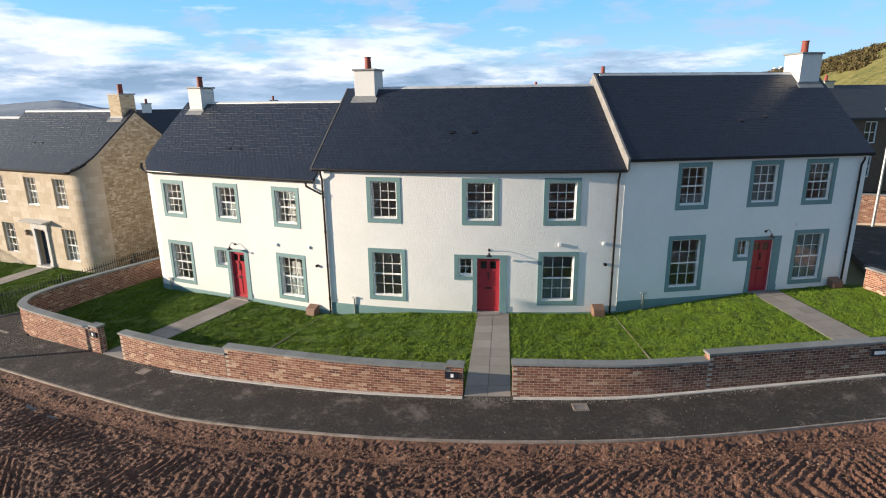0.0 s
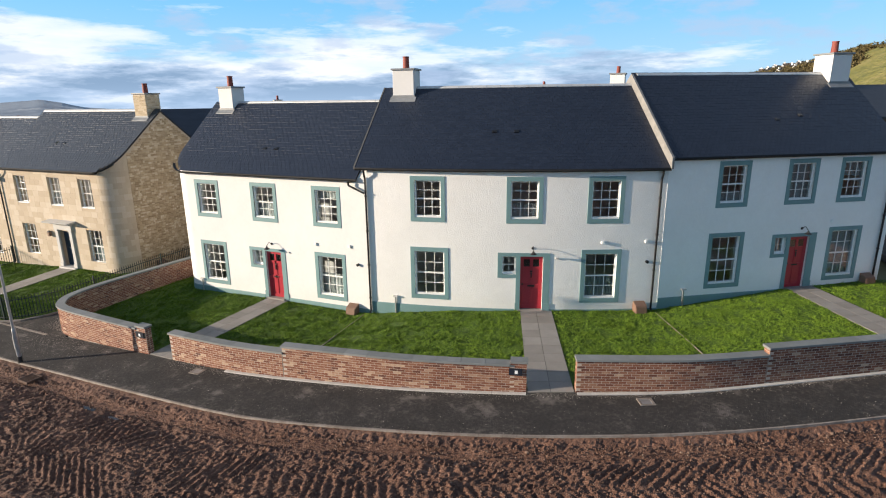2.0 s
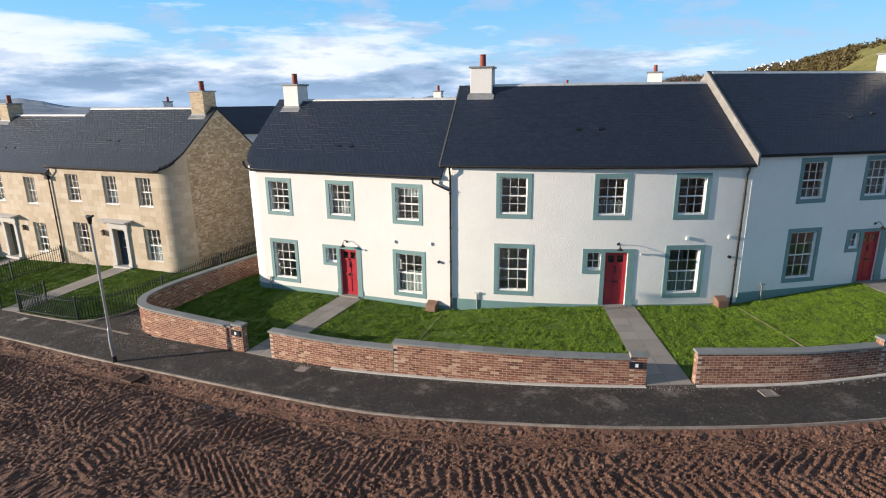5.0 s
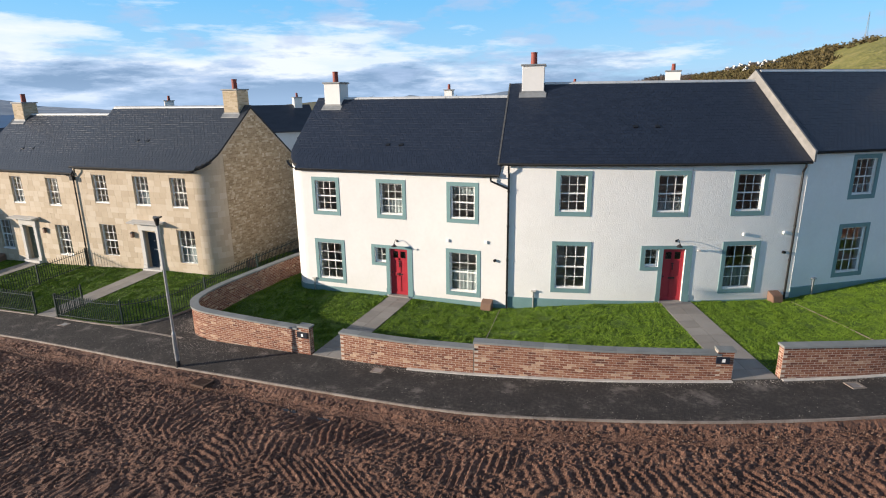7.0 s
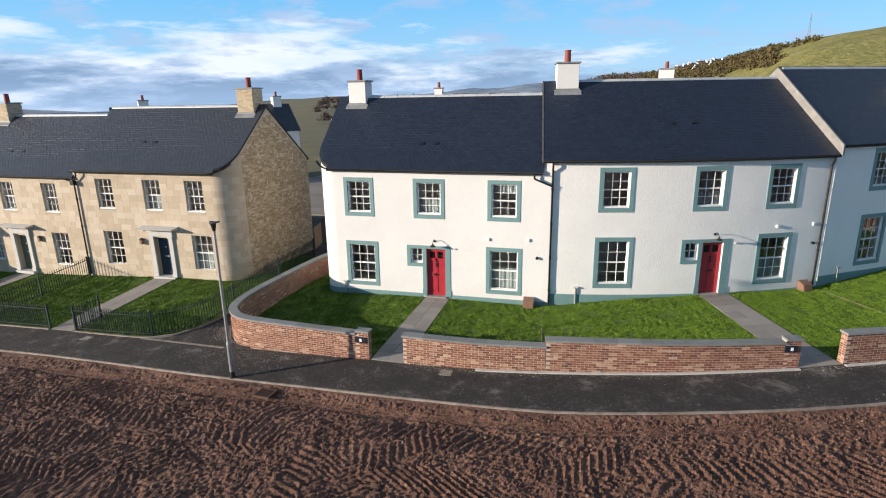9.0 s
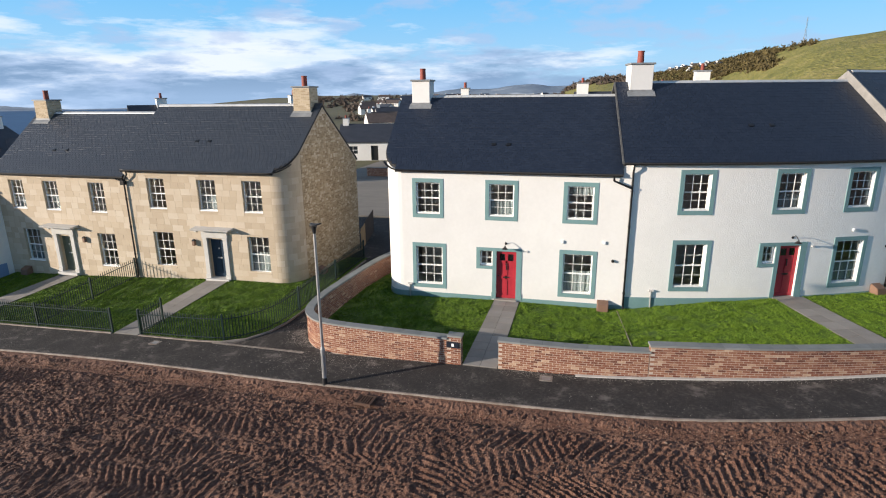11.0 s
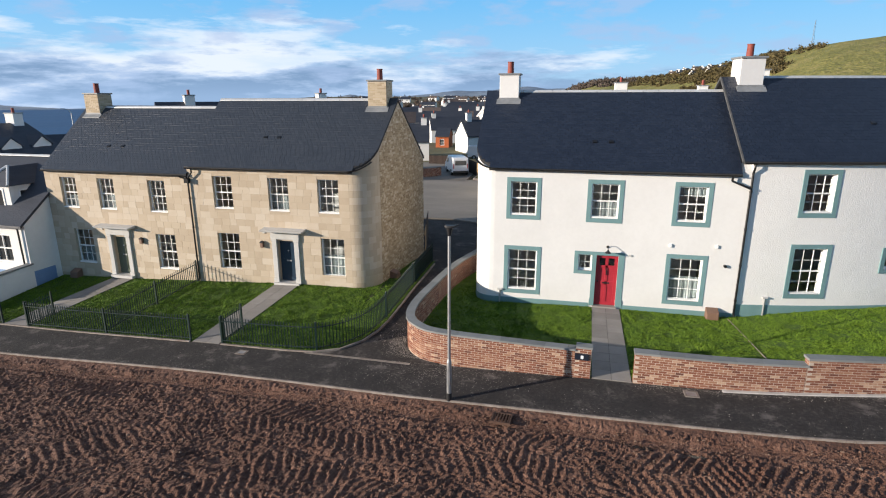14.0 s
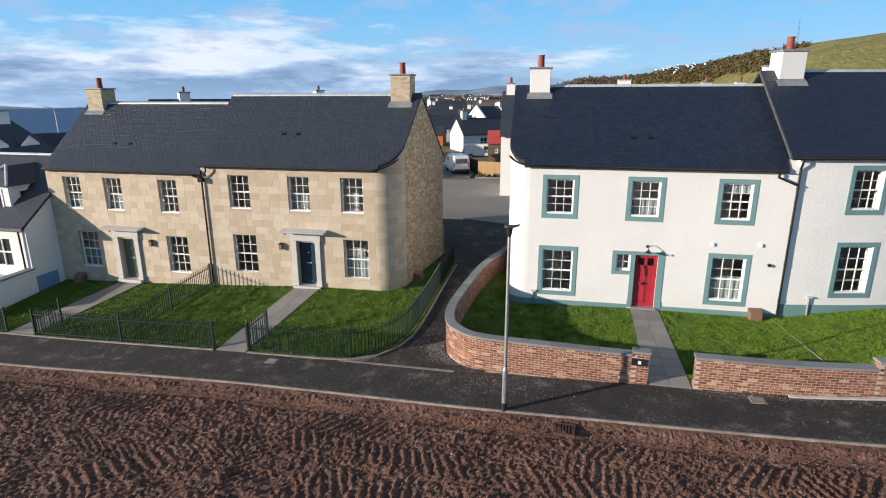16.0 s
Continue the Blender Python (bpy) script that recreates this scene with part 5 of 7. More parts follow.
# concrete edging along the footway
def road_level(x):
    return -0.03 + 0.037 * (x + 11.5)


def edging(name, points, wide, up, label, step=0.9, material="kerb"):
    pts = polyline([(x, y, 0) for x, y in points], step)
    base = thing(name, (pts[0].x, pts[0].y, level(pts[0].x, pts[0].y)), label, "kerb", "", "structure")
    for a, b in zip(pts, pts[1:]):
        t = (b - a).normalized()
        r = Vector((t.y, -t.x, 0)) * wide / 2
        a2, b2 = a + t * 0.004, b - t * 0.004
        bm = bmesh.new()
        hexa(bm, [(p.x, p.y, level(p.x, p.y) + z) for z in (-0.2, up) for p in (a2 - r, a2 + r, b2 + r, b2 - r)])
        part("kerb_stone", bm, material, base)


edging("kerb", [(x, y - 0.03) for x, y in KERB_LINE if -47 < x < 13], 0.048, 0.006, "narrow concrete edging between footway and bare earth")
edging("kerb", [(-42.6, 12.15), (-40.5, 12.05), (-36.5, 11.8), (-31.15, 11.6)], 0.07, 0.04, "pale concrete edging below the railings")
edging("kerb", [(-29.85, 11.55), (-26.6, 11.40), (-25.55, 11.65), (-24.92, 12.3), (-24.55, 13.3), (-24.42, 15.5), (-24.42, 21.5)], 0.07, 0.04, "pale concrete edging that bends into the lane")
edging("kerb", [(-26.5, 11.36), (-24.7, 11.22), (-22.7, 11.05)], 0.10, 0.012, "flush concrete edging across the mouth of the lane")
edging("kerb", [(-13.6, 10.72), (-11.5, 10.86), (-7.8, 11.36), (-4.35, 12.17)], 0.12, 0.025, "pale mortar haunch at the foot of the garden wall", material="haunch")
edging("kerb", [(-3.05, 12.58), (-0.39, 13.53), (2.33, 14.98), (6.13, 17.12)], 0.12, 0.025, "pale mortar haunch at the foot of the garden wall", material="haunch")

BRICK = {}


def brick_mesh(w):
    key = round(w, 2)
    if key not in BRICK:
        bm = bmesh.new()
        box(bm, 0.007, key - 0.007, -0.0025, 0.02, 0.006, 0.0675)
        BRICK[key] = mesh_of(bm, "brick")
    return BRICK[key]


def brick_wall(points, top0, top1, label, ends=(True, True), inner=False, pier=0, thick=0.22, seed=1, cope=True):
    """A garden wall on a curved line (its outer face, with the outside on the right of the way). top0, top1: level of the brickwork at both ends.
    pier: 1 raises the last half metre, -1 the first."""
    rng = random.Random(seed)
    pts = polyline([(x, y, 0) for x, y in points], 0.2262)
    n = len(pts) - 1
    mid = pts[n // 2]
    wall = thing("garden_wall", (mid.x, mid.y, level(mid.x, mid.y)), label, "wall", "brick garden walls")
    tops = [top0 + (top1 - top0) * i / n for i in range(n + 1)]
    if pier:
        for i in range(n + 1):
            if (pier > 0 and i >= n - 2) or (pier < 0 and i <= 2):
                tops[i] += 0.10
    ways = [(pts[min(n, i + 1)] - pts[max(0, i - 1)]).normalized() for i in range(n + 1)]
    rights = [Vector((t.y, -t.x, 0)) for t in ways]
    bm = bmesh.new()
    for i in range(n):
        a, b, ra, rb = pts[i], pts[i + 1], rights[i], rights[i + 1]
        z0 = min(level(a.x, a.y), level(b.x, b.y)) - 0.15
        zt = min(tops[i], tops[i + 1])
        hexa(bm, [(*p.xy, z0) for p in (a, b, b - rb * thick, a - ra * thick)] + [(*p.xy, zt) for p in (a, b, b - rb * thick, a - ra * thick)])
    core = part("wall_core", bm, "brick_mortar", wall, "pale mortar bed")
    rest_v, rest_f = [], []
    o = LOC[wall.name].translation
    single = 0

    def joined(m, w):
        nonlocal rest_v, rest_f
        b = len(rest_v)
        for x in (0.007, w - 0.007):
            for y in (-0.0025, 0.02):
                for z in (0.006, 0.0675):
                    rest_v.append(tuple(m @ Vector((x, y, z)) - o))
        rest_f += [(b, b + 1, b + 3, b + 2), (b + 4, b + 6, b + 7, b + 5), (b, b + 4, b + 5, b + 1), (b + 1, b + 5, b + 7, b + 3), (b, b + 2, b + 6, b + 4)]

    rows = int((max(tops) - min(level(p.x, p.y) for p in pts) + 0.1) / 0.0735)
    for r in range(rows + 1):
        for i in range(n):
            a, b = pts[i], pts[i + 1]
            if r % 2:
                a = a.lerp(b, 0.5)
                b = b.lerp(pts[i + 2], 0.5) if i + 2 <= n else b
            zt = min(tops[i], tops[i + 1]) - (r + 1) * 0.0735
            if zt < min(level(a.x, a.y), level(b.x, b.y)) - 0.06 or zt > min(tops[i], tops[i + 1]) - 0.07:
                continue
            t = (b - a)
            w = t.length
            if w < 0.06:
                continue
            m = Matrix.Translation((a.x, a.y, zt)) @ Matrix.Rotation(math.atan2(t.y, t.x), 4, "Z") @ Matrix.Rotation(-math.atan2(tops[i + 1] - tops[i], w) if not pier else 0, 4, "Y")
            # on a bend the staggered courses follow the curve, not its chord
            bulge = max(0.0, (pts[i + 1] - a.lerp(b, 0.5)).dot(rights[i + 1])) if r % 2 and i + 2 <= n else 0.0
            m = m @ Matrix.Translation((0, rng.uniform(-0.001, 0.001) - bulge, 0))
            if single < 300:
                single += 1
                link("brick", brick_mesh(w), core, m)
            else:
                joined(m, w)
            if inner:
                ra, rb = rights[i], rights[min(n, i + 1)]
                p, q = b - rb * thick, a - ra * thick
                t2 = q - p
                m2 = Matrix.Translation((p.x, p.y, zt)) @ Matrix.Rotation(math.atan2(t2.y, t2.x), 4, "Z")
                joined(m2, t2.length)
        for k, (show, i) in enumerate(zip(ends, (0, n))):
            if show:
                p, rr = pts[i], rights[i]
                zt = tops[i] - (r + 1) * 0.0735
                if zt > level(p.x, p.y) - 0.06:
                    st = p - rr * thick if k == 0 else p
                    dirn = rr if k == 0 else -rr
                    m = Matrix.Translation((st.x, st.y, zt)) @ Matrix.Rotation(math.atan2(dirn.y, dirn.x), 4, "Z")
                    for u in range(2):
                        joined(m @ Matrix.Translation((u * thick / 2, 0, 0)), thick / 2)
    if rest_v:
        me = bpy.data.meshes.new("mesh")
        me.from_pydata(rest_v, [], rest_f)
        me.materials.append(W["brick_rest"])
        tagged(link("brick_field", me, core, Matrix.Translation(o)), kind="stuff")
    if cope:
        groups = []
        i = 0
        while i < n:
            j = min(n, i + 3)
            if pier > 0 and i < n - 2 < j:
                j = n - 2
            if pier < 0 and i < 2 < j:
                j = 2
            groups.append((i, j))
            i = j
        for i, j in groups:
            bm = bmesh.new()
            g = 0.004
            for k in range(i, j):
                a, b, ra, rb = pts[k], pts[k + 1], rights[k], rights[k + 1]
                ea, eb = (g if k == i else 0), (g if k == j - 1 else 0)
                ta = ways[k]
                if k == 0:
                    a = a - ta * 0.035
                if k == n - 1:
                    b = b + ta * 0.035
                zt = [min(tops[k:k + 2])] * 2 if pier else [tops[k], tops[k + 1]]
                sec = [(p + r * 0.045, p - r * (thick + 0.045), z) for p, r, z in ((a + ta * ea, ra, zt[0]), (b - ta * eb, rb, zt[1]))]
                (a0, a1, za), (b0, b1, zb) = sec
                hexa(bm, [(*a0.xy, za), (*b0.xy, zb), (*b1.xy, zb), (*a1.xy, za), (*a0.xy, za + 0.06), (*b0.xy, zb + 0.06), (*b1.xy, zb + 0.065), (*a1.xy, za + 0.065)])
            part("coping", bm, "coping", wall, "flat grey concrete coping slab")
    return wall


brick_wall([(-22.05, 21.9), (-22.85, 18.9), (-23.22, 15.7), (-23.34, 13.7), (-23.18, 12.45), (-22.75, 11.75), (-21.9, 11.28), (-19.4, 11.05), (-17.15, 10.92)], 0.62, 0.60,
           "red brick garden wall that curves round a corner, with grey coping", inner=True, pier=1, seed=2)
brick_wall([(-15.95, 10.84), (-13.6, 10.79), (-11.52, 10.95)], 0.72, 0.74, "red brick garden wall with grey coping", ends=(True, False), seed=3)
brick_wall([(-11.50, 10.95), (-7.8, 11.45), (-4.37, 12.26)], 0.95, 1.0, "red brick garden wall with grey coping and a raised end pier", pier=1, seed=4)
brick_wall([(-3.1, 12.66), (-0.39, 13.63), (1.62, 14.68)], 1.22, 1.26, "red brick garden wall with grey coping", ends=(True, False), seed=5)
brick_wall([(1.64, 14.69), (2.33, 15.08), (6.13, 17.22)], 1.46, 1.54, "dark red brick garden wall in shade, stepped up from its neighbour", seed=6)
brick_wall([(7.4, 17.95), (9.2, 19.6), (9.6, 21.5), (7.4, 24.9)], 1.55, 1.6, "red brick side wall beside the end house", ends=(True, False), inner=True, seed=7)


def plaque(p, turn, w, hh, bars):
    m = pose(*p, 0, 0, turn)
    bm = bmesh.new()
    box(bm, -w / 2, w / 2, -0.025, 0.012, -hh / 2, hh / 2)
    pl = tagged(part("name_plaque", bevelled(bm, 0.004), "plaque", None, "", m), "small dark plaque with a white mark on a brick pier", "plaque", "plaques")
    for x0, x1 in bars:
        bm = bmesh.new()
        box(bm, x0, x1, -0.029, -0.024, -0.05, 0.05)
        part("figure_bar", bm, "number", pl, "plain white bar", m)


plaque((-17.42, 10.915, 0.44), -3, 0.40, 0.20, [(-0.03, 0.05)])
plaque((-4.66, 12.165, 0.85), 13, 0.36, 0.20, [(-0.02, 0.06)])
plaque((5.86, 17.045, 1.28), 29, 0.50, 0.2, [(-0.16, 0.16)])


# loose grit on the footway along the walls and at the lane
def grit(name, n, seed, label):
    rng = np.random.default_rng(seed)
    V, F = [], []
    for i in range(n):
        k = rng.random()
        if k < 0.45:
            x = rng.uniform(-15.9, 6)
            y = lerp_table(WALL_LINE, x) - 0.06 - abs(rng.normal(0, 0.16))
        elif k < 0.65:
            x, y = rng.normal(-21.6, 1.5), rng.normal(10.6, 0.45)
            y = min(y, lerp_table(WALL_LINE, x) - 0.03)
        elif k < 0.85:
            y = 11.45 + abs(rng.normal(0, 1.3))
            x = lerp_table([(11.3, -22.1), (11.75, -22.85), (12.45, -23.26), (13.7, -23.42), (15.7, -23.3), (19, -22.95)], y) - abs(rng.normal(0, 0.45))
        else:
            x = rng.uniform(-40, 8)
            y = lerp_table(KERB_LINE, x) + rng.uniform(0.05, 1.0) ** 2 * 1.9 + 0.03
        r = rng.uniform(0.004, 0.013) * (1.8 if rng.random() < 0.06 else 1)
        z = level(x, y) + r * 0.35
        b = len(V)
        q = rng.uniform(0, 6.28)
        for a in range(4):
            V.append((x + r * math.cos(q + a * 1.57), y + r * math.sin(q + a * 1.57) * 0.8, z - r * 0.4))
        V.append((x + 0.3 * r, y, z + r * 0.7))
        F += [(b, b + 1, b + 4), (b + 1, b + 2, b + 4), (b + 2, b + 3, b + 4), (b + 3, b, b + 4)]
    me = bpy.data.meshes.new("mesh")
    me.from_pydata(V, [], F)
    me.materials.append(W["grit"])
    tagged(new(name, me), label, "grit", kind="stuff")


W["grit"] = surf("pale_grit", [(0.16, 0.14, 0.125), (0.42, 0.38, 0.35)], 3.0, 0.9, 0, rnd="island", spread=0.6)
grit("grit", 7000, 12, "loose pale grit and mortar crumbs on the footway")


def stones(name, n, seed, label):
    """Stones and clods lying on the bare earth."""
    rng = np.random.default_rng(seed)
    V, F = [], []
    X = rng.uniform(-44, 10, n)
    Y = np.array([lerp_table(KERB_LINE, x) - 0.4 - 6.0 * rng.random() ** 1.3 for x in X])
    for x, y in zip(X, Y):
        r = rng.uniform(0.010, 0.026) * (2.0 if rng.random() < 0.04 else 1)
        kerb = lerp_table(KERB_LINE, x)
        z = level(x, y) + mud_height(x, y) - 0.05 - 0.10 * min(max((kerb - 0.15 - y) / 0.7, 0), 1) + r * 0.2
        b, q = len(V), rng.uniform(0, 6.28)
        for lift, rr in ((-0.5, 0.9), (0.25, 1.0)):
            for a in range(5):
                w = rr * r * rng.uniform(0.75, 1.15)
                V.append((x + w * math.cos(q + a * 1.2566), y + w * math.sin(q + a * 1.2566) * 0.8, z + r * lift))
        V.append((x + rng.uniform(-0.2, 0.2) * r, y, z + r * 0.75))
        for a in range(5):
            c = (a + 1) % 5
            F += [(b + a, b + c, b + 5 + c, b + 5 + a), (b + 5 + a, b + 5 + c, b + 10)]
    me = bpy.data.meshes.new("mesh")
    me.from_pydata(V, [], F)
    me.materials.append(W["clod"])
    tagged(new(name, me), label, "clods", kind="stuff")


W["clod"] = surf("earth_clod", [(0.060, 0.030, 0.020), (0.105, 0.054, 0.036), (0.15, 0.085, 0.060), (0.24, 0.17, 0.13)], 2.0, 0.9, 0.5, 40, 0.01, rnd="island", spread=0.5)
stones("clods", 30000, 14, "earth clods and small stones on the bare ground")


# ---- railings ----
BAR = {}


def railing(points, label, group="iron railings", tall=0.95, gap=0.115, post_every=31, last_post=True):
    pts = polyline([(x, y, 0) for x, y in points], gap)
    mid = pts[len(pts) // 2]
    rail = thing("railing", (mid.x, mid.y, level(mid.x, mid.y)), label, "railing", group)
    if "bar" not in BAR:
        bm = bmesh.new()
        rod(bm, (0, 0, 0.0), (0, 0, tall - 0.04), 0.0145, 0.0145, 6)
        rod(bm, (0, 0, tall - 0.04), (0, 0, tall + 0.03), 0.018, 0.003, 6)
        BAR["bar"] = mesh_of(bm, "green_iron")
        bm = bmesh.new()
        box(bm, -0.032, 0.032, -0.032, 0.032, -0.1, tall + 0.06)
        rod(bm, (0, 0, tall + 0.06), (0, 0, tall + 0.10), 0.030, 0.012, 8)
        BAR["post"] = mesh_of(bm, "green_iron")
    for z in (0.10, tall - 0.12):
        bm = bmesh.new()
        sweep(bm, [(p.x, p.y, level(p.x, p.y) + z) for p in pts], [(-0.018, 0), (0.018, 0), (0.018, 0.026), (-0.018, 0.026)])
        part("rail", bm, "green_iron", rail)
    n = len(pts) - 1
    posts = {round(i * n / max(1, round(n / post_every))) for i in range(max(1, round(n / post_every)) + 1)}
    for i, p in enumerate(pts):
        t = pts[min(n, i + 1)] - pts[max(0, i - 1)]
        m = Matrix.Translation((p.x, p.y, level(p.x, p.y))) @ Matrix.Rotation(math.atan2(t.y, t.x), 4, "Z")
        if i in posts and (last_post or i < n):
            link("post", BAR["post"], rail, m)
        else:
            link("bar", BAR["bar"], rail, m @ Matrix.Translation((0, 0, 0.03)))
    return rail


railing([(-29.85, 11.66), (-26.7, 11.55), (-25.75, 11.78), (-25.12, 12.4), (-24.75, 13.4), (-24.6, 15.5), (-24.60, 18.6), (-24.62, 21.8)], "dark green iron railing that bends into the lane")
railing([(-38.88, 12.05), (-36.5, 11.92), (-31.18, 11.70)], "dark green iron railing along the front lawn", post_every=33)
railing([(-42.55, 12.28), (-40.25, 12.14)], "short dark green iron railing beside the gate gap")
railing([(-34.75, 17.1), (-34.9, 14.4), (-35.0, 12.0)], "dark green iron railing dividing two lawns", post_every=23, last_post=False)
railing([(-29.85, 11.72), (-29.72, 12.75)], "open dark green iron gate leaf along the path", post_every=9)
railing([(-38.85, 12.1), (-38.72, 13.1)], "open dark green iron gate leaf along the path", post_every=9)

# ---- street lamp ----
lamp = thing("street_lamp", (-21.0, 9.10, level(-21.0, 9.1)), "tall galvanised street lamp with a small curved head", "street lamp")
lb = level(-21.0, 9.1)
bm = bmesh.new()
rod(bm, (-21, 9.1, lb - 0.3), (-21, 9.1, lb + 1.15), 0.070, 0.068, 14)
rod(bm, (-21, 9.1, lb + 1.15), (-21, 9.1, lb + 1.25), 0.068, 0.045, 14)
rod(bm, (-21, 9.1, lb + 1.25), (-21, 9.1, lb + 4.95), 0.045, 0.040, 14)
part("pole", bm, "galv", lamp, "stepped grey steel pole", smooth=False)
bm = bmesh.new()
rod(bm, (-21, 9.1, lb - 0.02), (-21, 9.1, lb + 0.22), 0.074, 0.072, 14)
part("sleeve", bm, "dark_metal", lamp, "black base sleeve")
bm = bmesh.new()
rod(bm, (-21, 9.1, lb + 4.72), (-21, 9.1, lb + 4.93), 0.044, 0.085, 12)
part("collar", bm, "dark_metal", lamp, "flared dark collar under the head")
# the head: a shallow shell that curves up to a thin tip
bm = bmesh.new()
rings = []
for i in range(9):
    u = i / 8
    x, half = -0.11 + 0.36 * u, 0.10 * math.sqrt(max(0.06, 1 - (2 * u - 0.9) ** 2 * 0.82))
    low, thick = 0.09 * u ** 2.0, 0.085 * (1 - 0.6 * u)
    rings.append([bm.verts.new((x, half * c, low + thick * q)) for c, q in ((-0.8, 0), (0.8, 0), (1, 0.35), (0.62, 1), (-0.62, 1), (-1, 0.35))])
for p, q in zip(rings, rings[1:]):
    for k in range(6):
        bm.faces.new((p[k], p[(k + 1) % 6], q[(k + 1) % 6], q[k]))
bm.faces.new(rings[0])
bm.faces.new(rings[-1])
part("lamp_head", bm, "dark_metal", lamp, "curved grey shell head", Matrix.Translation((-21, 9.1, lb + 4.92)) @ Matrix.Rotation(radians(-10), 4, "Z"))
bm = bmesh.new()
box(bm, -0.03, 0.03, -0.078, -0.06, 0.5, 0.95)
part("hatch", bm, "galv", lamp, "inspection hatch", Matrix.Translation((-21, 9.1, lb)))

# ---- covers and drains ----
def cover(x, y, turn, w, dd, label):
    m = pose(x, y, level(x, y) + 0.004, 0, 0, turn)
    c = tagged(link("service_cover", None, None, m), label, "cover", "service covers")
    bm = bmesh.new()
    for q in ((-w / 2 - 0.06, -w / 2, -dd / 2 - 0.06, dd / 2 + 0.06), (w / 2, w / 2 + 0.06, -dd / 2 - 0.06, dd / 2 + 0.06), (-w / 2, w / 2, -dd / 2 - 0.06, -dd / 2), (-w / 2, w / 2, dd / 2, dd / 2 + 0.06)):
        box(bm, q[0], q[1], q[2], q[3], -0.05, 0.012)
    part("surround", bm, "kerb", c, "pale concrete surround", m)
    bm = bmesh.new()
    box(bm, -w / 2, w / 2, -dd / 2, dd / 2, -0.05, 0.006)
    part("lid", bm, "galv", c, "worn metal lid", m)


cover(-14.45, 10.42, 0, 0.26, 0.22, "small metal service cover in a pale surround in the footway")
cover(-1.30, 12.72, 24, 0.28, 0.24, "small metal service cover in a pale surround in the footway")
cover(-28.7, 11.05, -2, 0.24, 0.2, "small metal service cover in a pale surround in the footway")
m = pose(-19.45, 8.45, level(-19.45, 8.45) - 0.10, 0, 0, -4)
grate = tagged(link("drain_grate", None, None, m), "rusty iron drain grate half sunk in earth", "drain")
W["rust"] = surf("rusty_iron", [(0.06, 0.03, 0.02), (0.11, 0.06, 0.04)], 6.0, 0.8, 0.3, 60, 0.003)
bm = bmesh.new()
for q in ((-0.26, -0.22, -0.24, 0.24), (0.22, 0.26, -0.24, 0.24), (-0.22, 0.22, -0.24, -0.20), (-0.22, 0.22, 0.20, 0.24)):
    box(bm, *q, 0.02, 0.09)
part("frame", bm, "rust", grate, "", m)
for i in range(6):
    bm = bmesh.new()
    x = -0.19 + i * 0.076
    box(bm, x - 0.018, x + 0.018, -0.20, 0.20, 0.03, 0.08)
    part("slat", bm, "rust", grate, "", m)


# ---- small fittings on the fronts ----
def swan_lamp(h, s, z, label="swan-neck wall lamp with a small dark shade over a door"):
    m = h.place(s, 0, z)
    la = tagged(link("wall_lamp", None, None, m), label, "lamp", "swan-neck wall lamps")
    bm = bmesh.new()
    rod(bm, (0, 0, 0), (0, -0.02, 0), 0.05, 0.05, 12)
    part("back_plate", bm, "black", la, "", m)
    bm = bmesh.new()
    pts = [Vector((0, -0.02, 0))]
    for i in range(9):
        pts.append(Vector((0, -0.04 - 0.29 * i / 8, 0.10 * math.sin(math.pi * min(i / 8 * 1.15, 1)))))
    pts.append(Vector((0, -0.33, -0.05)))
    pipe(bm, pts, 0.012, 6)
    part("arm", bm, "black", la, "bent dark arm", m)
    bm = bmesh.new()
    rod(bm, (0, -0.33, -0.03), (0, -0.33, -0.08), 0.03, 0.04, 12)
    rod(bm, (0, -0.33, -0.08), (0, -0.33, -0.15), 0.05, 0.125, 14)
    part("shade", bm, "dark_metal", la, "small dark conical shade", m)


swan_lamp(H4, 5.15, 2.27)
swan_lamp(H5, 6.24, 2.72)
swan_lamp(H6, 5.75, 3.12)


def fitting(h, name, s, z, kind, label, category):
    m = h.place(s, 0, z)
    bm = bmesh.new()
    if kind == "box":
        box(bm, -0.05, 0.05, -0.07, 0.0, -0.06, 0.06)
        bevelled(bm, 0.008)
    elif kind == "round":
        rod(bm, (0, 0, 0), (0, -0.10, 0), 0.055, 0.055, 14)
    elif kind == "bell":
        rod(bm, (0, 0, 0), (0, -0.06, 0), 0.04, 0.03, 10)
    elif kind == "flat":
        box(bm, -0.05, 0.05, -0.05, 0.0, -0.03, 0.03)
    tagged(part(name, bm, {"box": "white_paint", "round": "black", "bell": "dark_metal", "flat": "dressed"}[kind], None, "", m), label, category, category + "s")


for h, spots in ((H4, ((7.37, 2.46), (8.96, 2.5))), (H5, ((8.77, 2.93), (10.37, 2.94))), (H6, ((7.0, 3.35),))):
    for s, z in spots:
        fitting(h, "vent_cover", s, z, "box", "small white plastic vent cover on a white wall", "vent cover")
for h, s, z in ((H4, 9.32, 1.79), (H5, 10.45, 2.17)):
    fitting(h, "flue_outlet", s, z, "round", "short black round flue outlet on a white wall", "flue")
for h, s, z in ((H4, 5.98, 1.98), (H5, 7.13, 2.34), (S1, 3.55, 2.0), (S1, 5.75, 2.05), (S2, 2.9, 1.7), (S2, 4.9, 1.75)):
    fitting(h, "door_bell_box", s, z, "flat", "small pale box beside a front door", "wall box")
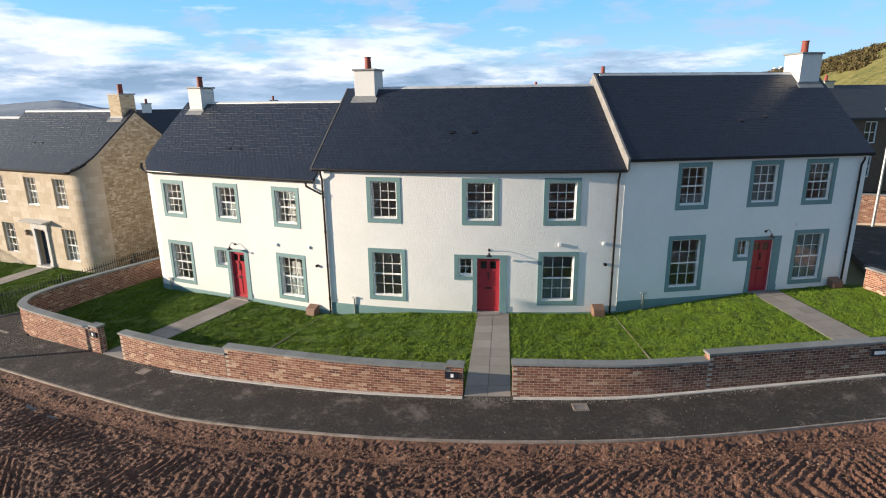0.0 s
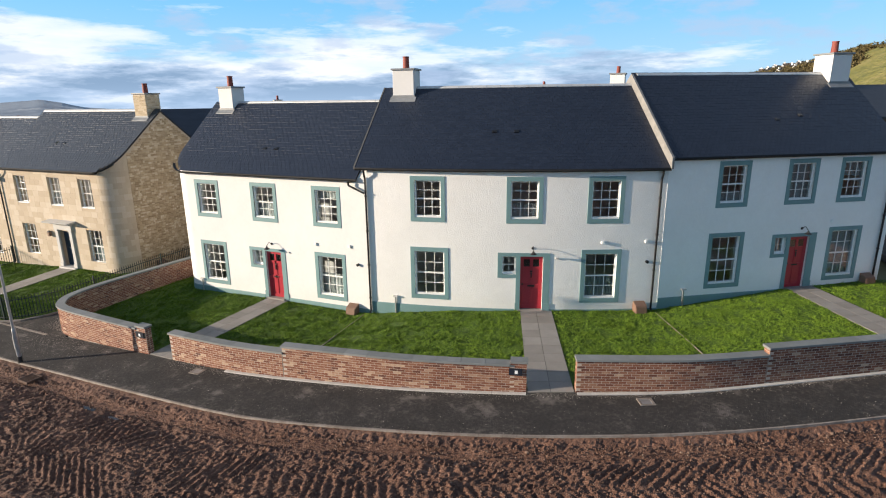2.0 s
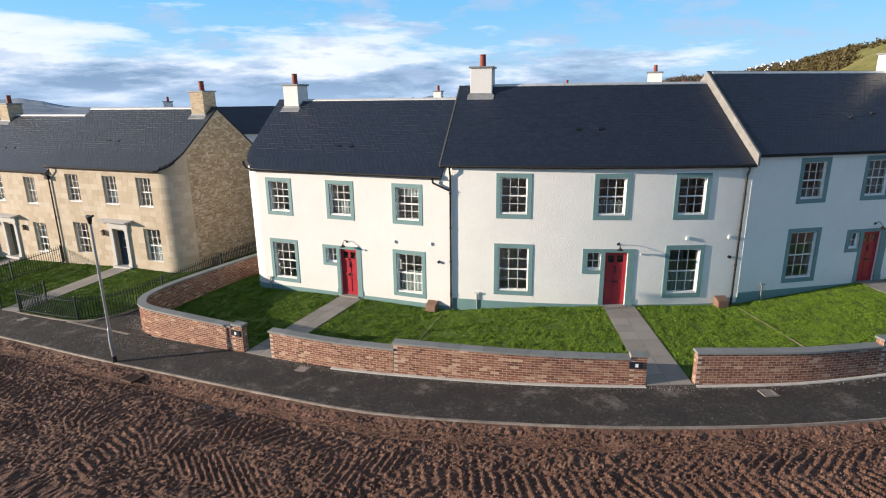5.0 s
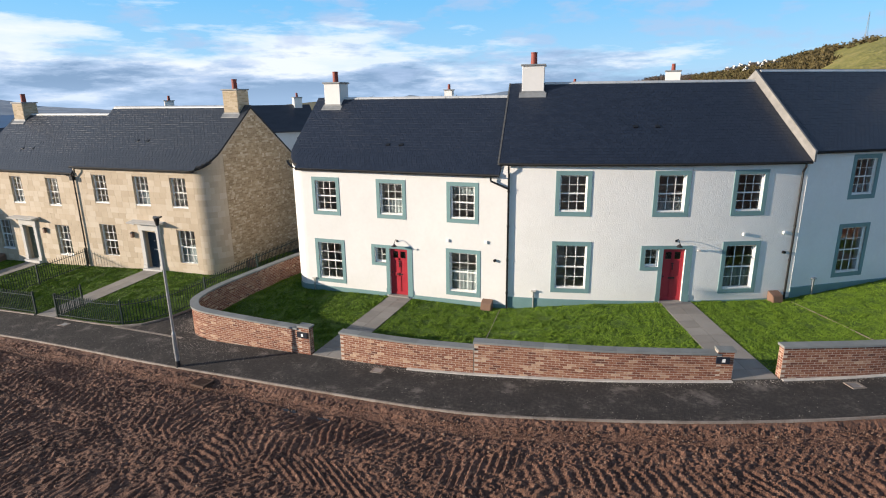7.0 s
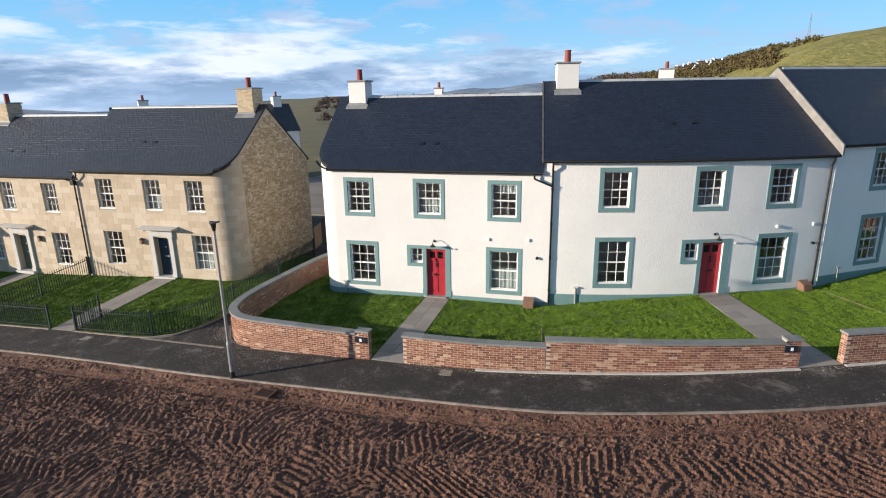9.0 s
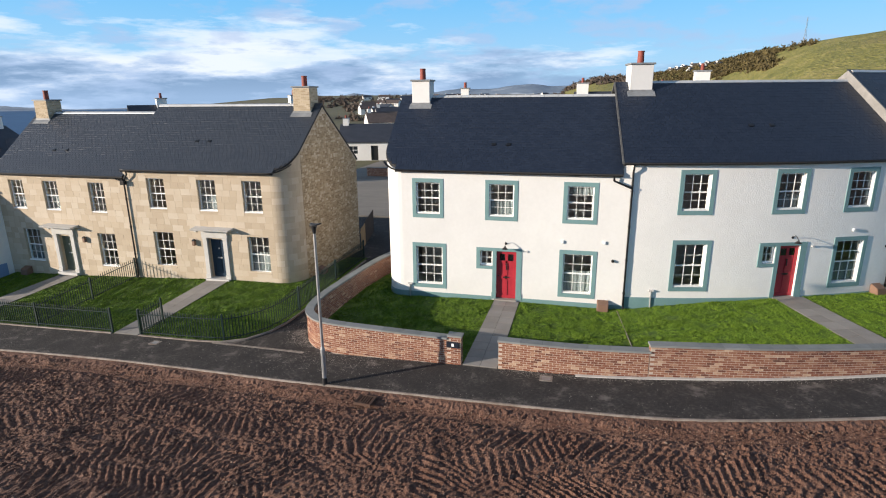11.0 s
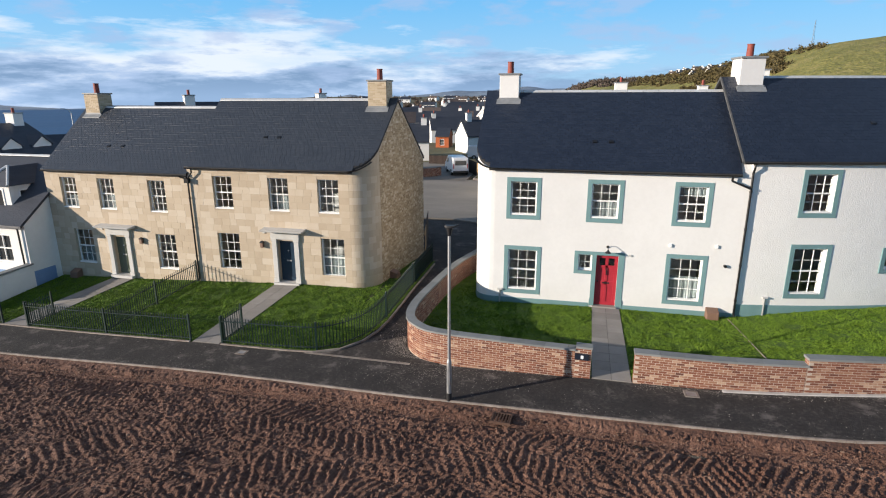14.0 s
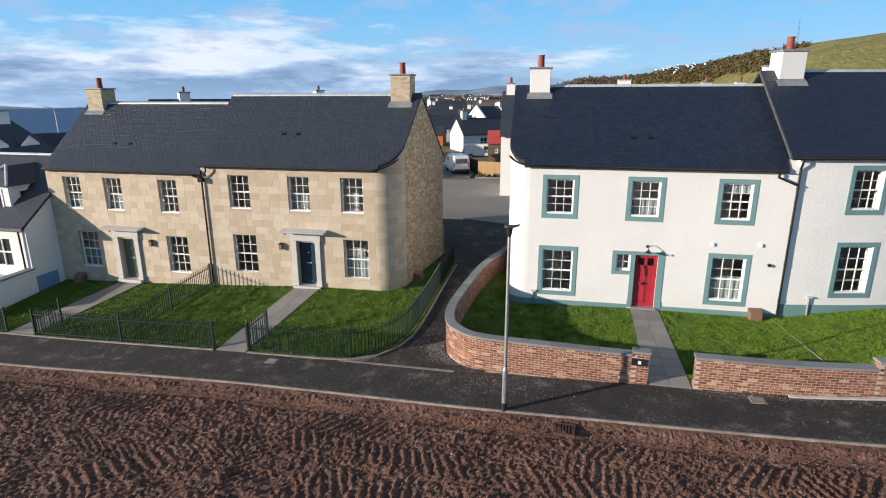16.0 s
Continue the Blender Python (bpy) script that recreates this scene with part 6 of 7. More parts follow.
for h, s, z in ((S1, 3.45, 1.45), (S2, 5.15, 1.25)):
    m = h.place(s, 0, z)
    l2 = tagged(link("wall_lantern", None, None, m), "small dark wall lantern beside a door", "lamp", "wall lanterns")
    bm = bmesh.new()
    box(bm, -0.07, 0.07, -0.16, -0.02, -0.12, 0.10)
    part("body", bevelled(bm, 0.01), "brown_box", l2, "brown metal body", m)
    bm = bmesh.new()
    hexa(bm, [(-0.09, -0.18, 0.10), (0.09, -0.18, 0.10), (0.09, 0.0, 0.10), (-0.09, 0.0, 0.10), (-0.03, -0.11, 0.18), (0.03, -0.11, 0.18), (0.03, -0.06, 0.18), (-0.03, -0.06, 0.18)])
    part("hood", bm, "dark_metal", l2, "", m)


def standpipe(h, s, z0, tall):
    m = h.place(s, -0.05, z0)
    sp = tagged(link("vent_pipe", None, None, m), "slim grey vent pipe with a flat top by the wall", "pipe", "vent pipes")
    bm = bmesh.new()
    rod(bm, (0, 0, -0.1), (0, 0, tall), 0.033, 0.033, 12)
    part("pipe", bm, "galv", sp, "", m)
    bm = bmesh.new()
    box(bm, -0.10, 0.10, -0.05, 0.05, tall, tall + 0.06)
    part("cap", bevelled(bm, 0.008), "dressed", sp, "", m)


standpipe(H4, 1.08, -0.28, 0.55)
standpipe(H5, 1.0, -0.06, 0.66)
standpipe(H6, 1.02, 0.38, 0.6)


def meter_box(h, s, z0, m=None):
    m = m or h.place(s, 0, z0)
    mb = tagged(link("meter_box", None, None, m), "brown plastic meter box half sunk beside the wall", "meter box", "meter boxes")
    bm = bmesh.new()
    hexa(bm, [(-0.22, -0.40, -0.1), (0.22, -0.40, -0.1), (0.22, -0.03, -0.1), (-0.22, -0.03, -0.1), (-0.22, -0.34, 0.30), (0.22, -0.34, 0.30), (0.22, -0.03, 0.42), (-0.22, -0.03, 0.42)])
    part("body", bevelled(bm, 0.02), "brown_box", mb, "", m)
    bm = bmesh.new()
    hexa(bm, [(-0.19, -0.405, 0.02), (0.19, -0.405, 0.02), (0.19, -0.385, 0.02), (-0.19, -0.385, 0.02), (-0.19, -0.365, 0.26), (0.19, -0.365, 0.26), (0.19, -0.345, 0.26), (-0.19, -0.345, 0.26)])
    part("door", bm, "brown_box", mb, "", m)


meter_box(H4, 9.05, -0.25)
meter_box(H5, 10.25, 0.24)
meter_box(H6, 8.9, 0.75)
meter_box(S2, 1.1, -0.8)

meter_box(S1, 0, 0, Matrix.Translation(S1.at(S1.L + S1.shear * 1.9, 1.9, -0.35)) @ Matrix.Rotation(radians(84), 4, "Z"))


# ---- behind the houses ----
W["far_slate"] = surf("distant_slate", [(0.024, 0.029, 0.042), (0.042, 0.048, 0.064)], 1.2, 0.55, 0.5, 9, 0.03, stretch=(0.6, 0.6, 3))
W["far_tile"] = surf("distant_brown_tile", [(0.07, 0.055, 0.05), (0.12, 0.09, 0.08)], 1.2, 0.8, 0.4, 9, 0.03)
W["far_white"] = surf("distant_white_render", [(0.72, 0.71, 0.69), (0.80, 0.79, 0.77)], 0.5, 0.9, 0.2, 20, 0.01)
W["dark_brick"] = surf("weathered_brown_brick", [(0.10, 0.062, 0.045), (0.17, 0.11, 0.08)], 3.0, 0.9, 0.5, 25, 0.02, stretch=(1, 1, 3))
W["cream"] = surf("cream_render", [(0.62, 0.50, 0.36), (0.70, 0.58, 0.43)], 1.0, 0.9, 0.2, 20, 0.01)
W["orange"] = surf("orange_cladding", [(0.42, 0.10, 0.03), (0.50, 0.14, 0.05)], 1.0, 0.8, 0.1, 20, 0.01)
W["red_tin"] = surf("red_roof_sheet", [(0.42, 0.05, 0.05), (0.52, 0.08, 0.07)], 1.0, 0.6, 0.2, 12, 0.01)
W["timber"] = surf("fence_timber", [(0.36, 0.22, 0.10), (0.48, 0.31, 0.16)], 3.0, 0.85, 0.3, 30, 0.004, rnd="object", spread=0.3, stretch=(1, 1, 0.2))
W["dark_timber"] = surf("dark_fence_timber", [(0.035, 0.022, 0.018), (0.06, 0.04, 0.032)], 3.0, 0.85, 0.3, 30, 0.004, rnd="object", spread=0.3, stretch=(1, 1, 0.2))
W["far_window"] = surf("distant_window_glass", [(0.02, 0.025, 0.03), (0.035, 0.04, 0.045)], 1.0, 0.15, 0)


def plain_roof(h, house, material, over=0.25):
    bm = bmesh.new()
    run = h.D / 2
    rise = (h.ridge - h.eave) / run
    rows = []
    for d, z in ((-over, h.eave - rise * over), (run, h.ridge), (h.D + over, h.eave - rise * over)):
        row = [bm.verts.new(h.at(s, d, z + o)) for o in (0.0, 0.14) for s in (-0.1, h.L + 0.1)]
        rows.append(row)
    for a, b in zip(rows, rows[1:]):
        for q in ((2, 3), (3, 1), (1, 0), (0, 2)):
            bm.faces.new((a[q[0]], a[q[1]], b[q[1]], b[q[0]]))
    for r in (rows[0], rows[-1]):
        bm.faces.new((r[0], r[1], r[3], r[2]))
    return part("roof", bm, material, house, "dark pitched roof" if material != "red_tin" else "bright red sheet roof")


def simple_house(h, label, wall="far_white", roof_mat="far_slate", windows=(), stacks=(), door=None, gable_window=None, group="houses behind"):
    house = thing("house", h.at(h.L / 2, h.D / 2, h.base), label, "house", group)
    ops = [(s - w / 2, s + w / 2, z0, z1) for s, w, z0, z1 in windows]
    if door:
        ops.append((door[0] - 0.5, door[0] + 0.5, door[1], door[1] + 2.05))
    walls(h, house, ops, wall, 0.25)
    for s, w, z0, z1 in windows:
        m = h.place(s, 0, z0)
        bm = bmesh.new()
        frame_ring(bm, w - 0.16, 0.08, z1 - z0 - 0.08, 0.08, 0.06, 0.14)
        win = part("window", bm, "white_paint", house, "white framed window", m)
        bm = bmesh.new()
        box(bm, -w / 2 + 0.02, w / 2 - 0.02, 0.15, 0.17, 0.02, z1 - z0 - 0.02)
        part("pane", bm, "far_window", win, "", m)
        for q in ((-w / 2 + 0.08, w / 2 - 0.08, 0.07, 0.13, (z1 - z0) / 2 - 0.03, (z1 - z0) / 2 + 0.03), (-0.02, 0.02, 0.075, 0.125, 0.08, z1 - z0 - 0.08)):
            bm = bmesh.new()
            box(bm, *q)
            part("glazing_bar", bm, "white_paint", win, "", m)
    if door:
        m = h.place(door[0], 0, door[1])
        bm = bmesh.new()
        box(bm, -0.5, 0.5, 0.12, 0.18, 0.0, 2.05)
        part("door", bm, "dark_metal", house, "dark panelled door", m)
    plain_roof(h, house, roof_mat)
    for s, w, top, mat in stacks:
        m = h.place(s, h.D / 2, 0)
        bm = bmesh.new()
        box(bm, -w / 2, w / 2, -w / 2, w / 2, h.ridge - 0.9, top)
        st = part("chimney", bm, mat, house, "plain chimney stack", m)
        bm = bmesh.new()
        box(bm, -w / 2 - 0.07, w / 2 + 0.07, -w / 2 - 0.07, w / 2 + 0.07, top, top + 0.09)
        part("cap", bm, "lead", st, "", m)
        bm = bmesh.new()
        rod(bm, (0, 0, top + 0.09), (0, 0, top + 0.55), 0.14, 0.12, 12)
        part("chimney_pot", bm, "terracotta", st, "", m)
    return house


two_storey = lambda ss, b: [(s, 0.95, b + 3.6, b + 5.0) for s in ss] + [(s, 1.05, b + 0.9, b + 2.5) for s in ss]
simple_house(House(-53.5, 39.5, 46.8, 17.5, 6.4, 4.7, 7.25, -1.0), "white terraced house with a dark slate roof in shade", windows=two_storey((2, 5, 9, 12, 15.5), -1.0),
             stacks=((2.9, 0.9, 7.95, "far_white"), (16.2, 0.9, 8.15, "far_white")))
simple_house(House(-10.5, 37.4, 0, 13.5, 6.4, 5.0, 7.9, 0.0), "white house behind the terrace with a dark roof", stacks=((5.1, 0.95, 9.55, "far_white"),))
simple_house(House(-14.3, 51.4, 2, 12, 6.4, 5.2, 8.15, -0.6), "white house behind the terrace with a slate roof", stacks=((0.7, 1.1, 9.05, "far_white"), (8.2, 0.8, 8.75, "far_white"), (11.2, 0.8, 8.8, "far_white")))
simple_house(House(-24.4, 43.0, 3, 9, 6.6, 4.6, 7.9, -0.6), "tall white gabled house by the back street", windows=two_storey((2, 5), -0.6), stacks=((0.6, 0.7, 8.6, "far_white"),))
simple_house(House(-46.5, 69.0, 14, 9.5, 6.5, 1.9, 4.05, -0.9), "low white cottage with a dark roof and pale blue window", windows=((2.0, 1.4, 0.1, 1.3), (7.6, 1.6, 0.1, 1.3)), door=(5.0, -0.75), stacks=((0.7, 0.8, 4.9, "far_white"), (8.8, 0.8, 4.9, "far_white")))
simple_house(House(-33.8, 82.0, 30, 10.5, 6.0, 1.95, 4.15, -0.9), "low white gabled cottage with a dark roof", windows=((3.4, 1.2, 0.2, 1.4), (5.4, 1.2, 0.2, 1.4)), stacks=((1.2, 0.8, 5.3, "far_white"),))
simple_house(House(-41.3, 92.0, 4, 2.3, 5.0, 1.2, 2.4, -1.2), "small orange clad building between cottages", wall="orange", windows=((1.1, 0.8, -0.4, 0.7),))
simple_house(House(-28.3, 67.4, 5, 3.6, 4.0, 1.95, 3.2, -0.8), "small cream shed with a bright red sheet roof", wall="dark_brick", roof_mat="red_tin", windows=((1.0, 0.5, 0.6, 1.2),))
simple_house(House(9.0, 51.5, 32, 13, 8.5, 6.3, 8.7, 0.4), "brown brick house with a dark hipped-looking roof beyond the side street", wall="dark_brick",
             windows=[(s, 1.1, z, z + 1.7) for s in (2.8, 5.2, 8) for z in (1.6, 4.3)], stacks=((4.3, 0.9, 9.1, "cream"),))
for x, y, turn, L, e, r, mat in ((-52, 118, 12, 11, 2.4, 4.6, "far_slate"), (-46, 132, 4, 9, 2.2, 4.3, "far_tile"), (-40.5, 126, 6, 12, 2.6, 4.8, "far_slate"), (-36, 140, -3, 8, 3.0, 5.2, "far_slate"),
                                 (-62, 122, 30, 10, 2.0, 4.2, "far_tile"), (-30, 112, 8, 9, 2.2, 4.6, "far_slate"), (-45, 104, 20, 10, 1.6, 3.8, "far_slate"), (-56, 160, 10, 12, 2.8, 5.2, "far_slate"),
                                 (-44, 168, -6, 11, 3.2, 5.6, "far_tile"), (-34, 175, 12, 10, 3.4, 5.8, "far_slate"), (-70, 150, 24, 10, 2.6, 4.8, "far_slate"), (-50, 205, 8, 14, 3.6, 6.2, "far_tile"),
                                 (-66, 215, 18, 12, 3.2, 5.8, "far_slate"), (-36, 220, -8, 12, 4.0, 6.5, "far_slate"), (-24, 150, 4, 10, 3.6, 6.0, "far_slate"), (-12, 165, 10, 10, 4.2, 6.8, "far_slate")):
    simple_house(House(x, y, turn, L, 6.5, e, r, -2.5), "small distant pale house with a pitched roof", roof_mat=mat, windows=((2.2, 1.1, e - 1.6, e - 0.4), (L - 2.4, 1.1, e - 1.6, e - 0.4)),
                 stacks=((0.8, 0.8, r + 0.8, "far_white"),), group="distant houses")
# a terrace in the town whose white party walls stand above its slates
terrace = House(-33.5, 108, 42, 22, 6.5, 3.1, 5.5, -1.5)
row = simple_house(terrace, "white terrace with slate roofs between raised white party walls", windows=[(2 + 4 * i, 1.1, 1.3, 2.6) for i in range(5)],
                   stacks=[(5.5 * i + 0.3, 0.8, 6.4, "far_white") for i in range(1, 5)], group="distant houses")
for i in range(5):
    bm = bmesh.new()
    for d0, z0, d1, z1 in ((-0.3, 2.9, 3.25, 5.5), (3.25, 5.5, 6.8, 2.9)):
        hexa(bm, [terrace.at(q, d, z + o) for o in (-0.1, 0.36) for q, d, z in ((5.45 * i - 0.15, d0, z0), (5.45 * i + 0.2, d0, z0), (5.45 * i + 0.2, d1, z1), (5.45 * i - 0.15, d1, z1))])
    part("party_wall", bm, "far_white", row, "raised white party wall")
# left neighbours towards the shore
shore = House(-66.7, 32.7, 90, 9.0, 9.0, 2.6, 5.3, -2.5)
shore_house = simple_house(shore, "dark-roofed cottage with white dormer gables near the shore", wall="far_slate", stacks=((8.0, 1.0, 6.3, "far_white"),))
for s in (7.3, 4.2):
    m = shore.place(s, 0.9, 0)
    bm = bmesh.new()
    lo = [bm.verts.new(q) for q in ((-0.95, 0, 2.4), (0.95, 0, 2.4), (0.95, 0, 3.5), (0, 0, 4.25), (-0.95, 0, 3.5))]
    hi = [bm.verts.new((v.co.x, 2.4, v.co.z)) for v in lo]
    bm.faces.new(lo)
    bm.faces.new(hi[::-1])
    for k in range(5):
        bm.faces.new((lo[k], hi[k], hi[(k + 1) % 5], lo[(k + 1) % 5]))
    dm = part("dormer", bm, "far_white", shore_house, "white gabled dormer", m)
    bm = bmesh.new()
    for sx in (-1, 1):
        hexa(bm, [(sx * x, y, z + o) for o in (0.01, 0.10) for x, y, z in ((0, -0.12, 4.25), (1.08, -0.12, 3.4), (1.08, 2.4, 3.4), (0, 2.4, 4.25))])
    part("dormer_roof", bm, "far_slate", dm, "small slate dormer roof", m)
    bm = bmesh.new()
    box(bm, -0.45, 0.45, -0.02, 0.01, 2.6, 3.3)
    part("dormer_pane", bm, "far_window", dm, "dark pane", m)
simple_house(House(-90, 57.5, 50, 7, 6, 0.2, 2.6, -3), "small brown gabled house near the shore", wall="cream")

# the low white cottage beside the sandstone row
S0 = House(-52.75, 16.15, -1.5, 9.98, 7.0, 2.10, 4.72, -1.3)
cottage = simple_house(S0, "low white cottage with a slate roof, dormer and blue plinth", windows=((8.45, 1.1, 0.15, 1.55), (5.3, 1.1, 0.15, 1.55)), group="white cottages")
bm = bmesh.new()
sweep(bm, [S0.at(0, 0, 0), S0.at(9.98, 0, 0), S0.at(9.98, 1.2, 0)], [(0.0, -1.3), (0.022, -1.3), (0.022, -0.25), (0.0, -0.23)])
part("plinth", bm, "blue_plinth", cottage, "blue painted plinth")
ridge_tiles(House(-52.75, 16.15, -1.5, 9.98, 7.0, 2.24, 4.88, -1.3), cottage, "zinc", lo=0.0)
m = S0.place(7.85, 0.75, 0)
bm = bmesh.new()
hexa(bm, [(-0.75, 0, 2.3), (0.75, 0, 2.3), (0.75, 2.6, 2.3), (-0.75, 2.6, 2.3), (-0.75, 0, 3.75), (0.75, 0, 3.75), (0.75, 2.6, 3.75), (-0.75, 2.6, 3.75)])
dormer = part("dormer", bm, "far_white", cottage, "white dormer with a small hipped slate roof", m)
bm = bmesh.new()
v = [bm.verts.new(p) for p in ((-0.9, -0.15, 3.72), (0.9, -0.15, 3.72), (0.9, 2.8, 3.72), (-0.9, 2.8, 3.72), (0, 0.75, 4.55), (0, 2.8, 4.55))]
for f in ((0, 1, 4), (1, 2, 5, 4), (2, 3, 5), (3, 0, 4, 5), (0, 3, 2, 1)):
    bm.faces.new([v[i] for i in f])
part("dormer_roof", bm, "far_slate", dormer, "small slate dormer roof", m)
for a in ((-0.9, -0.15, 3.76), (0.9, -0.15, 3.76)):
    bm = bmesh.new()
    rod(bm, a, (0, 0.75, 4.58), 0.06, 0.06, 8)
    part("hip_roll", bm, "zinc", dormer, "pale lead hip roll", m)
bm = bmesh.new()
frame_ring(bm, 0.62, 2.72, 3.52, 0.08, -0.03, 0.02)
part("dormer_window", bm, "white_paint", dormer, "white sash frame", m)
bm = bmesh.new()
box(bm, -0.31, 0.31, -0.012, 0.004, 2.72, 3.52)
part("dormer_pane", bm, "far_window", dormer, "dark pane", m)
bm = bmesh.new()
for q in ((0.45, 0.51, 2.78, 3.5), (1.13, 1.19, 2.78, 3.5), (0.51, 1.13, 2.78, 2.85), (0.51, 1.13, 3.43, 3.5), (0.51, 1.13, 3.12, 3.16)):
    box(bm, 0.745, 0.785, *q)
part("side_window", bm, "white_paint", dormer, "white sash frame in the dormer cheek", m)
bm = bmesh.new()
box(bm, 0.745, 0.765, 0.51, 1.13, 2.85, 3.43)
part("dormer_pane", bm, "far_window", dormer, "dark pane", m)
bm = bmesh.new()
pipe(bm, [S0.at(9.7, -0.2, 2.1), S0.at(9.7, -0.1, 1.9), S0.at(9.7, -0.08, -0.9)], 0.04)
part("downpipe", bm, "black", cottage, "black downpipe")
bm = bmesh.new()
wl = [(-42.86, 15.95), (-42.95, 14.3), (-43.0, 12.6)]
for (x0, y0), (x1, y1) in zip(wl, wl[1:]):
    hexa(bm, [(x0 - 0.12, y0, -1.3), (x0 + 0.12, y0, -1.3), (x1 + 0.12, y1, -1.4), (x1 - 0.12, y1, -1.4), (x0 - 0.12, y0, 0.12), (x0 + 0.12, y0, 0.12), (x1 + 0.12, y1, 0.0), (x1 - 0.12, y1, 0.0)])
lowwall = thing("boundary_wall", (-42.95, 14.3, -0.9), "low white rendered boundary wall with grey coping", "wall")
part("wall_body", bm, "far_white", lowwall)
bm = bmesh.new()
for (x0, y0), (x1, y1) in zip(wl, wl[1:]):
    z0, z1 = (0.12, 0.06) if y0 > 15 else (0.06, 0.0)
    hexa(bm, [(x0 - 0.17, y0, z0), (x0 + 0.17, y0, z0), (x1 + 0.17, y1, z1), (x1 - 0.17, y1, z1), (x0 - 0.17, y0, z0 + 0.07), (x0 + 0.17, y0, z0 + 0.07), (x1 + 0.17, y1, z1 + 0.07), (x1 - 0.17, y1, z1 + 0.07)])
part("coping", bm, "coping", lowwall, "grey coping")

# back street, side street, fences
area("road", [(-75, 33.2), (-26, 33.2), (-22, 31.5), (20, 33)], [(-75, 50), (-34, 52), (-20, 53.5), (20, 50)], -60, -6, 0.05, "road_far", "worn pale back street", "road", step=2.0, rows=4)
area("road", [(-40, 52), (-28.6, 52.2)], [(-40, 68), (-28.6, 66)], -40, -28.6, 0.05, "road_far", "worn pale parking court", "road", step=2.0, rows=4)
area("road", [(7.8, 26.6), (14, 22.5), (60, 20)], [(7.8, 37.6), (14, 35), (60, 30)], 7.8, 60, 0.25, "tarmac", "dark asphalt side street", "road", step=1.5, rows=4)


def fence(a, b, z, tall, material, label, wide=0.14):
    a, b = Vector(a), Vector(b)
    n = max(2, round((b - a).length / wide))
    mid = a.lerp(b, 0.5)
    f = thing("fence", (mid.x, mid.y, z), label, "fence", "timber fences")
    bm = bmesh.new()
    box(bm, 0.004, wide - 0.004, -0.012, 0.012, 0, tall)
    me = mesh_of(bm, material)
    for i in range(n):
        p = a.lerp(b, i / n)
        link("board", me, f, Matrix.Translation((p.x, p.y, z)) @ Matrix.Rotation(math.atan2(b.y - a.y, b.x - a.x), 4, "Z"))
    for zz in (0.25, tall - 0.25):
        bm = bmesh.new()
        t = (b - a).normalized()
        r = Vector((-t.y, t.x)) * 0.03
        hexa(bm, [(*(p + q).xy, z + zz + o) for o in (0, 0.07) for p, q in ((a, r * 0.5), (b, r * 0.5), (b, r * 2), (a, r * 2))])
        part("fence_rail", bm, material, f)


fence((-28.0, 55.9), (-22.5, 55.0), -0.65, 1.5, "timber", "pale timber board fence by the back street")
fence((-30.7, 61.5), (-28.0, 56.1), -0.6, 1.5, "dark_timber", "dark timber board fence")
fence((-36.0, 66.2), (-30.9, 66.2), -0.6, 1.1, "dark_timber", "dark timber board fence before a cottage")
fence((-25.42, 23.5), (-25.75, 25.0), -0.6, 1.5, "timber", "pale timber fence closing the yard behind the sandstone house")
fence((-25.76, 25.05), (-26.5, 28.4), -0.6, 1.6, "dark_timber", "dark timber fence along the lane")
brick_wall([(-36.5, 53.5), (-33.2, 53.9), (-31.9, 55.5)], 0.35, 0.35, "low brick wall beside the back street", seed=9)
brick_wall([(9.0, 39.2), (10.6, 39.6), (14.5, 39.0)], 2.3, 2.3, "brick wall across the side street", ends=(False, False), seed=10)

# planter bed by the timber fence
bm = bmesh.new()
for q in ((-27.9, -22.8, 52.9, 53.05), (-27.9, -27.75, 53.05, 54.9)):
    box(bm, *q, -0.9, -0.42)
tagged(part("bed_edging", bm, "kerb", None), "pale kerb round a planted bed", "kerb", kind="structure")


def clumps(name, spots, material, label, category, seed, leaf=0.16, per=160):
    """Shrubs: many small leaves in uneven heaps."""
    rng = np.random.default_rng(seed)
    vs = []
    for x, y, z, rx, rz in spots:
        n = int(per * max(0.4, rx))
        d = rng.normal(size=(n, 3))
        d /= np.linalg.norm(d, axis=1)[:, None]
        d[:, 2] = np.abs(d[:, 2])
        rad = rng.uniform(0.45, 1.05, (n, 1)) * (0.8 + 0.3 * np.sin(5 * d[:, :1] + x) * np.cos(4 * d[:, 1:2] + y))
        c = np.array([x, y, z]) + d * rad * np.array([rx, rx, rz])
        for k in range(3):
            vs.append(c + rng.normal(size=(n, 3)) * leaf)
    tri = []
    for g in range(0, len(vs), 3):
        tri.append(np.stack(vs[g:g + 3], 1).reshape(-1, 3))
    P = np.concatenate(tri)
    n = len(P) // 3
    me = bpy.data.meshes.new("mesh")
    me.from_pydata(P.tolist(), [], np.arange(3 * n).reshape(-1, 3).tolist())
    me.materials.append(W[material])
    return tagged(new(name, me), label, category, kind="stuff")


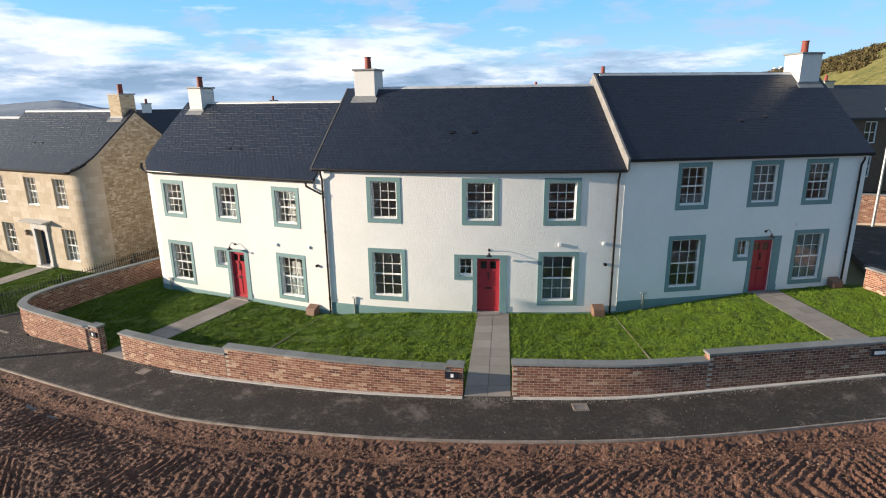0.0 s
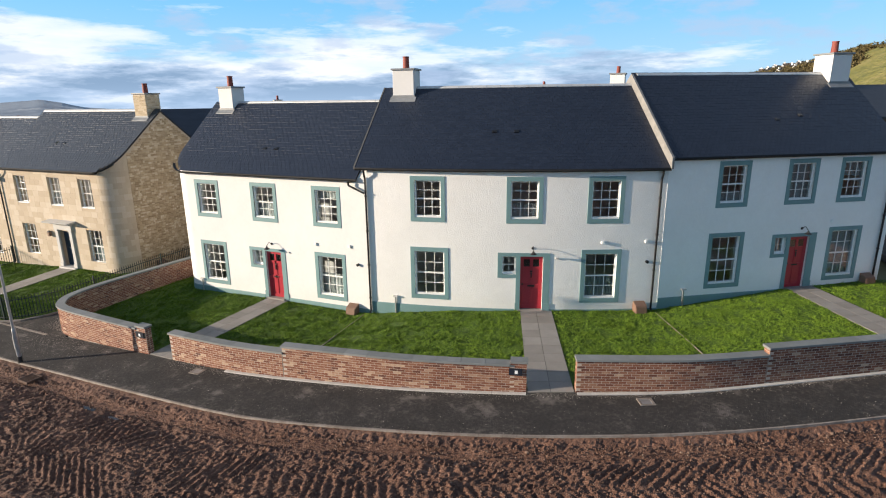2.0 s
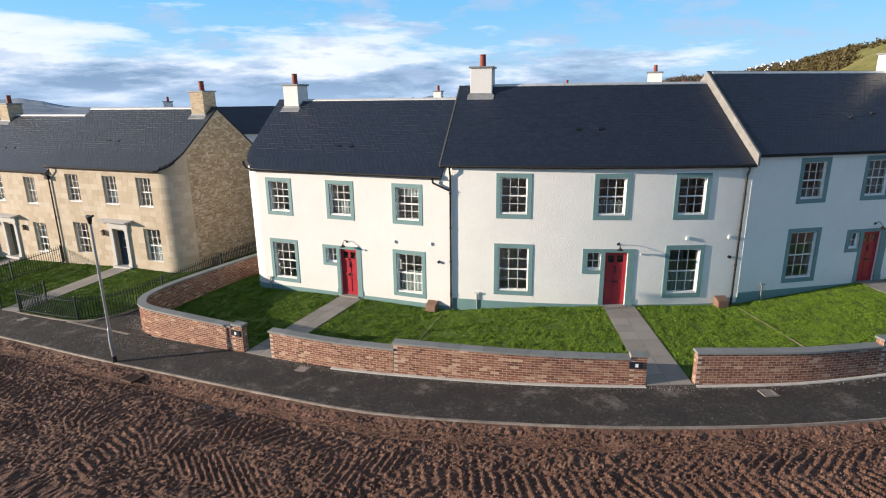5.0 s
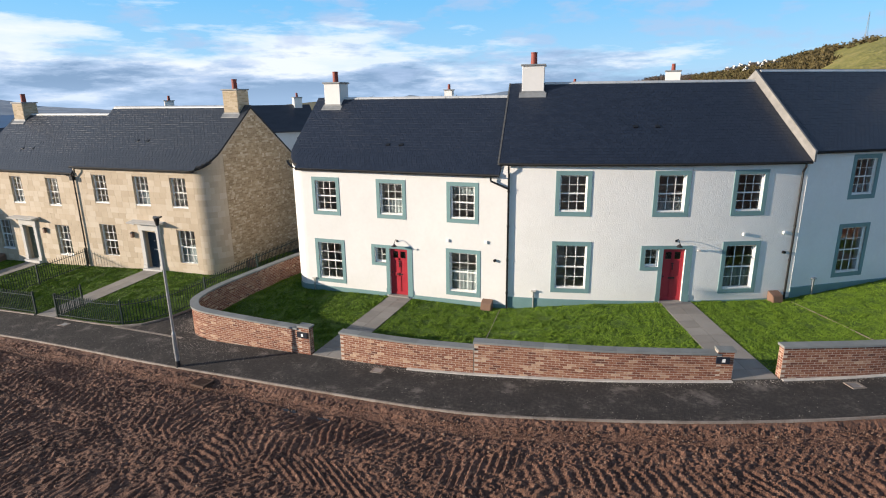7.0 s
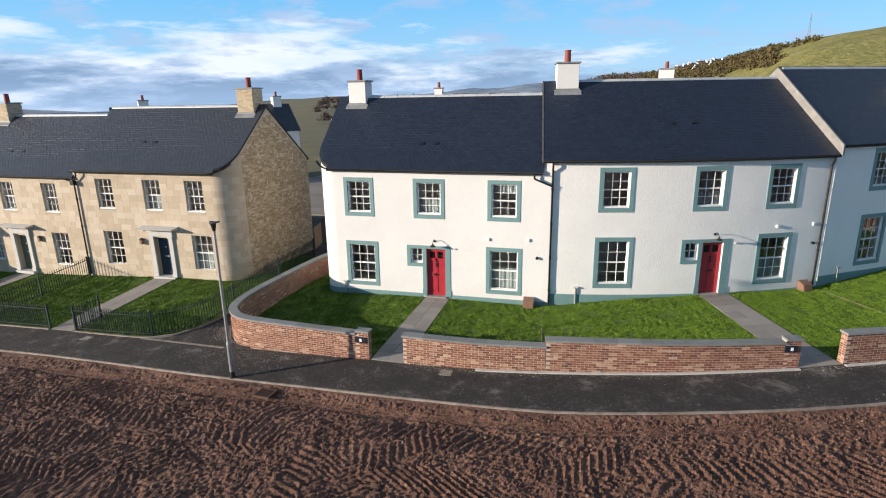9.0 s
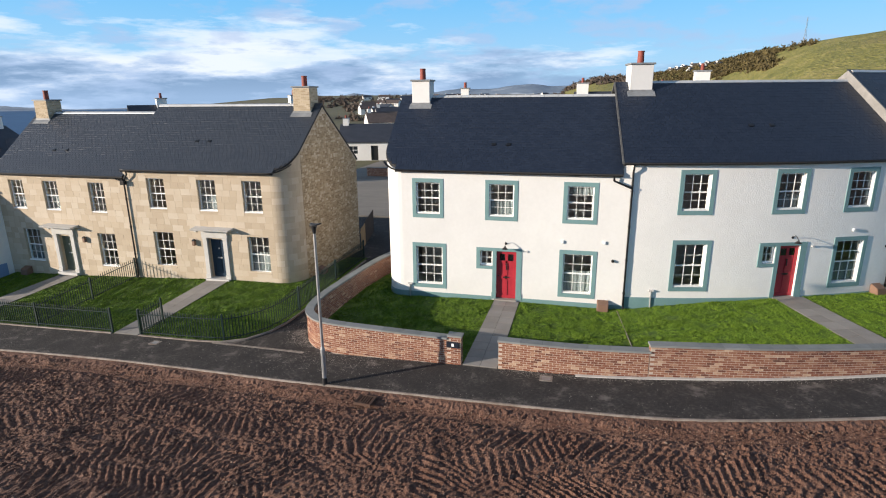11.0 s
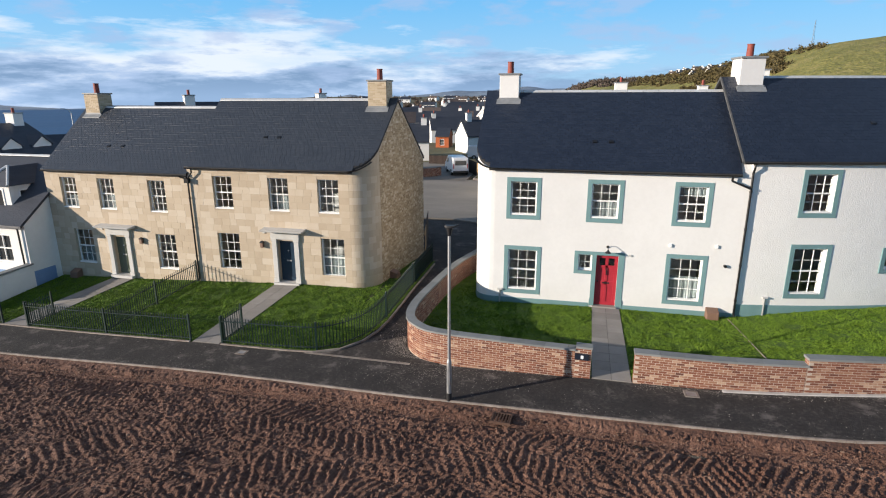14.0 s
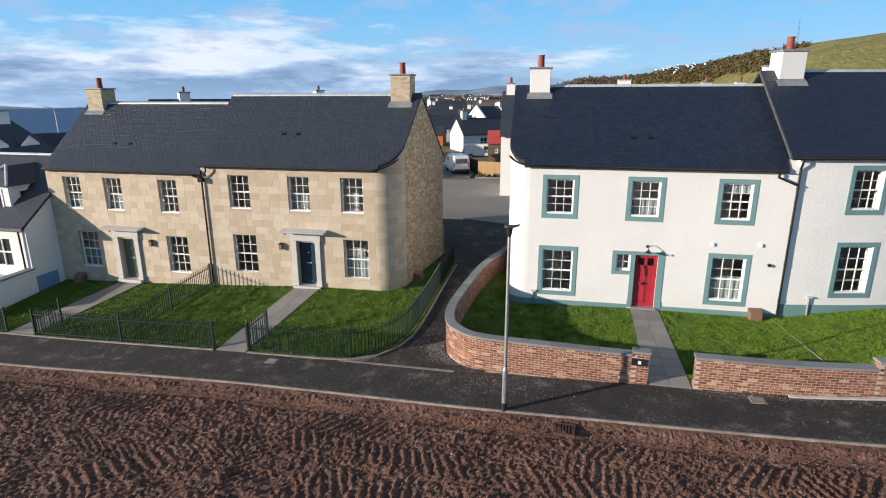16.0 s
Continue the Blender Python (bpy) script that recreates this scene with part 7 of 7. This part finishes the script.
W["shrub"] = surf("shrub_leaf", [(0.05, 0.06, 0.015), (0.10, 0.11, 0.03)], 1.0, 0.8, 0, rnd="island", spread=0.6)
W["gorse"] = surf("gorse_leaf", [(0.045, 0.036, 0.014), (0.095, 0.072, 0.028), (0.14, 0.11, 0.04)], 0.2, 0.9, 0, rnd="island", spread=0.6)
W["bare_tree"] = surf("bare_twigs", [(0.075, 0.055, 0.045), (0.13, 0.10, 0.08)], 0.2, 0.9, 0, rnd="island", spread=0.6)
rng = random.Random(4)
clumps("shrub_bed", [(-27.4 + i * 0.45 + rng.uniform(-0.1, 0.1), 53.9 + rng.uniform(-0.4, 0.5), -0.6, 0.35, 0.45) for i in range(11)], "shrub", "low green shrubs in a kerbed bed", "shrubs", 3, 0.07, 300)


# ---- vans ----
def van(x, y, z, turn, label):
    m = pose(x, y, z, 0, 0, turn)
    v = tagged(link("van", None, None, m), label, "van", "parked vans")
    W.setdefault("van_white", surf("van_paint", [(0.70, 0.71, 0.72), (0.76, 0.77, 0.78)], 1.0, 0.3, 0))
    bm = bmesh.new()
    prof = [(-2.4, 0.35), (-2.4, 1.75), (-2.25, 1.95), (0.9, 1.98), (1.55, 1.30), (2.3, 1.10), (2.45, 0.75), (2.42, 0.35)]
    a = [bm.verts.new((px, -0.92 + (0.08 if pz > 1.3 else 0), pz)) for px, pz in prof]
    b = [bm.verts.new((px, 0.92 - (0.08 if pz > 1.3 else 0), pz)) for px, pz in prof]
    bm.faces.new(a)
    bm.faces.new(b[::-1])
    for i in range(len(prof)):
        bm.faces.new((a[i], a[(i + 1) % len(prof)], b[(i + 1) % len(prof)], b[i]))
    part("body", bevelled(bm, 0.05), "van_white", v, "white panel van body", m, smooth=False)
    for q, nm in (((-2.412, -2.402, -0.62, 0.62, 1.15, 1.65), "rear_window"), ((0.35, 1.15, -0.925, -0.86, 1.22, 1.7), "side_window"), ((0.35, 1.15, 0.86, 0.925, 1.22, 1.7), "side_window")):
        bm = bmesh.new()
        box(bm, *q)
        part(nm, bm, "far_window", v, "dark window", m)
    bm = bmesh.new()
    hexa(bm, [(0.98, -0.75, 1.93), (0.98, 0.75, 1.93), (1.53, 0.78, 1.36), (1.53, -0.78, 1.36), (1.01, -0.75, 1.96), (1.01, 0.75, 1.96), (1.57, 0.78, 1.38), (1.57, -0.78, 1.38)])
    part("windscreen", bm, "far_window", v, "dark windscreen", m)
    for s in (-0.80, 0.72):
        bm = bmesh.new()
        box(bm, -2.415, -2.39, s, s + 0.1, 0.8, 1.3)
        part("tail_light", bm, "red", v, "red tail light", m)
    bm = bmesh.new()
    box(bm, -2.48, -2.38, -0.85, 0.85, 0.32, 0.55)
    part("bumper", bevelled(bm, 0.03), "black", v, "black bumper", m)
    for wx in (-1.5, 1.5):
        for wy in (-0.84, 0.84):
            bm = bmesh.new()
            rod(bm, (wx, wy - 0.1, 0.33), (wx, wy + 0.1, 0.33), 0.33, 0.33, 18)
            wh = part("wheel", bm, "black", v, "black tyre", m)
            bm = bmesh.new()
            rod(bm, (wx, wy - 0.11, 0.33), (wx, wy + 0.11, 0.33), 0.18, 0.18, 14)
            part("rim", bm, "galv", wh, "", m)


van(-30.6, 57.6, level(-30.6, 57.6) + 0.06, 112, "white panel van parked with its rear to the street")
van(-30.3, 76.5, -0.95, 8, "white van parked beside a cottage")


# ---- poles, mast ----
def street_pole(x, y, z, tall, arm, turn, label):
    m = pose(x, y, z, 0, 0, turn)
    p = tagged(link("street_lamp", None, None, m), label, "street lamp", "far street lamps")
    bm = bmesh.new()
    rod(bm, (0, 0, -1), (0, 0, tall), 0.09, 0.06, 10)
    if arm:
        pipe(bm, [(0, 0, tall), (-0.3, 0, tall + 0.5), (-arm, 0, tall + 0.65)], 0.05)
    part("pole", bm, "galv", p, "", m)
    bm = bmesh.new()
    box(bm, -arm - 0.4, -arm + 0.2, -0.12, 0.12, tall + (0.6 if arm else 0.0), tall + (0.72 if arm else 0.12))
    part("lamp_head", bm, "galv", p, "", m)


street_pole(-98, 73.5, -4, 9.4, 1.0, 35, "tall grey street lamp near the shore")
street_pole(-98, 80, -4, 9.2, 1.0, 35, "tall grey street lamp near the shore")
street_pole(10.75, 38.9, 0.7, 6.5, 0.0, 0, "pale street lamp across the side street")
mast = thing("radio_mast", (52.5, 199, 22), "thin lattice radio mast on the hill", "mast")
bm = bmesh.new()
for a in range(3):
    q = a * 2.094
    rod(bm, (52.5 + 0.6 * math.cos(q), 199 + 0.6 * math.sin(q), 18), (52.5 + 0.1 * math.cos(q), 199 + 0.1 * math.sin(q), 30.2), 0.035, 0.025, 6)
for i in range(9):
    z0, r0 = 20 + i * 1.1, 0.6 - 0.5 * (2 + i * 1.1) / 12.2
    for a in range(3):
        q, q2 = a * 2.094, (a + 1) * 2.094
        rod(bm, (52.5 + r0 * math.cos(q), 199 + r0 * math.sin(q), z0), (52.5 + r0 * math.cos(q2), 199 + r0 * math.sin(q2), z0 + 1.0), 0.018, 0.018, 5)
part("lattice", bm, "lead", mast)

# ---- hill, far ridge, sea ----
HILL = [(-9, 620, -0.9), (-2.5, 560, -0.5), (-0.5, 560, 0.7), (2, 520, 1.45), (4.5, 480, 1.55), (8, 400, 1.9), (11, 340, 2.35), (14, 290, 2.95), (17, 245, 3.6), (20, 215, 4.1), (25, 200, 4.65), (32, 190, 5.2), (45, 185, 5.6), (70, 190, 5.0), (100, 220, 2.0)]
ox, oy, oz = -17.0, -4.5, 7.9
hill_rows = []
for i in range(150):
    az = -9 + 109 * (i / 149) ** 1.25
    D = float(np.interp(az, [h[0] for h in HILL], [h[1] for h in HILL]))
    el = float(np.interp(az, [h[0] for h in HILL], [h[2] for h in HILL]))
    top = oz + D * math.tan(radians(el))
    row = []
    for k in range(41):
        u = k / 40 * 1.5
        r = D * (0.34 + 0.66 * min(u, 1)) if u <= 1 else D * (1 + 0.9 * (u - 1))
        f = (3 * min(u, 1) ** 2 - 2 * min(u, 1) ** 3) * 0.35 + 0.65 * min(u, 1) if u <= 1 else 1 - 0.6 * (u - 1)
        x, y = ox + r * math.sin(radians(az)), oy + r * math.cos(radians(az))
        zz = -1.5 + (top + 1.5) * f
        bumpy = min(u, 1) * (1 - 0.75 * max(0, 1 - abs(u - 1) * 6))
        zz += bumpy * (1.6 * noise.noise((x * 0.02, y * 0.02, 1)) + 0.35 * noise.noise((x * 0.12, y * 0.12, 3)))
        row.append((x, y, zz))
    hill_rows.append(row)
hv = [p for r in hill_rows for p in r]
hf = [(i * 41 + k, (i + 1) * 41 + k, (i + 1) * 41 + k + 1, i * 41 + k + 1) for i in range(149) for k in range(40)]
W["hill_grass"] = surf("hill_grass", [(0.090, 0.100, 0.018), (0.190, 0.180, 0.042), (0.30, 0.25, 0.09)], 0.10, 0.95, 1.0, 0.8, 0.8, stain=(0.02, 0.58, 0.5, (0.17, 0.13, 0.06)), fine=0.55)
me = bpy.data.meshes.new("mesh")
me.from_pydata(hv, [], hf)
me.materials.append(W["hill_grass"])
me.shade_smooth()
tagged(new("hill", me), "grassy hill with rough tussocks in low sun", "hill", kind="structure")


def hill_at(az, u):
    i = min(149, max(0, ((az + 9) / 109) ** 0.8 * 149))
    return Vector(hill_rows[int(i)][int(min(40, u / 1.5 * 40))])


rng = random.Random(8)
spots = []
for i in range(640):
    az = rng.uniform(5, 17.5)
    u = min(1.0, rng.uniform(0.5, 1.0) ** 0.6 - 0.012 * max(0, az - 12) + (0.05 if az > 14 else 0))
    p = hill_at(az, u)
    spots.append((p.x, p.y, p.z - 0.4, rng.uniform(1.4, 3.6), rng.uniform(1.0, 2.2)))
for az, u, n in ((10.6, 0.50, 22), (12.2, 0.62, 14), (18.5, 0.93, 10)):
    for i in range(n):
        p = hill_at(az + rng.uniform(-1.3, 1.3), u + rng.uniform(-0.05, 0.05))
        spots.append((p.x, p.y, p.z - 0.3, rng.uniform(1.2, 2.6), rng.uniform(1.0, 2.2)))
clumps("gorse", spots, "gorse", "dark brown gorse bushes on the hillside", "bushes", 6, 0.30, 60)


def far_house(x, y, z, turn, long_, tall, roof_mat, label, group):
    """A small far-off house: walls, roof, stack and two windows."""
    h = House(x, y, turn, long_, min(5.5, long_), z + tall, z + tall + 0.3 * min(5.5, long_), z - 2.5)
    house = thing("house", h.at(h.L / 2, h.D / 2, h.base), label, "house", group)
    walls(h, house, (), "far_white", 0.25)
    plain_roof(h, house, roof_mat)
    m = h.place(0.7, h.D / 2, 0)
    bm = bmesh.new()
    box(bm, -0.35, 0.35, -0.35, 0.35, h.ridge - 0.6, h.ridge + 0.6)
    part("chimney", bm, "far_white", house, "", m)
    for sw in (0.28, 0.72):
        m = h.place(h.L * sw, 0, z + tall - 1.3)
        bm = bmesh.new()
        box(bm, -0.4, 0.4, -0.03, 0.05, 0, 0.9)
        part("window", bm, "far_window", house, "dark window", m)


for i in range(16):
    az = 8.4 + 3.8 * (i + rng.uniform(-0.3, 0.3)) / 15
    p = hill_at(az, rng.uniform(0.80, 0.96))
    far_house(p.x, p.y, p.z, rng.uniform(-35, 35), rng.uniform(2.6, 5), rng.uniform(0.7, 1.4), rng.choice(("far_tile", "far_slate")), "small white villa on the hill's shoulder", "hill villas")

# land that rises gently behind the town
SLOPE = [(190, -2.2), (300, 0.2), (450, 3.0), (700, 6.0), (1200, 8.5)]
sl_v, sl_f = [], []
for i in range(61):
    az = radians(-34 + 38 * i / 60)
    for k in range(25):
        D = 190 + 1010 * (k / 24) ** 1.6
        x, y = ox + D * math.sin(az), oy + D * math.cos(az)
        fall = min(1.0, i / 14)
        sl_v.append((x, y, -3.0 + (lerp_table(SLOPE, D) + 3.0) * fall + 0.8 * noise.noise((x * 0.012, y * 0.012, 9)) * fall))
    if i:
        sl_f += [((i - 1) * 25 + k, i * 25 + k, i * 25 + k + 1, (i - 1) * 25 + k + 1) for k in range(24)]
me = bpy.data.meshes.new("mesh")
me.from_pydata(sl_v, [], sl_f)
me.materials.append(W["field"])
me.shade_smooth()
tagged(new("ground", me), "dull winter fields rising behind the town", "fields", kind="structure")


def slope_at(az, D):
    return ox + D * math.sin(radians(az)), oy + D * math.cos(radians(az)), -3.0 + (lerp_table(SLOPE, D) + 3.0) * min(1.0, (az + 34) / 38 * 60 / 14)


for i in range(44):
    x, y, z = slope_at(rng.uniform(-21, -3), 200 + 420 * rng.random() ** 1.2)
    far_house(x, y, z, rng.uniform(-40, 40), rng.uniform(6, 12), rng.uniform(2.0, 3.4), rng.choice(("far_tile", "far_slate", "far_slate")), "small distant pale house among bare trees", "distant houses")
spots = []
for i in range(330):
    x, y, z = slope_at(rng.uniform(-26, 1), 210 + 480 * rng.random())
    spots.append((x, y, z - 0.5, rng.uniform(2.0, 4.5), rng.uniform(2.5, 5.5)))
for i in range(110):
    p = hill_at(rng.uniform(-0.8, 5.2), rng.uniform(0.7, 1.0))
    spots.append((p.x, p.y, p.z - 0.5, rng.uniform(2.5, 5.0), rng.uniform(2.0, 4.2)))
clumps("far_woods", spots, "bare_tree", "bare brown winter trees in the distance", "trees", 7, 0.45, 55)

RIDGE = [(-75, -0.5), (-66, 0.0), (-61, 0.05), (-59, 0.22), (-57, 0.36), (-55.5, 0.1), (-54, -0.3), (-46, -0.9), (-34, -0.8), (-27, -0.3), (-24, -0.05), (-22.6, 0.12), (-21.8, 0.28), (-21, 0.10), (-19, -0.05),
         (-15, 0.2), (-13, 0.42), (-11.5, 0.62), (-9.6, 0.52), (-8, 0.60), (-6.4, 0.85), (-4.6, 0.98), (-2.5, 0.75), (1, 0.8), (8, 0.9), (20, 0.5)]
# distance haze is mixed into this blue; the pale patches are snow fields
W["far_land"] = surf("haze_tinted_far_land", [(0.10, 0.15, 0.22), (0.18, 0.235, 0.31), (0.26, 0.32, 0.39)], 0.006, 1.0, 0, stain=(0.009, 0.54, 0.75, (0.62, 0.66, 0.70)))
rv, rf = [], []
n = 240
for i in range(n + 1):
    az = -75 + 95 * i / n
    el = float(np.interp(az, [r[0] for r in RIDGE], [r[1] for r in RIDGE])) + 0.05 * noise.noise((az * 0.9, 0, 0)) + 0.02 * noise.noise((az * 4, 3, 0))
    for D, e in ((1250, -1.1), (1500, -0.9 + 0.45 * (el + 0.9)), (1800, el), (2300, -1.2)):
        rv.append((ox + D * math.sin(radians(az)), oy + D * math.cos(radians(az)), oz + D * math.tan(radians(e))))
    if i:
        for k in range(3):
            rf.append(((i - 1) * 4 + k, i * 4 + k, i * 4 + k + 1, (i - 1) * 4 + k + 1))
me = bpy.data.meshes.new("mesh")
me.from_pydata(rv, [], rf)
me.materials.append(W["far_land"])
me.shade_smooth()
tagged(new("backdrop", me), "hills on the far shore, tinted blue with painted haze", "hills", kind="structure")

sea_mat = surf("sea_water", [(0.005, 0.058, 0.160), (0.010, 0.080, 0.205)], 0.02, 0.62, 0.5, 0.25, 0.5, stretch=(1, 1, 1))
sv, sf = [], []
n = 60
for i in range(n + 1):
    az = -85 + 60 * i / n
    for D in (150, 300, 600, 960):
        sv.append((ox + D * math.sin(radians(az)), oy + D * math.cos(radians(az)), -8))
    if i:
        for k in range(3):
            sf.append(((i - 1) * 4 + k, i * 4 + k, i * 4 + k + 1, (i - 1) * 4 + k + 1))
me = bpy.data.meshes.new("mesh")
me.from_pydata(sv, [], sf)
me.materials.append(sea_mat)
tagged(new("water", me), "calm blue sea beyond the roofs", "sea", kind="structure")
